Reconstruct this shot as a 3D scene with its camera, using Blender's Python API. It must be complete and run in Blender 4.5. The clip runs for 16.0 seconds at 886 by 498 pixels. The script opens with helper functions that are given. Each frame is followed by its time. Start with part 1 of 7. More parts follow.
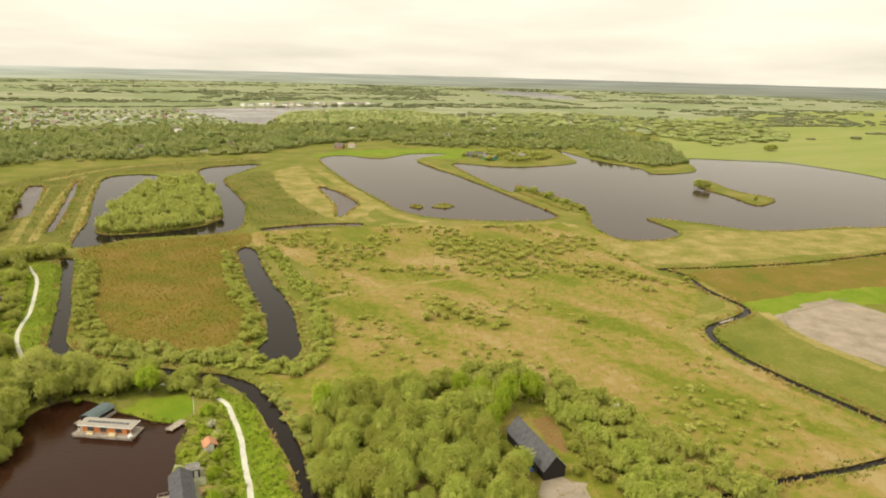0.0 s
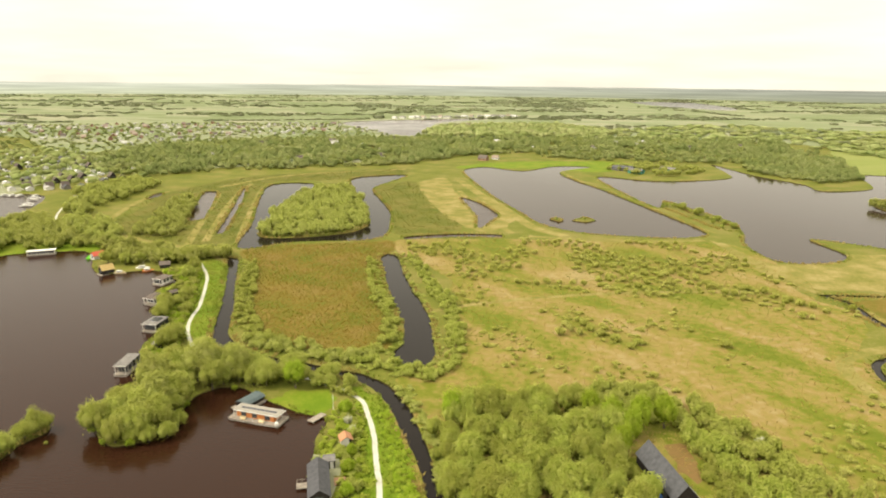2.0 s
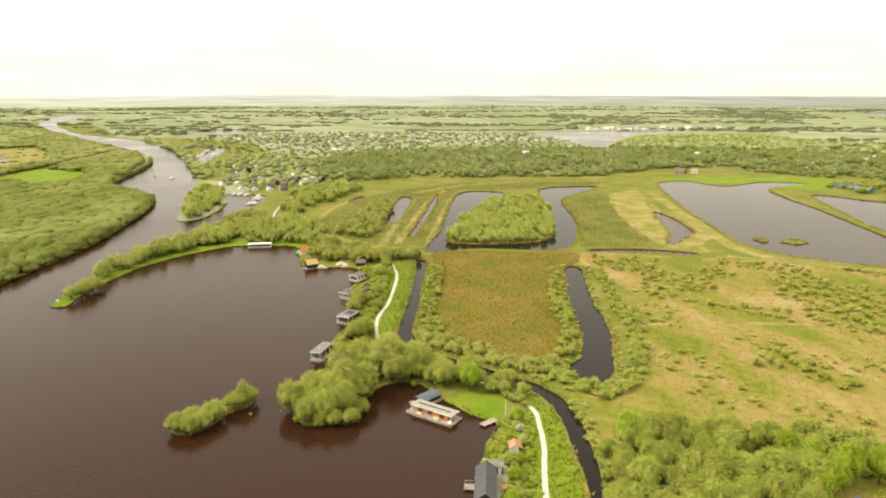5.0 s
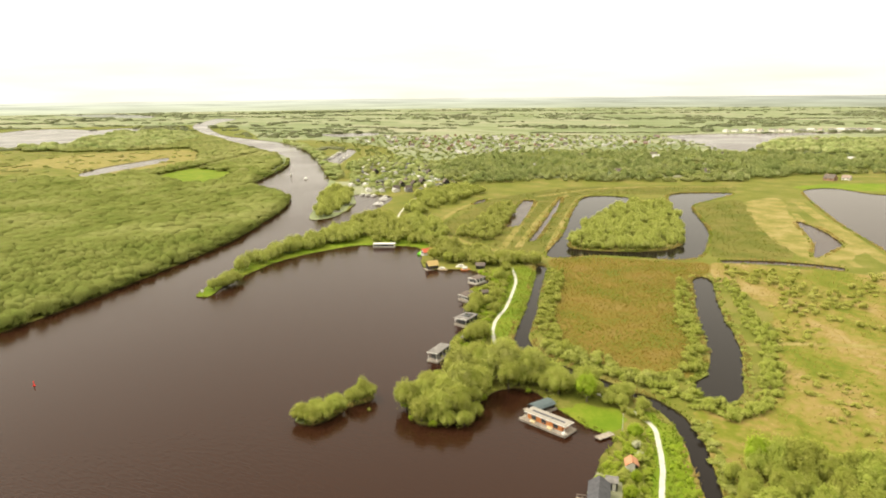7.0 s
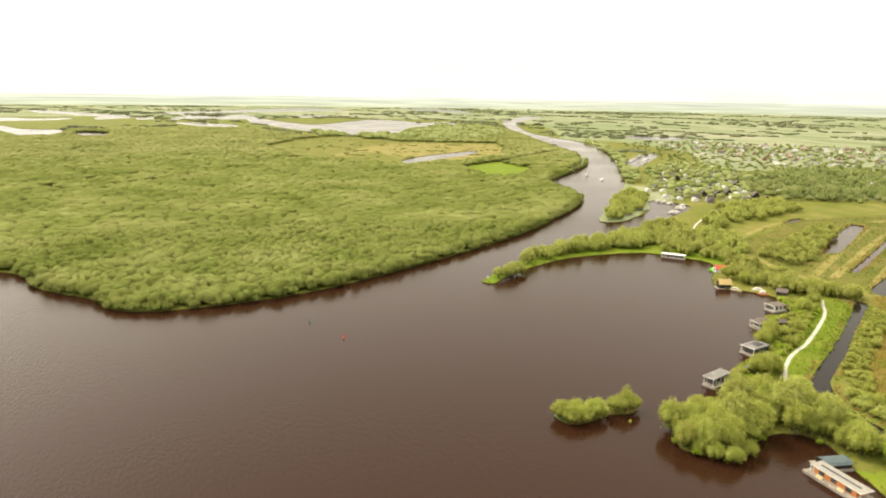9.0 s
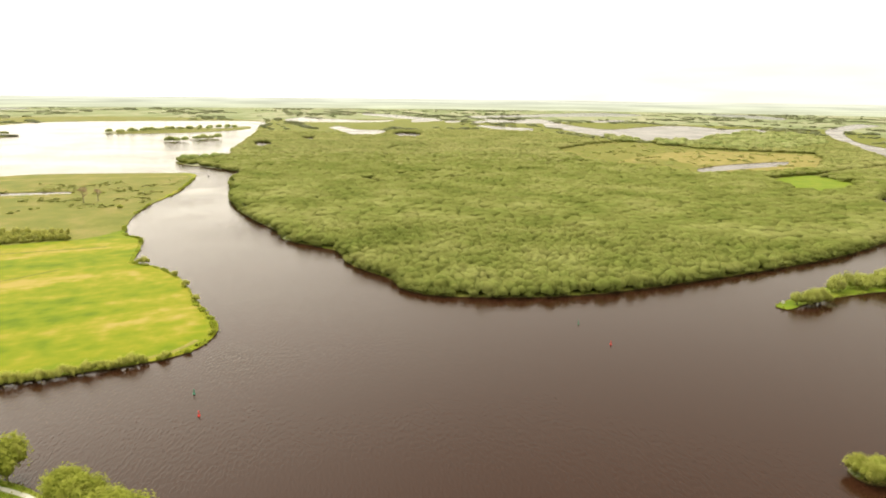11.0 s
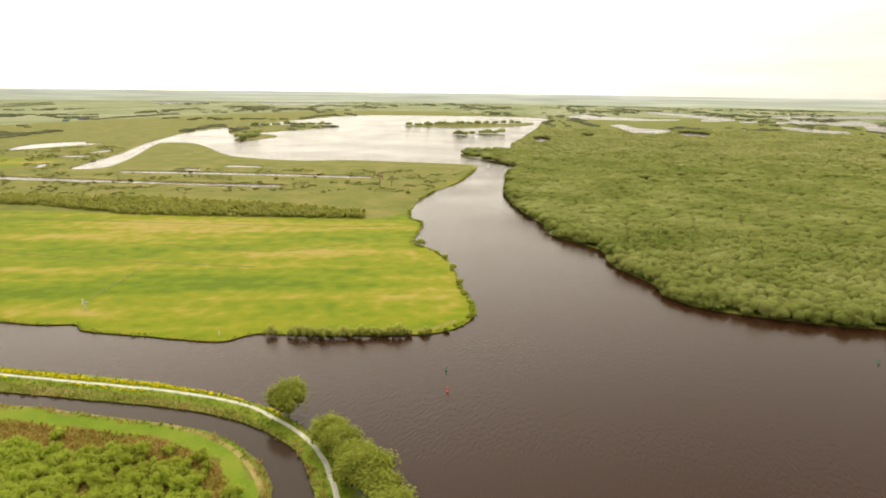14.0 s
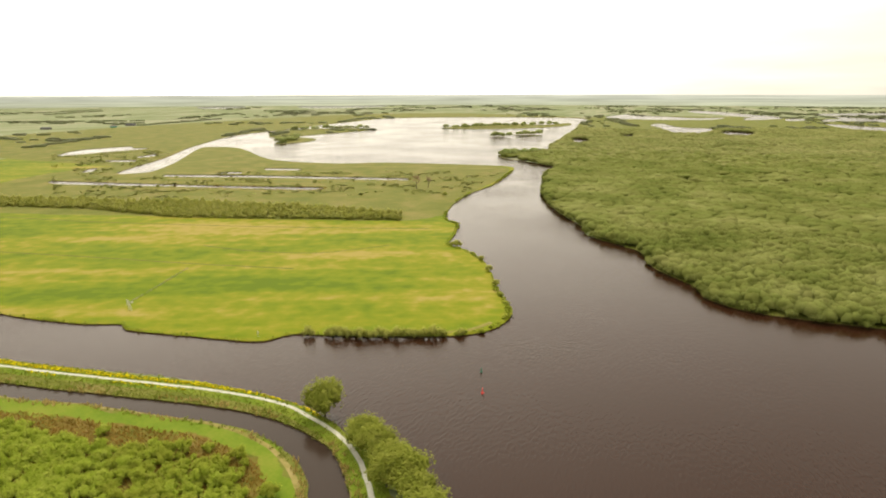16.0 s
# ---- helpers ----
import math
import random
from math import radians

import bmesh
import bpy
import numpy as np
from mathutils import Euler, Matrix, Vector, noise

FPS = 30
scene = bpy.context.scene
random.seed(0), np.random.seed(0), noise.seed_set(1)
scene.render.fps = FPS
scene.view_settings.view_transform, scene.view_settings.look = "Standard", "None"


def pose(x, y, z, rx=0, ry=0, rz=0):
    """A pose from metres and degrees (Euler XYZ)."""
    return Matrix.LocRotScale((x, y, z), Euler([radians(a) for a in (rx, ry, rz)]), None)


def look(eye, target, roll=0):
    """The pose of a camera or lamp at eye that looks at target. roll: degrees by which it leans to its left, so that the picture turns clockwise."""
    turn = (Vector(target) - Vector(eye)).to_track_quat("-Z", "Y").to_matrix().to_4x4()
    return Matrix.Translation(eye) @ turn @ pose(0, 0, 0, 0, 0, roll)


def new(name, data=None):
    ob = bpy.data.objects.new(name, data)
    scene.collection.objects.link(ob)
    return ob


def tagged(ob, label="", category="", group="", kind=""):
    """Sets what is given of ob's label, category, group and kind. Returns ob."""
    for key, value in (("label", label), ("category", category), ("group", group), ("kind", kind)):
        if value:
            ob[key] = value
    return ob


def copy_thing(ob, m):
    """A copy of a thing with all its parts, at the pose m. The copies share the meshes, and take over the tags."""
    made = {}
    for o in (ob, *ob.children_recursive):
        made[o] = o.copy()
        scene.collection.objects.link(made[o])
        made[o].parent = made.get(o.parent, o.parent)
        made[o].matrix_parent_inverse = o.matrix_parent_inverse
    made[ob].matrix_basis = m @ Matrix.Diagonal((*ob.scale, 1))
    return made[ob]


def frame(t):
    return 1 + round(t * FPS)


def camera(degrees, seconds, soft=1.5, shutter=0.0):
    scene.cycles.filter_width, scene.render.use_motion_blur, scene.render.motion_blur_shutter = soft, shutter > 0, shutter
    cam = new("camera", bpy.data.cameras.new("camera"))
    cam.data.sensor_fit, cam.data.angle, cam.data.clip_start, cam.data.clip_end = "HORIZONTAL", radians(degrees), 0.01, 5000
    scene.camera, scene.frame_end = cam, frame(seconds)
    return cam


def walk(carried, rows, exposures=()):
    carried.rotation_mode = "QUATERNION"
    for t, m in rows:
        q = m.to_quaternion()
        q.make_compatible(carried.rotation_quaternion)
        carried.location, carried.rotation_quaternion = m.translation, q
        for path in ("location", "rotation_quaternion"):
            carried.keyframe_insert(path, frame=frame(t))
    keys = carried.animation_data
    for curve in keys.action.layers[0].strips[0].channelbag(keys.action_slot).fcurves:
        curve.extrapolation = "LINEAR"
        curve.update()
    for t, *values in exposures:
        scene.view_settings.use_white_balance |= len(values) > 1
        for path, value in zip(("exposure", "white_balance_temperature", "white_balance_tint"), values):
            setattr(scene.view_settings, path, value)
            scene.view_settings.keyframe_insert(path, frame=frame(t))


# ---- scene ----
cam = camera(67.1, 16.0, soft=1.95)
PATH = [
    (0.0, pose(0.21, -0.03, 99.70, 75.13, -1.47, 0.02)),
    (0.5, pose(1.21, -0.68, 100.08, 75.29, -1.37, 5.48)),
    (1.0, pose(1.97, -1.35, 100.43, 75.51, -1.12, 7.98)),
    (1.5, pose(2.47, -1.68, 100.69, 75.71, -0.80, 9.42)),
    (2.0, pose(2.69, -2.27, 100.64, 75.89, -0.62, 12.28)),
    (2.5, pose(3.01, -2.41, 100.34, 76.06, -0.84, 18.32)),
    (3.0, pose(3.35, -2.26, 100.07, 76.25, -0.90, 22.08)),
    (3.5, pose(3.54, -2.27, 99.81, 76.47, -0.80, 24.02)),
    (4.0, pose(3.70, -2.41, 99.89, 76.62, -0.71, 25.93)),
    (6.5, pose(4.60, -0.07, 100.49, 76.79, 0.78, 34.60)),
    (7.0, pose(4.80, -0.95, 101.00, 76.92, 0.56, 39.02)),
    (7.5, pose(5.11, -1.20, 100.96, 77.00, 0.12, 44.64)),
    (8.0, pose(5.56, -0.87, 100.82, 77.02, -0.34, 50.83)),
    (8.5, pose(6.50, -0.14, 101.28, 76.95, -0.51, 57.79)),
    (9.0, pose(7.58, 0.33, 101.43, 76.88, -0.84, 64.39)),
    (9.5, pose(8.61, 0.81, 101.15, 76.91, -1.13, 71.66)),
    (10.0, pose(9.80, 1.32, 100.98, 76.99, -0.89, 78.29)),
    (12.5, pose(8.40, 6.11, 100.15, 76.59, -1.01, 103.07)),
    (13.0, pose(7.27, 6.61, 100.14, 76.47, -1.11, 107.96)),
    (13.5, pose(6.58, 7.09, 99.70, 76.46, -0.92, 110.60)),
    (14.0, pose(6.33, 7.24, 99.51, 76.51, -0.74, 112.43)),
    (14.5, pose(6.29, 7.47, 99.47, 76.51, -0.68, 113.87)),
    (15.0, pose(6.28, 7.68, 99.44, 76.56, -0.54, 114.81)),
    (15.5, pose(6.16, 7.88, 99.43, 76.60, -0.25, 115.40)),
    (16.0, pose(5.90, 8.11, 99.22, 76.66, 0.10, 115.55)),
]
walk(cam, PATH, [(0.0, 0.50, 7100, 12), (2.0, 0.76, 7050, 11), (4.0, 0.86, 7050, 11), (6.5, 0.88, 7000, 12), (9.0, 0.97, 6950, 12), (10.0, 0.98, 6950, 12), (13.0, 0.58, 7000, 13), (16.0, 0.43, 7000, 13)])

# ---- light ----
SUN_YAW, SUN_UP = 114.0, 52.0
sun_dir = Vector((-math.sin(radians(SUN_YAW)) * math.cos(radians(SUN_UP)), math.cos(radians(SUN_YAW)) * math.cos(radians(SUN_UP)), math.sin(radians(SUN_UP))))
scene.view_settings.exposure = 0.0


def links_of(tree):
    return tree.nodes.new, tree.links.new


def overcast_world():
    """A bright overcast sky: brighter overhead and round the veiled sun, with soft layered cloud."""
    world = bpy.data.worlds.new("overcast_sky")
    world.use_nodes = True
    tree = world.node_tree
    tree.nodes.clear()
    add, link = links_of(tree)
    out, back = add("ShaderNodeOutputWorld"), add("ShaderNodeBackground")
    sky = add("ShaderNodeTexSky")
    sky.sky_type, sky.sun_disc = "NISHITA", False
    sky.sun_elevation, sky.sun_rotation = radians(SUN_UP), radians(-SUN_YAW)
    sky.dust_density, sky.air_density = 4.0, 1.0
    coord, sep = add("ShaderNodeTexCoord"), add("ShaderNodeSeparateXYZ")
    link(coord.outputs["Generated"], sep.inputs[0])

    def m(op, a, b=None, clamp=False):
        n = add("ShaderNodeMath")
        n.operation, n.use_clamp = op, clamp
        for i, v in enumerate((a, b)):
            if v is None:
                continue
            if isinstance(v, (int, float)):
                n.inputs[i].default_value = v
            else:
                link(v, n.inputs[i])
        return n.outputs[0]

    up = m("MAXIMUM", sep.outputs[2], 0.0)
    dome = m("ADD", m("MULTIPLY", up, 0.80), 0.69)
    dot = add("ShaderNodeVectorMath")
    dot.operation = "DOT_PRODUCT"
    dot.inputs[1].default_value = Vector((-0.72, -0.69, 0.60)).normalized()
    link(coord.outputs["Generated"], dot.inputs[0])
    glow = m("MULTIPLY", m("POWER", m("MAXIMUM", dot.outputs["Value"], 0.0), 4.5), 1.7)
    flat = add("ShaderNodeVectorMath")
    flat.operation = "DIVIDE"
    div = add("ShaderNodeCombineXYZ")
    lift = m("ADD", up, 0.10)
    for i in range(3):
        link(lift, div.inputs[i])
    link(coord.outputs["Generated"], flat.inputs[0])
    link(div.outputs[0], flat.inputs[1])
    cloud = add("ShaderNodeTexNoise")
    cloud.inputs["Scale"].default_value, cloud.inputs["Detail"].default_value, cloud.inputs["Roughness"].default_value = 0.55, 5, 0.5
    link(flat.outputs[0], cloud.inputs["Vector"])
    puff = m("ADD", m("MULTIPLY", cloud.outputs["Fac"], 0.6), 0.72)
    level = m("MULTIPLY", m("ADD", dome, glow), puff)
    tint = add("ShaderNodeMix")
    tint.data_type = "RGBA"
    tint.inputs["A"].default_value, tint.inputs["B"].default_value = (1.0, 0.972, 0.835, 1), (1.0, 0.98, 0.88, 1)
    link(up, tint.inputs["Factor"])
    grey = add("ShaderNodeVectorMath")
    grey.operation = "SCALE"
    link(tint.outputs["Result"], grey.inputs[0])
    link(level, grey.inputs["Scale"])
    blue = add("ShaderNodeVectorMath")
    blue.operation = "SCALE"
    blue.inputs["Scale"].default_value = 0.05
    link(sky.outputs[0], blue.inputs[0])
    mix = add("ShaderNodeMix")
    mix.data_type = "RGBA"
    mix.inputs["Factor"].default_value = 0.92
    link(blue.outputs[0], mix.inputs["A"])
    link(grey.outputs[0], mix.inputs["B"])
    link(mix.outputs["Result"], back.inputs["Color"])
    link(back.outputs[0], out.inputs[0])
    scene.world = world


overcast_world()
sun_data = bpy.data.lights.new("sun", "SUN")
sun_data.energy, sun_data.angle, sun_data.color = 1.85, radians(16), (1.0, 0.95, 0.85)
new("sun", sun_data).matrix_world = look(sun_dir * 300, (0, 0, 0))


# ---- materials ----
def mat(name, *cols, scale=1.0, rough=0.8, metal=0.0, bump=0.0, fine=0.0, spec=0.04, islands=0.0, objects=0.0, coat=0.0, leafy=0.0, streak=None, mottle=0.35, spread=0.32):
    """A procedural surface: colours blended by broad and fine noise at real size, with relief and variation from piece to piece."""
    ma = bpy.data.materials.new(name)
    ma.use_nodes = True
    add, link = links_of(ma.node_tree)
    bsdf = ma.node_tree.nodes["Principled BSDF"]
    bsdf.inputs["Roughness"].default_value, bsdf.inputs["Metallic"].default_value = rough, metal
    bsdf.inputs["Specular IOR Level"].default_value, bsdf.inputs["Coat Weight"].default_value = spec, coat
    coord = add("ShaderNodeTexCoord")
    broad, small = add("ShaderNodeTexNoise"), add("ShaderNodeTexNoise")
    broad.inputs["Scale"].default_value, broad.inputs["Detail"].default_value, broad.inputs["Roughness"].default_value = scale, 6, 0.62
    small.inputs["Scale"].default_value, small.inputs["Detail"].default_value = fine or scale * 9, 3
    if streak:
        lie = add("ShaderNodeMapping")
        lie.vector_type = "TEXTURE"
        lie.inputs["Rotation"].default_value, lie.inputs["Scale"].default_value = (0, 0, radians(streak[0])), (1 / streak[1], 1 / streak[2], 1)
        link(coord.outputs["Object"], lie.inputs["Vector"])
        link(lie.outputs[0], broad.inputs["Vector"])
    else:
        link(coord.outputs["Object"], broad.inputs["Vector"])
    link(coord.outputs["Object"], small.inputs["Vector"])
    blend = add("ShaderNodeMath")
    blend.operation = "MULTIPLY_ADD"
    blend.inputs[1].default_value, blend.inputs[2].default_value = mottle, -mottle / 2
    link(small.outputs["Fac"], blend.inputs[0])
    total = add("ShaderNodeMath")
    total.operation = "ADD"
    link(broad.outputs["Fac"], total.inputs[0])
    link(blend.outputs[0], total.inputs[1])
    ramp = add("ShaderNodeValToRGB")
    n = len(cols)
    while len(ramp.color_ramp.elements) < n:
        ramp.color_ramp.elements.new(0.5)
    for i, c in enumerate(cols):
        e = ramp.color_ramp.elements[i]
        e.position, e.color = 0.5 - spread / 2 + spread * i / max(n - 1, 1), (*c, 1)
    link(total.outputs[0], ramp.inputs[0])
    result = ramp.outputs[0]
    if islands or objects:
        hsv = add("ShaderNodeHueSaturation")
        vary = add("ShaderNodeMath")
        vary.operation = "ADD"
        geo, info = add("ShaderNodeNewGeometry"), add("ShaderNodeObjectInfo")
        for i, (src, amount) in enumerate(((geo.outputs["Random Per Island"], islands), (info.outputs["Random"], objects))):
            part_of = add("ShaderNodeMath")
            part_of.operation = "MULTIPLY_ADD"
            part_of.inputs[1].default_value, part_of.inputs[2].default_value = amount, 0.5 - amount / 2
            link(src, part_of.inputs[0])
            link(part_of.outputs[0], vary.inputs[i])
        value, hue = add("ShaderNodeMath"), add("ShaderNodeMath")
        hue.operation = "MULTIPLY_ADD"
        hue.inputs[1].default_value, hue.inputs[2].default_value = 0.05, 0.45
        link(vary.outputs[0], hue.inputs[0])
        link(hue.outputs[0], hsv.inputs["Hue"])
        link(vary.outputs[0], hsv.inputs["Value"])
        link(result, hsv.inputs["Color"])
        result = hsv.outputs[0]
    link(result, bsdf.inputs["Base Color"])
    if leafy:
        glow, both = add("ShaderNodeBsdfTranslucent"), add("ShaderNodeMixShader")
        both.inputs[0].default_value = leafy
        link(result, glow.inputs["Color"])
        link(bsdf.outputs[0], both.inputs[1])
        link(glow.outputs[0], both.inputs[2])
        link(both.outputs[0], ma.node_tree.nodes["Material Output"].inputs["Surface"])
    if bump:
        relief = add("ShaderNodeBump")
        relief.inputs["Strength"].default_value, relief.inputs["Distance"].default_value = min(1.0, bump), max(bump, 0.02)
        link(small.outputs["Fac"], relief.inputs["Height"])
        link(relief.outputs[0], bsdf.inputs["Normal"])
    return ma


def water_mat(name, colour, ior, calm, rough, ripple, lee=(0.0, -1.0)):
    """Dark peat water: small wind waves with crests along x, broad calmer lanes, and flat water north of the lee line."""
    ma = bpy.data.materials.new(name)
    ma.use_nodes = True
    add, link = links_of(ma.node_tree)
    bsdf = ma.node_tree.nodes["Principled BSDF"]
    bsdf.inputs["Base Color"].default_value = colour
    bsdf.inputs["IOR"].default_value = ior
    coord = add("ShaderNodeTexCoord")
    lanes = add("ShaderNodeTexNoise")
    lanes.inputs["Scale"].default_value, lanes.inputs["Detail"].default_value = 0.010, 4
    link(coord.outputs["Object"], lanes.inputs["Vector"])
    span = add("ShaderNodeMapRange")
    span.inputs["From Min"].default_value, span.inputs["From Max"].default_value = 0.35, 0.65
    span.inputs["To Min"].default_value, span.inputs["To Max"].default_value = calm, rough
    link(lanes.outputs["Fac"], span.inputs["Value"])
    link(span.outputs[0], bsdf.inputs["Roughness"])
    turn = add("ShaderNodeMapping")
    turn.vector_type = "TEXTURE"
    turn.inputs["Rotation"].default_value, turn.inputs["Scale"].default_value = (0, 0, radians(8)), (2.3, 0.8, 3.0)
    link(coord.outputs["Object"], turn.inputs["Vector"])
    wave = add("ShaderNodeTexNoise")
    wave.inputs["Scale"].default_value, wave.inputs["Detail"].default_value, wave.inputs["Distortion"].default_value = 1.0, 2, 0.3
    link(turn.outputs[0], wave.inputs["Vector"])
    gain = add("ShaderNodeMapRange")
    gain.inputs["From Min"].default_value, gain.inputs["From Max"].default_value = 0.36, 0.60
    gain.inputs["To Min"].default_value, gain.inputs["To Max"].default_value = ripple * 0.35, ripple
    link(lanes.outputs["Fac"], gain.inputs["Value"])
    place, wind, push = add("ShaderNodeSeparateXYZ"), add("ShaderNodeMapRange"), add("ShaderNodeMath")
    link(coord.outputs["Object"], place.inputs[0])
    wind.inputs["From Min"].default_value, wind.inputs["From Max"].default_value = lee
    wind.inputs["To Min"].default_value, wind.inputs["To Max"].default_value = 0.32, 1.0
    link(place.outputs[1], wind.inputs["Value"])
    push.operation = "MULTIPLY"
    link(gain.outputs[0], push.inputs[0])
    link(wind.outputs[0], push.inputs[1])
    relief = add("ShaderNodeBump")
    relief.inputs["Distance"].default_value = 0.4
    link(push.outputs[0], relief.inputs["Strength"])
    link(wave.outputs["Fac"], relief.inputs["Height"])
    link(relief.outputs[0], bsdf.inputs["Normal"])
    return ma


def fields_mat(name, *cols):
    """Far polder parcels: long strips of differing grass, with a fine mottle."""
    ma = bpy.data.materials.new(name)
    ma.use_nodes = True
    add, link = links_of(ma.node_tree)
    bsdf = ma.node_tree.nodes["Principled BSDF"]
    bsdf.inputs["Roughness"].default_value, bsdf.inputs["Specular IOR Level"].default_value = 0.9, 0.03
    coord, turn, cell, mottle = add("ShaderNodeTexCoord"), add("ShaderNodeMapping"), add("ShaderNodeTexVoronoi"), add("ShaderNodeTexNoise")
    turn.inputs["Rotation"].default_value, turn.inputs["Scale"].default_value = (0, 0, radians(25)), (0.0045, 0.015, 1)
    cell.inputs["Scale"].default_value = 1.0
    mottle.inputs["Scale"].default_value, mottle.inputs["Detail"].default_value, mottle.inputs["Roughness"].default_value = 0.012, 8, 0.65
    link(coord.outputs["Object"], turn.inputs["Vector"])
    link(turn.outputs[0], cell.inputs["Vector"])
    link(coord.outputs["Object"], mottle.inputs["Vector"])
    pick = add("ShaderNodeSeparateColor")
    link(cell.outputs["Color"], pick.inputs[0])
    mix = add("ShaderNodeMix")
    mix.inputs["Factor"].default_value = 0.5
    link(pick.outputs[0], mix.inputs["A"])
    link(mottle.outputs["Fac"], mix.inputs["B"])
    ramp = add("ShaderNodeValToRGB")
    while len(ramp.color_ramp.elements) < len(cols):
        ramp.color_ramp.elements.new(0.5)
    for i, c in enumerate(cols):
        e = ramp.color_ramp.elements[i]
        e.position, e.color = 0.25 + 0.5 * i / (len(cols) - 1), (*c, 1)
    link(mix.outputs["Result"], ramp.inputs[0])
    link(ramp.outputs[0], bsdf.inputs["Base Color"])
    return ma


WATER = water_mat("peat_water", (0.0205, 0.0082, 0.0041, 1), 1.172, 0.10, 0.18, 0.75, (120.0, -90.0))
STILL = water_mat("still_ditch_water", (0.010, 0.008, 0.0065, 1), 1.12, 0.03, 0.08, 0.02)
MERE = water_mat("open_mere_water", (0.028, 0.019, 0.014, 1), 1.13, 0.06, 0.12, 0.2)
ROUGH = mat("rough_grass", (0.078, 0.092, 0.014), (0.105, 0.11, 0.02), (0.15, 0.13, 0.04), scale=0.035, bump=0.4, fine=0.7)
TAN = mat("dry_sedge_meadow", (0.084, 0.102, 0.011), (0.110, 0.117, 0.016), (0.152, 0.130, 0.031), (0.186, 0.136, 0.047), (0.213, 0.166, 0.072), scale=0.03, bump=0.5, fine=0.28, streak=(-48, 0.55, 1.2), mottle=0.45)
BROWN = mat("brown_reed_bed", (0.076, 0.086, 0.011), (0.098, 0.087, 0.014), (0.118, 0.087, 0.017), (0.138, 0.100, 0.028), scale=0.05, bump=0.5, fine=0.5, mottle=0.5)
BRIGHT = mat("lush_pasture", (0.068, 0.104, 0.003), (0.086, 0.122, 0.003), (0.108, 0.136, 0.004), (0.138, 0.147, 0.007), (0.178, 0.160, 0.020), (0.222, 0.178, 0.046), scale=0.024, bump=0.25, fine=0.10, streak=(27, 1.0, 0.17), mottle=0.42, spread=0.31)
STRAW = mat("straw_coloured_sedge", (0.112, 0.112, 0.022), (0.160, 0.140, 0.040), (0.22, 0.178, 0.070), scale=0.07, bump=0.4, fine=0.5)
FRESH = mat("fresh_green_grass", (0.076, 0.122, 0.008), (0.102, 0.143, 0.012), (0.136, 0.153, 0.021), scale=0.06, bump=0.3, fine=0.8)
SEDGE = mat("green_sedge_bed", (0.066, 0.078, 0.012), (0.088, 0.09, 0.017), (0.12, 0.105, 0.028), scale=0.05, bump=0.4, fine=0.8)
FLOOR = mat("woodland_floor", (0.07, 0.085, 0.014), (0.10, 0.11, 0.02), (0.13, 0.13, 0.035), scale=0.08, bump=0.4)
# Parcel greens are greyed toward blue, imitating haze over the far polders.
FIELD = fields_mat("hazed_polder_fields", (0.108, 0.132, 0.058), (0.142, 0.165, 0.082), (0.168, 0.186, 0.104), (0.21, 0.207, 0.134))
SAND = mat("bare_grey_brown_yard", (0.156, 0.132, 0.096), (0.198, 0.168, 0.126), (0.234, 0.198, 0.156), scale=0.12, bump=0.2)
SOIL = mat("wet_peat_bank", (0.04, 0.034, 0.014), (0.075, 0.065, 0.022), scale=0.6, bump=0.3)
PATHM = mat("pale_shell_path", (0.29, 0.285, 0.235), (0.35, 0.345, 0.29), (0.40, 0.395, 0.34), scale=0.3, bump=0.1)
EARTH = mat("bare_brown_earth", (0.11, 0.085, 0.025), (0.15, 0.09, 0.035), (0.12, 0.105, 0.03), scale=0.2, bump=0.2)
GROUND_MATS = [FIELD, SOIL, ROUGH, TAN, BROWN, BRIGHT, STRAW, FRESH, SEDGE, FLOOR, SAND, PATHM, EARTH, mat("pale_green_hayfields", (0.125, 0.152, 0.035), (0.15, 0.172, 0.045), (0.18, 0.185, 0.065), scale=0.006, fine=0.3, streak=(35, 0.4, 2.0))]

# ---- plan of the shores, in metres ----
SHORE_EAST = [(-55.8, 121.6), (-61.8, 137.5), (-65.8, 148.5), (-66.8, 154.4), (-69.7, 161.4), (-69.7, 167.4), (-71.7, 172.3), (-78.7, 173.3), (-87.6, 176.2), (-96.6, 180.1), (-105.5, 185.1), (-113.4, 184), (-117.4, 175.1), (-114.4, 157.2), (-116.4, 148.3), (-122.4, 143.3), (-127.4, 145.3), (-135.3, 151.2), (-140.3, 163.1), (-144.2, 179), (-143.7, 192.8), (-155, 199.7), (-162.9, 213.6), (-160.9, 230.4), (-173.8, 237.3), (-182.7, 248.2), (-181.7, 259.1), (-194.5, 265.9), (-199.4, 274.8), (-197.4, 287.7), (-211.2, 296.5), (-218.1, 303.4), (-231, 299.4), (-243.9, 290.4), (-259.7, 302.2), (-269.5, 315)]
SPIT = [(-287.2, 329.7), (-301.1, 324.8), (-322.1, 312.1), (-328.2, 295.4), (-331.6, 270.9), (-330.1, 247.4), (-321.6, 220.9), (-310.1, 197.3), (-298.4, 178.5), (-303.6, 175.6), (-309.5, 180.6), (-326.1, 203.3), (-348.4, 236.8), (-359.8, 267.2), (-369.1, 301.5), (-376.4, 341.6)]
HARBOUR_MOUTH = [(-400.6, 389.6), (-431, 449), (-459, 487), (-492, 487), (-498, 472), (-456, 434), (-420.7, 376), (-426.1, 354.6), (-462, 387), (-529, 456), (-605, 533)]
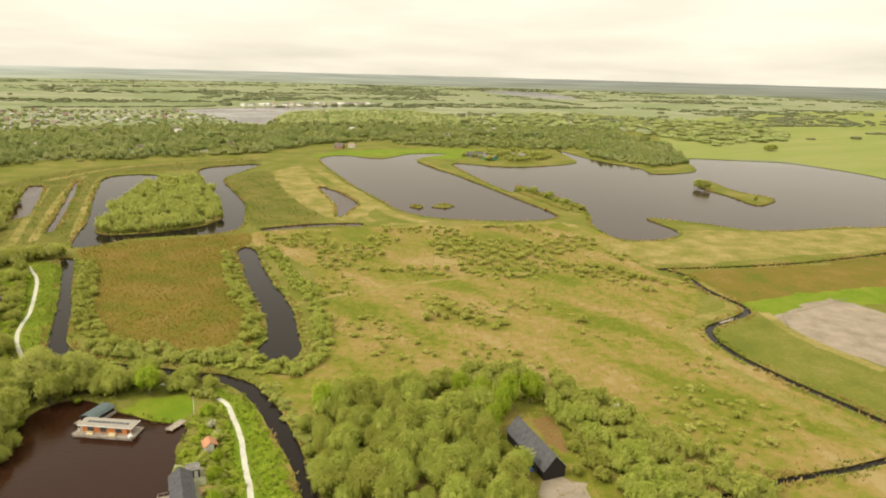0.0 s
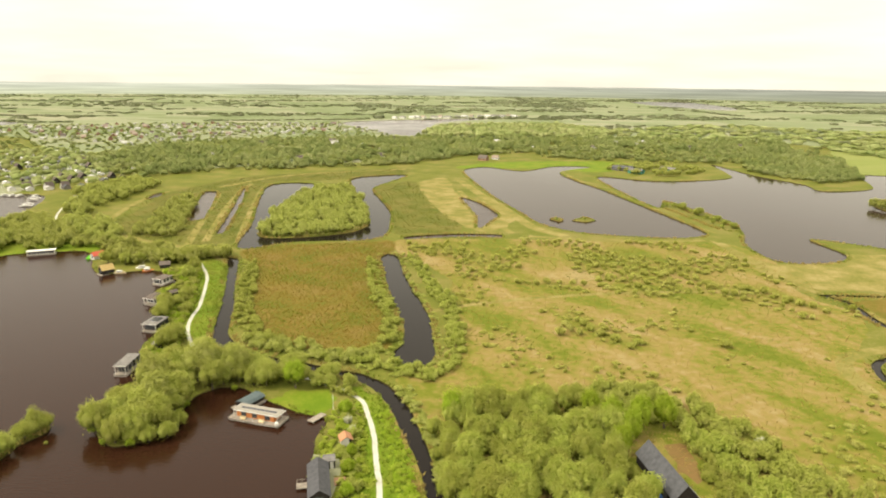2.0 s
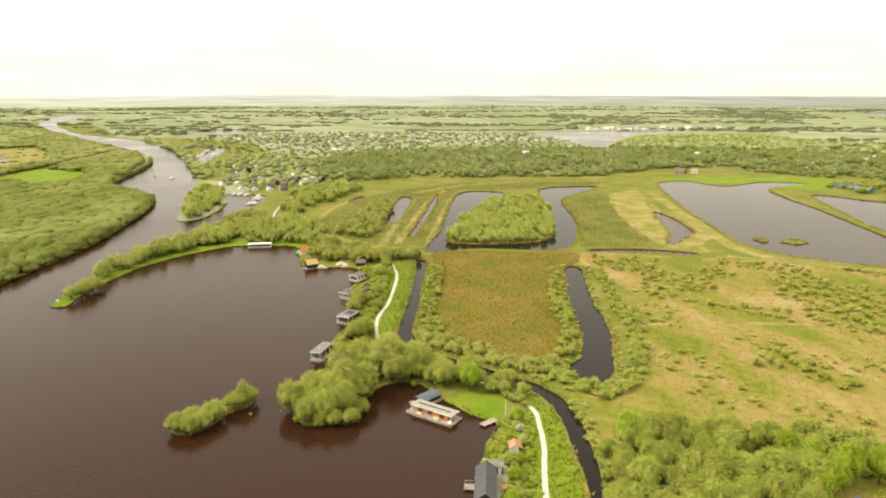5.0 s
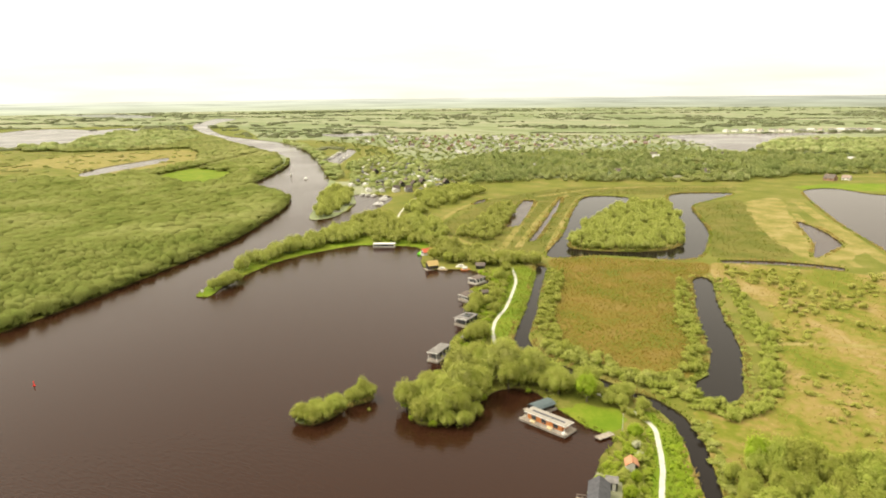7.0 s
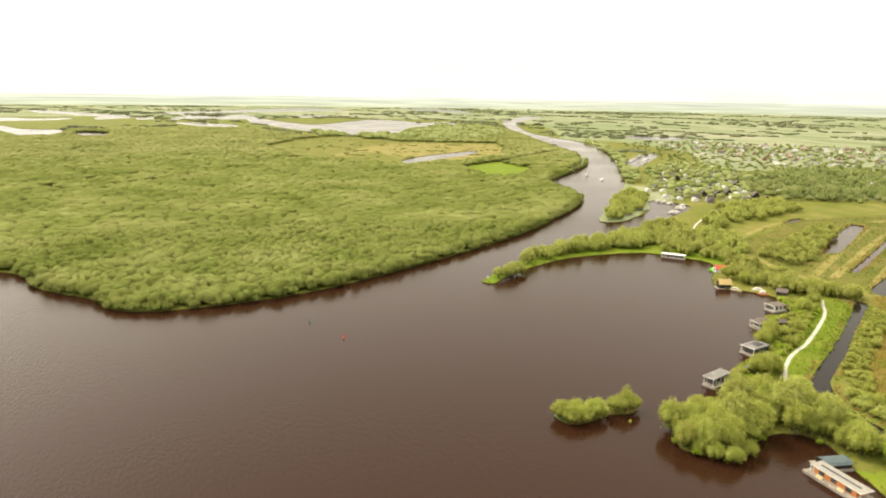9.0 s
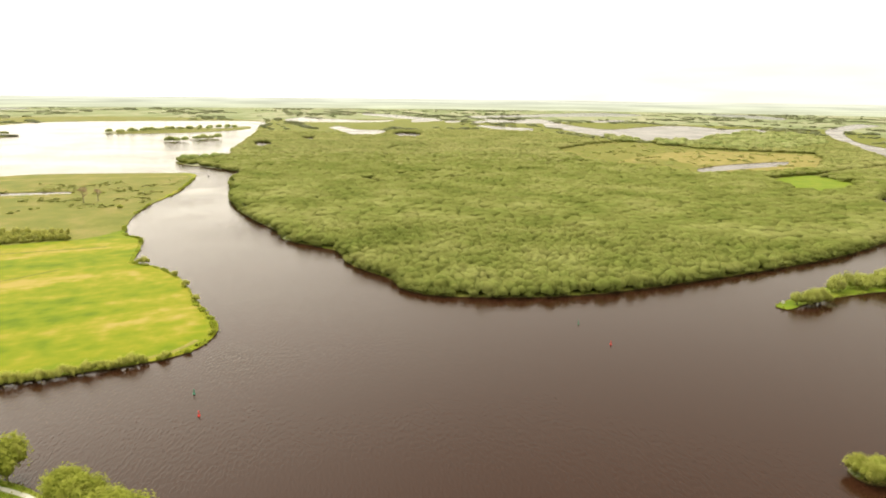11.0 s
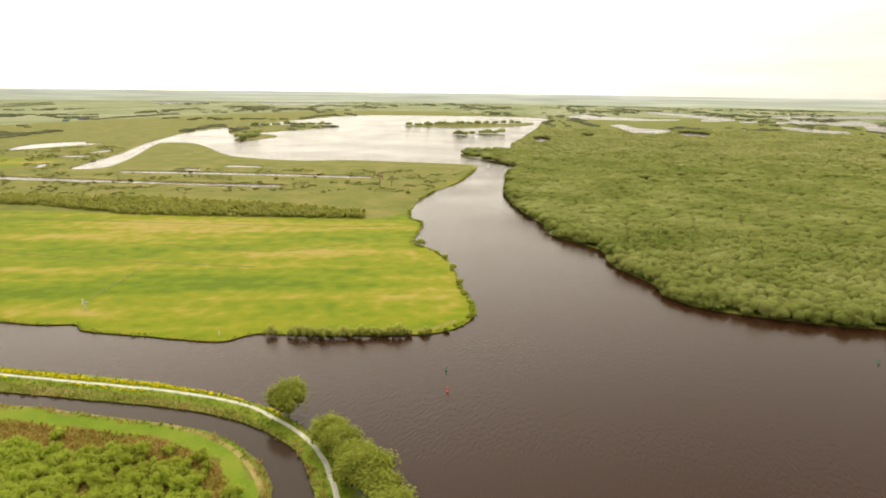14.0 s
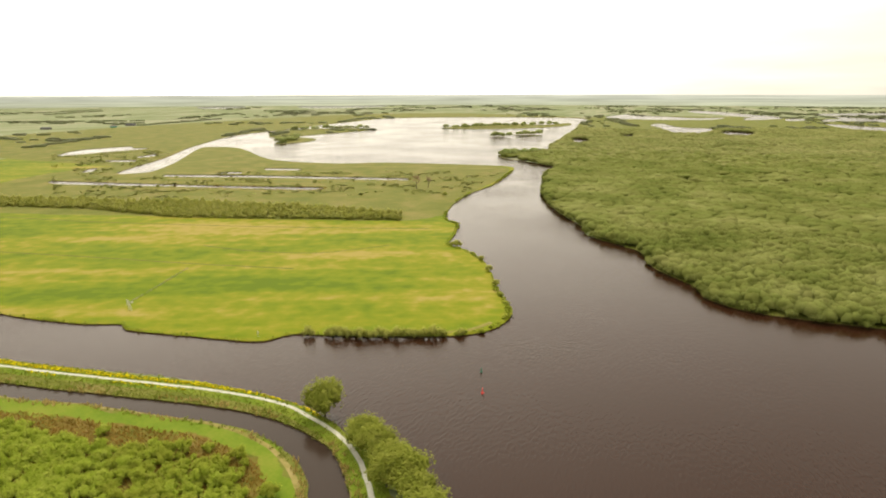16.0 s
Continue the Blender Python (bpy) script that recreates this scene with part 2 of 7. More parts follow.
RIVER_EAST = [(-650, 570), (-729, 631), (-820, 698), (-957, 796), (-1087, 869), (-1224, 930), (-1344, 958), (-1535, 1008), (-1762, 1116), (-1998, 1250), (-2312, 1485), (-2604, 1764)]
RIVER_WEST = [(-2755, 1769), (-2207, 1316), (-1679, 1032), (-1381, 907), (-1112, 792), (-941, 726), (-805, 629), (-684, 492), (-642, 450), (-592, 439), (-539, 420), (-485, 369), (-412, 273.5), (-371.9, 199.7), (-343.6, 139.4), (-327.6, 100.6), (-319.4, 68.5)]
WOOD_SHORE = [(-317.1, 35.2), (-320.5, 4.9), (-332.8, -11.4), (-349.3, -16.5), (-381.1, -42.9), (-419.1, -58.2), (-451.7, -98), (-480.5, -109.3), (-543.1, -148.1), (-626, -185), (-677, -200), (-760, -225), (-847, -237), (-890, -274)]
WEST_LAKE = [(-981, -369), (-1086, -323), (-1204, -353), (-1504, -404), (-1976, -498), (-2463, -635), (-2320, -1123), (-2164, -1255), (-1771, -1208), (-1437, -1140), (-1193, -1091), (-909, -938), (-740, -821), (-566, -715), (-593, -689), (-699, -755), (-909, -910), (-928, -849), (-782, -648), (-779, -533), (-815, -481), (-835, -393), (-844, -302)]
PASTURE_SHORE = [(-797, -278), (-673, -254), (-604, -251), (-526.8, -237.5), (-468.2, -215.8), (-450.8, -197.4), (-421, -186.1), (-386.1, -174.7), (-376, -158.4), (-353.5, -137.1), (-320.8, -117.7), (-298.4, -105.4), (-270.9, -89.2), (-252.5, -88.1), (-237.2, -95.1), (-224.9, -115.2), (-212.6, -143.4), (-205.5, -162.6), (-194.3, -168.6), (-191.2, -173.6), (-187.2, -190.8), (-179.1, -231.2), (-183.1, -238.3), (-176, -254.4), (-171, -282.7), (-166, -343.6), (-161.1, -435.3), (-151.1, -547.6)]
SOUTH_BANK = [(-112.6, -547.4), (-118.6, -435.1), (-128.6, -302.8), (-138.6, -232.9), (-143.6, -210.7), (-148.7, -187.5), (-152.8, -165.3), (-154.8, -142.1), (-154.8, -128), (-152.8, -114.9), (-147.8, -101.8), (-139.7, -86.7), (-131.6, -72.5), (-124.6, -61.5), (-110.6, -30.2), (-94.4, 10), (-69.9, 59.9), (-54.8, 99.7)]
CANAL_OUT = [(-90.2, -424.8), (-108.4, -302.7), (-125.4, -213.6), (-132.5, -182.4), (-139.6, -152.2), (-142.7, -131), (-141.7, -114.9), (-138.7, -102.8), (-134.6, -93.7), (-127.6, -85.6), (-119.5, -78.5), (-108.4, -70.5)]
CANAL_IN = [(-104.4, -78.5), (-113.4, -86.6), (-118.5, -90.6), (-125.5, -98.7), (-129.5, -107.8), (-133.6, -122.9), (-132.5, -138), (-128.5, -159.2), (-124.4, -184.4), (-118.4, -203.5), (-102.3, -302.7), (-84.2, -424.7)]
STREAM_WEST = [(-198.4, 337.3), (-193.5, 329.4), (-184.6, 313.6), (-171.8, 288.9), (-156.9, 259.2), (-147.1, 237.5), (-139.2, 222.6), (-125.3, 211.8), (-108.4, 206.9), (-90.6, 204.1), (-76.7, 202.2), (-66.8, 197.3), (-56.8, 187.4), (-48.9, 174.5), (-40.9, 160.6), (-34.9, 148.6), (-31.9, 141.7), (-24, 119.8), (-16, 89.9)]
STREAM_EAST = [(-11, 89.9), (-19, 121.8), (-27.9, 142.7), (-30.9, 149.7), (-34.9, 159.6), (-41.9, 173.5), (-49.8, 187.5), (-58.8, 198.4), (-68.7, 204.3), (-82.7, 207.1), (-105.5, 210.9), (-121.3, 215.8), (-134.2, 226.6), (-141.1, 239.5), (-150, 258.3), (-167.8, 291.9), (-185.6, 327.5), (-192.5, 338.4)]
PONDS = {
    "long_pond": [(-112, 359), (-111, 370), (-103, 364), (-92, 336), (-80, 308), (-62, 270), (-53, 241), (-49, 225), (-52, 216), (-59, 217), (-65, 224), (-65, 239), (-71, 259), (-84, 288), (-97, 320)],
    "bent_pond": [(-203.4, 360.1), (-230, 427.4), (-271.5, 519.3), (-300, 596), (-287, 617), (-260, 614), (-241.2, 522.2), (-227.2, 453.4), (-206.4, 391.9), (-174.9, 397.5), (-151.2, 420.1), (-149.3, 450.2), (-166.3, 494), (-207, 584), (-236, 651), (-233, 678), (-192, 706), (-194, 652), (-198, 608), (-179.3, 563.2), (-150.5, 503.5), (-138.5, 467.5), (-127.5, 417.5), (-135.4, 399.3), (-176.8, 383.5)],
    "pool": [(-276.2, 422.6), (-306.6, 476.7), (-338, 545), (-330, 549), (-308, 509), (-272.2, 432.6)],
    "narrow_pool": [(-235.9, 388.5), (-259.5, 444.8), (-304, 547), (-318, 581), (-294, 535), (-255.6, 446.8), (-233.9, 394.5)],
    "small_pool": [(-362, 494), (-373, 517), (-373, 529), (-362, 512)],
    "cross_ditch": [(-114.6, 413.8), (-96.7, 426.1), (-72.9, 435.6), (-50.9, 437.9), (-49.9, 429.9), (-73.8, 426.5), (-110.6, 408.8)],
    "reed_pool": [(-105.9, 577), (-86.9, 557.1), (-62.9, 507.1), (-64.9, 483), (-69.9, 455.7), (-79.9, 502.9)],
    "middle_lake": [(-138, 763), (-118, 802), (-71, 778), (-38, 832), (7, 840), (-28, 780), (-5, 707), (15, 666), (60.3, 551.8), (86.3, 479.4), (70.2, 460.2), (32.1, 455.9), (-1.9, 460.6), (-26.9, 480.4), (-47.9, 524.5), (-82, 601)],
    "east_lake": [(15, 752), (69, 734), (122, 754), (161, 792), (158, 914), (187, 819), (224, 752), (230, 710), (284, 741), (313, 852), (367, 852), (438, 834), (480, 696), (382, 523), (320.7, 468.4), (286.4, 463.2), (222, 444.8), (182.8, 466.9), (151.7, 477.9), (160.6, 436.6), (145.5, 414.4), (115.4, 410.1), (106.4, 450.4), (111.5, 499.8), (86.4, 555.1), (71, 611), (62.3, 573.1), (34, 659)],
    "village_lake": [(-585, 1559), (-495, 1710), (-255, 1914), (-360, 1642), (-331, 1400), (-312, 1232), (-341, 1179), (-435, 1338)],
    "river_mere": [(-3002, 224), (-2828, 340), (-2997, 487), (-2570, 495), (-2288, 511), (-2099, 562), (-2275, 722), (-2432, 871), (-2351, 952), (-2184, 968), (-2238, 1078), (-2045, 1066), (-1910, 1044), (-1903, 956), (-2000, 955), (-1776, 798), (-1693, 705), (-1532, 625), (-1573, 589), (-1615, 560), (-1570, 501), (-1658, 490), (-1728, 456), (-1832, 435), (-1981, 417), (-2230, 392), (-2505, 418), (-2491, 342), (-2580, 267)],
    "far_reach_a": [(-3313, 211), (-3589, 491), (-3887, 730), (-4265, 1060), (-3941, 1208), (-3584, 1100), (-3387, 754), (-3212, 440), (-3070, 203)],
    "far_reach_b": [(-4378, 1381), (-4259, 1715), (-4172, 1918), (-3513, 1855), (-3206, 1663), (-3635, 1603), (-4210, 1618), (-4378, 1381)],
    "far_reach_c": [(-2737, -61), (-2884, 27), (-2641, 25), (-2518, -57)],
    "far_reach_d": [(-2707, 69), (-2719, 125), (-2552, 117), (-2491, 66)],
    "far_reach_e": [(-2841, 683), (-2941, 838), (-2738, 785), (-2654, 650)],
    "marsh_lake_a": [(-2056, -303), (-2151, -283), (-1973, -219), (-1937, -177), (-1917, -117), (-1803, -116), (-1713, -135), (-1699, -193), (-1888, -247)],
    "marsh_lake_b": [(-1794, -91), (-1764, -21), (-1673, -19), (-1659, -74)],
    "marsh_lake_c": [(-2677, -563), (-2932, -533), (-2815, -488), (-2730, -341), (-2637, -226), (-2707, -141), (-2525, -158), (-2441, -265), (-2439, -401), (-2474, -499)],
    "marsh_lake_d": [(-3586, -341), (-3415, -194), (-3109, -61), (-2859, 48), (-2625, 36), (-2822, -74), (-3069, -196), (-3306, -313)],
    "marsh_lake_e": [(-1391, -359), (-1394, -324), (-1331, -309), (-1301, -330)],
    "marsh_lake_f": [(-1562, -291), (-1581, -262), (-1537, -261), (-1505, -277)],
    "marsh_lake_g": [(-2689, 185), (-2817, 351), (-2655, 332), (-2497, 182)],
    "marsh_lake_h": [(-2319, 162), (-2255, 226), (-2167, 289), (-2132, 325), (-1980, 304), (-1991, 241), (-2128, 186)],
    "far_lake_l": [(-3767, -2856), (-4346, -2809), (-4038, -2359), (-3610, -2172), (-3229, -2390)],
    "far_lake_m": [(-3297, -3305), (-3483, -3129), (-3153, -2833), (-2912, -2895)],
    "clearing_pool": [(-949, 391), (-1008, 453), (-1054, 536), (-1073, 588), (-1004, 541), (-946, 445), (-909, 384)],
    "harbour": [(-804, 700), (-945, 883), (-891, 852), (-741, 667)],
    "basin": [(-1370, 1187), (-1296, 1314), (-1212, 1222), (-1251, 1129)],
    "pasture_ditch_a": [(-485, -720), (-510, -622), (-535, -528), (-557, -458), (-573, -409), (-554, -406), (-536, -454), (-513, -545), (-495, -604), (-470, -698)],
    "pasture_ditch_b": [(-583, -649), (-628, -532), (-676, -364), (-660, -356), (-611, -518), (-569, -634)],
    "side_pool": [(-708, -1021), (-783, -1065), (-867, -1047), (-842, -1015), (-851, -977), (-764, -988), (-691, -992)],
    "sedge_pool_a": [(-558, -767), (-587, -791), (-596, -789), (-579, -768), (-557, -757)],
    "sedge_pool_b": [(-672, -866), (-692, -832), (-675, -812), (-661, -845)],
    "sedge_pool_c": [(-730, -871), (-778, -883), (-750, -854), (-719, -853)],
    "sedge_pool_d": [(-628, -609), (-645, -585), (-631, -573), (-617, -599)],
    "sedge_pool_e": [(-689, -583), (-704, -541), (-689, -529), (-674, -569)],
    "lagoon": [(-828, -693), (-832, -622), (-817, -542), (-792, -511), (-788, -552), (-790, -628)],
    "far_strip": [(217, 3912), (516, 3980), (610, 3134), (518, 2876), (315, 3263)],
}
ISLANDS = {
    "dam_islet": [(65, 581), (75, 604), (89, 576), (104, 546), (114, 514), (108, 490), (96, 501), (83, 533), (71, 565)],
    "lake_islet": [(-156, 120), (-149, 122), (-148, 128), (-149, 138), (-147, 146), (-148, 149), (-153, 146), (-155, 135), (-157, 127)],
    "reed_islet": [(-5.9, 499.8), (3.1, 494.9), (11.1, 506), (2.1, 516)],
    "small_reed_islet": [(-22.9, 500.6), (-14.9, 492.7), (-12.9, 503.8), (-18.9, 509.7)],
    "bush_islet": [(254, 658), (269, 671), (273, 612), (291, 573), (261.5, 540), (255, 581), (245, 620)],
    "mere_isle_a": [(-1657, -793), (-1966, -709), (-1938, -592), (-2069, -551), (-1899, -513), (-1701, -612)],
    "mere_isle_b": [(-1169, -970), (-1404, -1128), (-1575, -993), (-1518, -919), (-1287, -935)],
    "mere_isle_c": [(-1030, -849), (-1188, -924), (-1164, -848), (-1089, -820)],
    "mere_isle_d": [(-1391, -548), (-1364, -512), (-1393, -507)],
    "mere_isle_e": [(-1447, -512), (-1488, -483), (-1468, -453), (-1435, -487)],
}
DITCHES = {
    "field_ditch": ([(118.3, 344.8), (128.3, 336.8), (131.3, 310.6), (139.3, 283.5), (129.2, 271.4), (114.2, 260.3), (110.1, 248.3), (113.1, 230.2), (122.1, 210.2), (130.1, 196.2), (139.1, 180.1), (160.1, 150.1)], 3.2),
    "cross_field_ditch": ([(118.3, 344.8), (159.5, 351.9), (214.7, 367.1), (291.2, 399.6)], 2.6),
    "yard_ditch": ([(60, 138), (77, 146), (93, 152), (114, 158.1), (140.1, 168.1)], 2.4),
}


def curve(points, closed=True, wobble=0.7, finer=1.0):
    """A smooth line through plan points, with the small unevenness of a natural bank."""
    out, n = [], len(points)
    p = [Vector((float(a), float(b))) for a, b in points]
    for i in range(n if closed else n - 1):
        if closed:
            a, b, c, d = p[i - 1], p[i], p[(i + 1) % n], p[(i + 2) % n]
        else:
            a, b, c, d = p[max(i - 1, 0)], p[i], p[i + 1], p[min(i + 2, n - 1)]
        gap = (c - b).length
        far = max(b.length, 100.0)
        step = min(60.0, max(2.2, far / 70.0)) / finer
        k = max(1, round(gap / step))
        t1 = (c - a) * 0.5 * min(1.0, gap / max((c - a).length * 0.5, 0.01))
        t2 = (d - b) * 0.5 * min(1.0, gap / max((d - b).length * 0.5, 0.01))
        for j in range(k):
            s = j / k
            h = b * (2 * s ** 3 - 3 * s * s + 1) + t1 * (s ** 3 - 2 * s * s + s) + c * (3 * s * s - 2 * s ** 3) + t2 * (s ** 3 - s * s)
            w = noise.noise_vector(Vector((h.x * 0.13, h.y * 0.13, 3.1))) + 0.6 * noise.noise_vector(Vector((h.x * 0.4, h.y * 0.4, 9.1)))
            out.append((h.x + w.x * wobble, h.y + w.y * wobble))
    if not closed:
        out.append(tuple(p[-1]))
    return out


def ribbon(points, width):
    """The closed outline of a strip of that width along a plan line."""
    line = [Vector(q) for q in curve(points, closed=False, wobble=0.25)]
    left, right = [], []
    for i, q in enumerate(line):
        d = (line[min(i + 1, len(line) - 1)] - line[max(i - 1, 0)]).normalized()
        side = Vector((-d.y, d.x)) * width / 2
        left.append(tuple(q + side))
        right.append(tuple(q - side))
    return left + right[::-1]


def inside(points, poly):
    """Which of the points (n x 2) lie inside a closed outline."""
    pts, pl = np.asarray(points, float), np.asarray(poly, float)
    res = np.zeros(len(pts), bool)
    lo, hi = pl.min(0), pl.max(0)
    near = np.where((pts >= lo).all(1) & (pts <= hi).all(1))[0]
    x, y = pts[near, 0], pts[near, 1]
    hit = np.zeros(len(near), bool)
    for (x1, y1), (x2, y2) in zip(pl, np.roll(pl, -1, 0)):
        if y1 == y2:
            continue
        hit ^= ((y1 > y) != (y2 > y)) & (x < (x2 - x1) * (y - y1) / (y2 - y1) + x1)
    res[near] = hit
    return res


WATERS = [curve(SHORE_EAST + SPIT + HARBOUR_MOUTH + RIVER_EAST + RIVER_WEST + WOOD_SHORE + WEST_LAKE + PASTURE_SHORE + SOUTH_BANK),
          curve(CANAL_OUT + CANAL_IN, wobble=0.35), curve(STREAM_WEST + STREAM_EAST, wobble=0.5)]
WATERS += [curve(v, wobble=0.6) for v in PONDS.values()] + [ribbon(p, w) for p, w in DITCHES.values()]
LANDS = [curve(v, wobble=0.6) for v in ISLANDS.values()]

PATHS = {
    "path_north": [(-205.3, 321.3), (-189.5, 301.6), (-177.7, 279.9), (-166.8, 258.2), (-159.9, 239.4), (-154, 228.5), (-146.1, 217.6), (-137.2, 209.7), (-123.3, 203.8), (-104.5, 201), (-87.6, 197.1), (-73.7, 192.3)],
    "path_middle": [(-73.7, 192.3), (-63.8, 185.4), (-57.8, 174.4), (-53.8, 166.5), (-48.9, 153.5), (-41.9, 134.6), (-33.9, 99.8), (-33.9, 59.9), (-60.2, -0), (-88.3, -36.2), (-119.5, -71.5)],
    "path_bank": [(-119.5, -71.5), (-126.6, -77.6), (-135.7, -86.6), (-143.7, -98.8), (-147.7, -109.9), (-151.8, -123), (-151.8, -139.1), (-148.7, -161.3), (-141.6, -193.5), (-134.5, -227.8), (-122.5, -302.8), (-112.5, -435)],
    "path_harbour": [(-434, 493), (-421, 486), (-411, 459), (-389.4, 424.8), (-371.8, 402.3)],
}
# kind of ground by area; the later one wins
ZONES = [
    (9, [(-293.5, 30.2), (-291.5, 110.3), (-417.4, 298), (-555, 426), (-635, 436), (-694, 495), (-987, 740), (-2287, 1291), (-2738, -529), (-924, -247), (-716, -205), (-304.1, -20.5)]),
    (5, [(-151, -650), (-160.8, -201.7), (-201.7, -60.7), (-303.8, -61), (-508.8, -163.2), (-820, -236), (-922, -359), (-1021, -921), (-610, -1020)]),
    (2, [(-446.4, -242), (-378.7, -426.5), (-336, -656), (-569, -795), (-795, -654), (-850, -338), (-798, -279), (-611, -251), (-487.7, -226)]),
    (2, [(-814, -1530), (-610, -714), (-549, -672), (-713, -511), (-839, -338), (-2516, -631), (-2598, -1562)]),
    (2, [(-39.9, 39.9), (-59.8, 149.5), (-149.5, 119.5), (-415.8, 376), (-513, 552), (-453, 670), (-150, 862), (334, 869), (485, 707), (331.7, 442.1), (230.3, 120.1)]),
    (3, [(-29.9, 129.7), (-55.8, 204.4), (-44.9, 224.5), (-47.9, 259.4), (-65.8, 329.3), (-104.6, 370.8), (-112.6, 406.8), (-49.9, 424.8), (85.3, 451.2), (115.4, 401.1), (110.3, 350.8), (127.3, 310.6), (108.2, 262.4), (112.1, 225.2), (132.1, 185.1), (150.1, 165.1), (100, 130)]),
    (4, [(-197, 353), (-178, 376), (-150, 388), (-134, 394), (-117, 401), (-111, 385), (-107.6, 345.7), (-86.7, 289), (-74.7, 260.1), (-69.7, 231.2), (-82.7, 217.1), (-107.5, 224.9), (-119.3, 223.8), (-138.2, 245.5), (-157.9, 295)]),
    (8, [(-197, 597), (-179, 661), (-157, 631), (-121.7, 532.3), (-80.8, 458.6), (-84.8, 437.4), (-121.6, 421.7), (-141.5, 482.5)]),
    (6, [(-163, 656), (-146, 698), (-107.9, 585), (-71.9, 560.4), (-48.9, 490.2), (-59.9, 444.8), (-74.9, 449.6), (-83.8, 461.5), (-121.7, 532.3)]),
    (6, [(86.3, 456.3), (114.4, 404.1), (169.7, 440.7), (218.9, 441.8), (331.8, 464.4), (301.4, 413.8), (204.7, 377.2), (126.3, 354.9), (105.3, 369.8)]),
    (4, [(128.3, 336.8), (212.7, 362.1), (281.1, 389.5), (240.7, 318.9), (175.4, 305.7), (140.3, 290.5)]),
    (7, [(140.3, 288.5), (172.4, 305.7), (240.7, 325.9), (215.6, 300.7), (160.3, 275.5)]),
    (10, [(152, 278), (168, 291), (187, 300), (201, 282), (203, 272), (171, 224), (156, 234), (149, 246), (145, 263)]),
    (8, [(-306.8, 361.2), (-356.6, 466.2), (-367, 532), (-343, 648), (-214, 759), (-195, 714), (-240, 658), (-308, 609), (-237.9, 442.2), (-212.2, 369.9), (-231.9, 359.7)]),
    (7, [(-90.6, 175.2), (-90.6, 186.2), (-76.7, 189.2), (-70.7, 179.3), (-76.7, 172.3)]),
    (7, [(-213.2, 327.2), (-193.5, 297.6), (-178.7, 268), (-163.9, 238.3), (-147.1, 220.6), (-142.1, 228.6), (-156.9, 260.2), (-171.8, 289.9), (-184.6, 313.6), (-198.4, 333.3)]),
    (7, [(-73.7, 195.3), (-65.8, 183.4), (-59.8, 171.4), (-55.8, 159.5), (-45.9, 131.6), (-33.9, 131.7), (-41.9, 159.6), (-51.8, 177.5), (-59.8, 190.4)]),
    (2, [(-20, -40), (-112.5, -64.4), (-150.8, -105.8), (-150.7, -151.2), (-120.5, -333.3), (-39.8, -333)]),
    (2, [(-153.8, -141.1), (-150.8, -105.8), (-128.6, -74.5), (-116.5, -64.4), (-112.4, -72.5), (-136.6, -96.7), (-141.7, -118.9), (-140.6, -149.1), (-124.4, -216.7), (-110.4, -302.7), (-126.5, -302.8), (-147.7, -181.5)]),
    (2, [(-126.5, -184.4), (-131.5, -151.1), (-134.6, -131), (-133.6, -110.8), (-120.5, -91.6), (-104.4, -76.5), (-98.3, -84.5), (-116.4, -100.7), (-122.5, -118.8), (-122.4, -141), (-114.3, -191.4), (-98.3, -302.7), (-105.3, -302.7)]),
    (4, [(-98, -294), (-110, -204), (-113, -192), (-117, -174), (-121, -154), (-124, -139), (-124, -124), (-122, -113), (-117, -103), (-108, -98), (-60, -70), (-20, -120), (-20, -330), (-60, -330)]),
    (7, [(-104, -305), (-116, -215), (-122, -195), (-126, -173), (-130, -152), (-132, -131), (-129, -113), (-122, -99), (-112, -88), (-90, -74), (-86, -88), (-108, -98), (-117, -103), (-122, -113), (-124, -124), (-124, -139), (-121, -154), (-117, -174), (-113, -192), (-110, -204), (-98, -294)]),
    (2, [(-1275, 242), (-1467, 369), (-1507, 433), (-1471, 517), (-1334, 545), (-1273, 644), (-1229, 721), (-1104, 672), (-956, 575), (-889, 463), (-860, 356), (-936, 324), (-989, 278), (-1084, 245)]),
    (6, [(-1024, 287), (-1194, 410), (-1274, 521), (-1244, 630), (-1189, 698), (-974, 585), (-904, 471), (-874, 361), (-965, 402), (-1101, 389)]),
    (7, [(-846, 459), (-878, 520), (-795, 522), (-749, 501), (-692, 428), (-719, 407), (-791, 421)]),
    (12, [(30, 173.9), (31, 179.9), (36, 180.9), (39, 172), (36, 162.9), (34, 164.9)]),
    (10, [(27, 146.9), (33, 150.9), (38, 145.9), (36, 135.9), (28, 137.9)]),
    (2, [(-220, 800), (-150, 852), (161, 857), (334, 869), (436, 1013), (346, 1290), (-6, 1262), (-301, 1194), (-456, 992)]),
    (7, [(-150, 781), (-110, 853), (20, 906), (61, 876), (20, 794), (-60, 803)]),
    (13, [(313, 879), (445, 849), (495, 696), (1653, 1549), (1641, 2522), (594, 1665)]),
    (2, [(-605, 538), (-818, 701), (-1087, 875), (-1231, 945), (-1217, 1020), (-979, 979), (-785, 843), (-591, 630)]),
    (7, [(-282.3, 331.7), (-295.5, 173.6), (-311.8, 173.7), (-391.3, 346.6), (-380.7, 395.4), (-326.5, 375.9)]),
    (2, [(-381.5, 336.8), (-434, 493), (-493, 552), (-414, 612), (-326.4, 395.5)]),
]


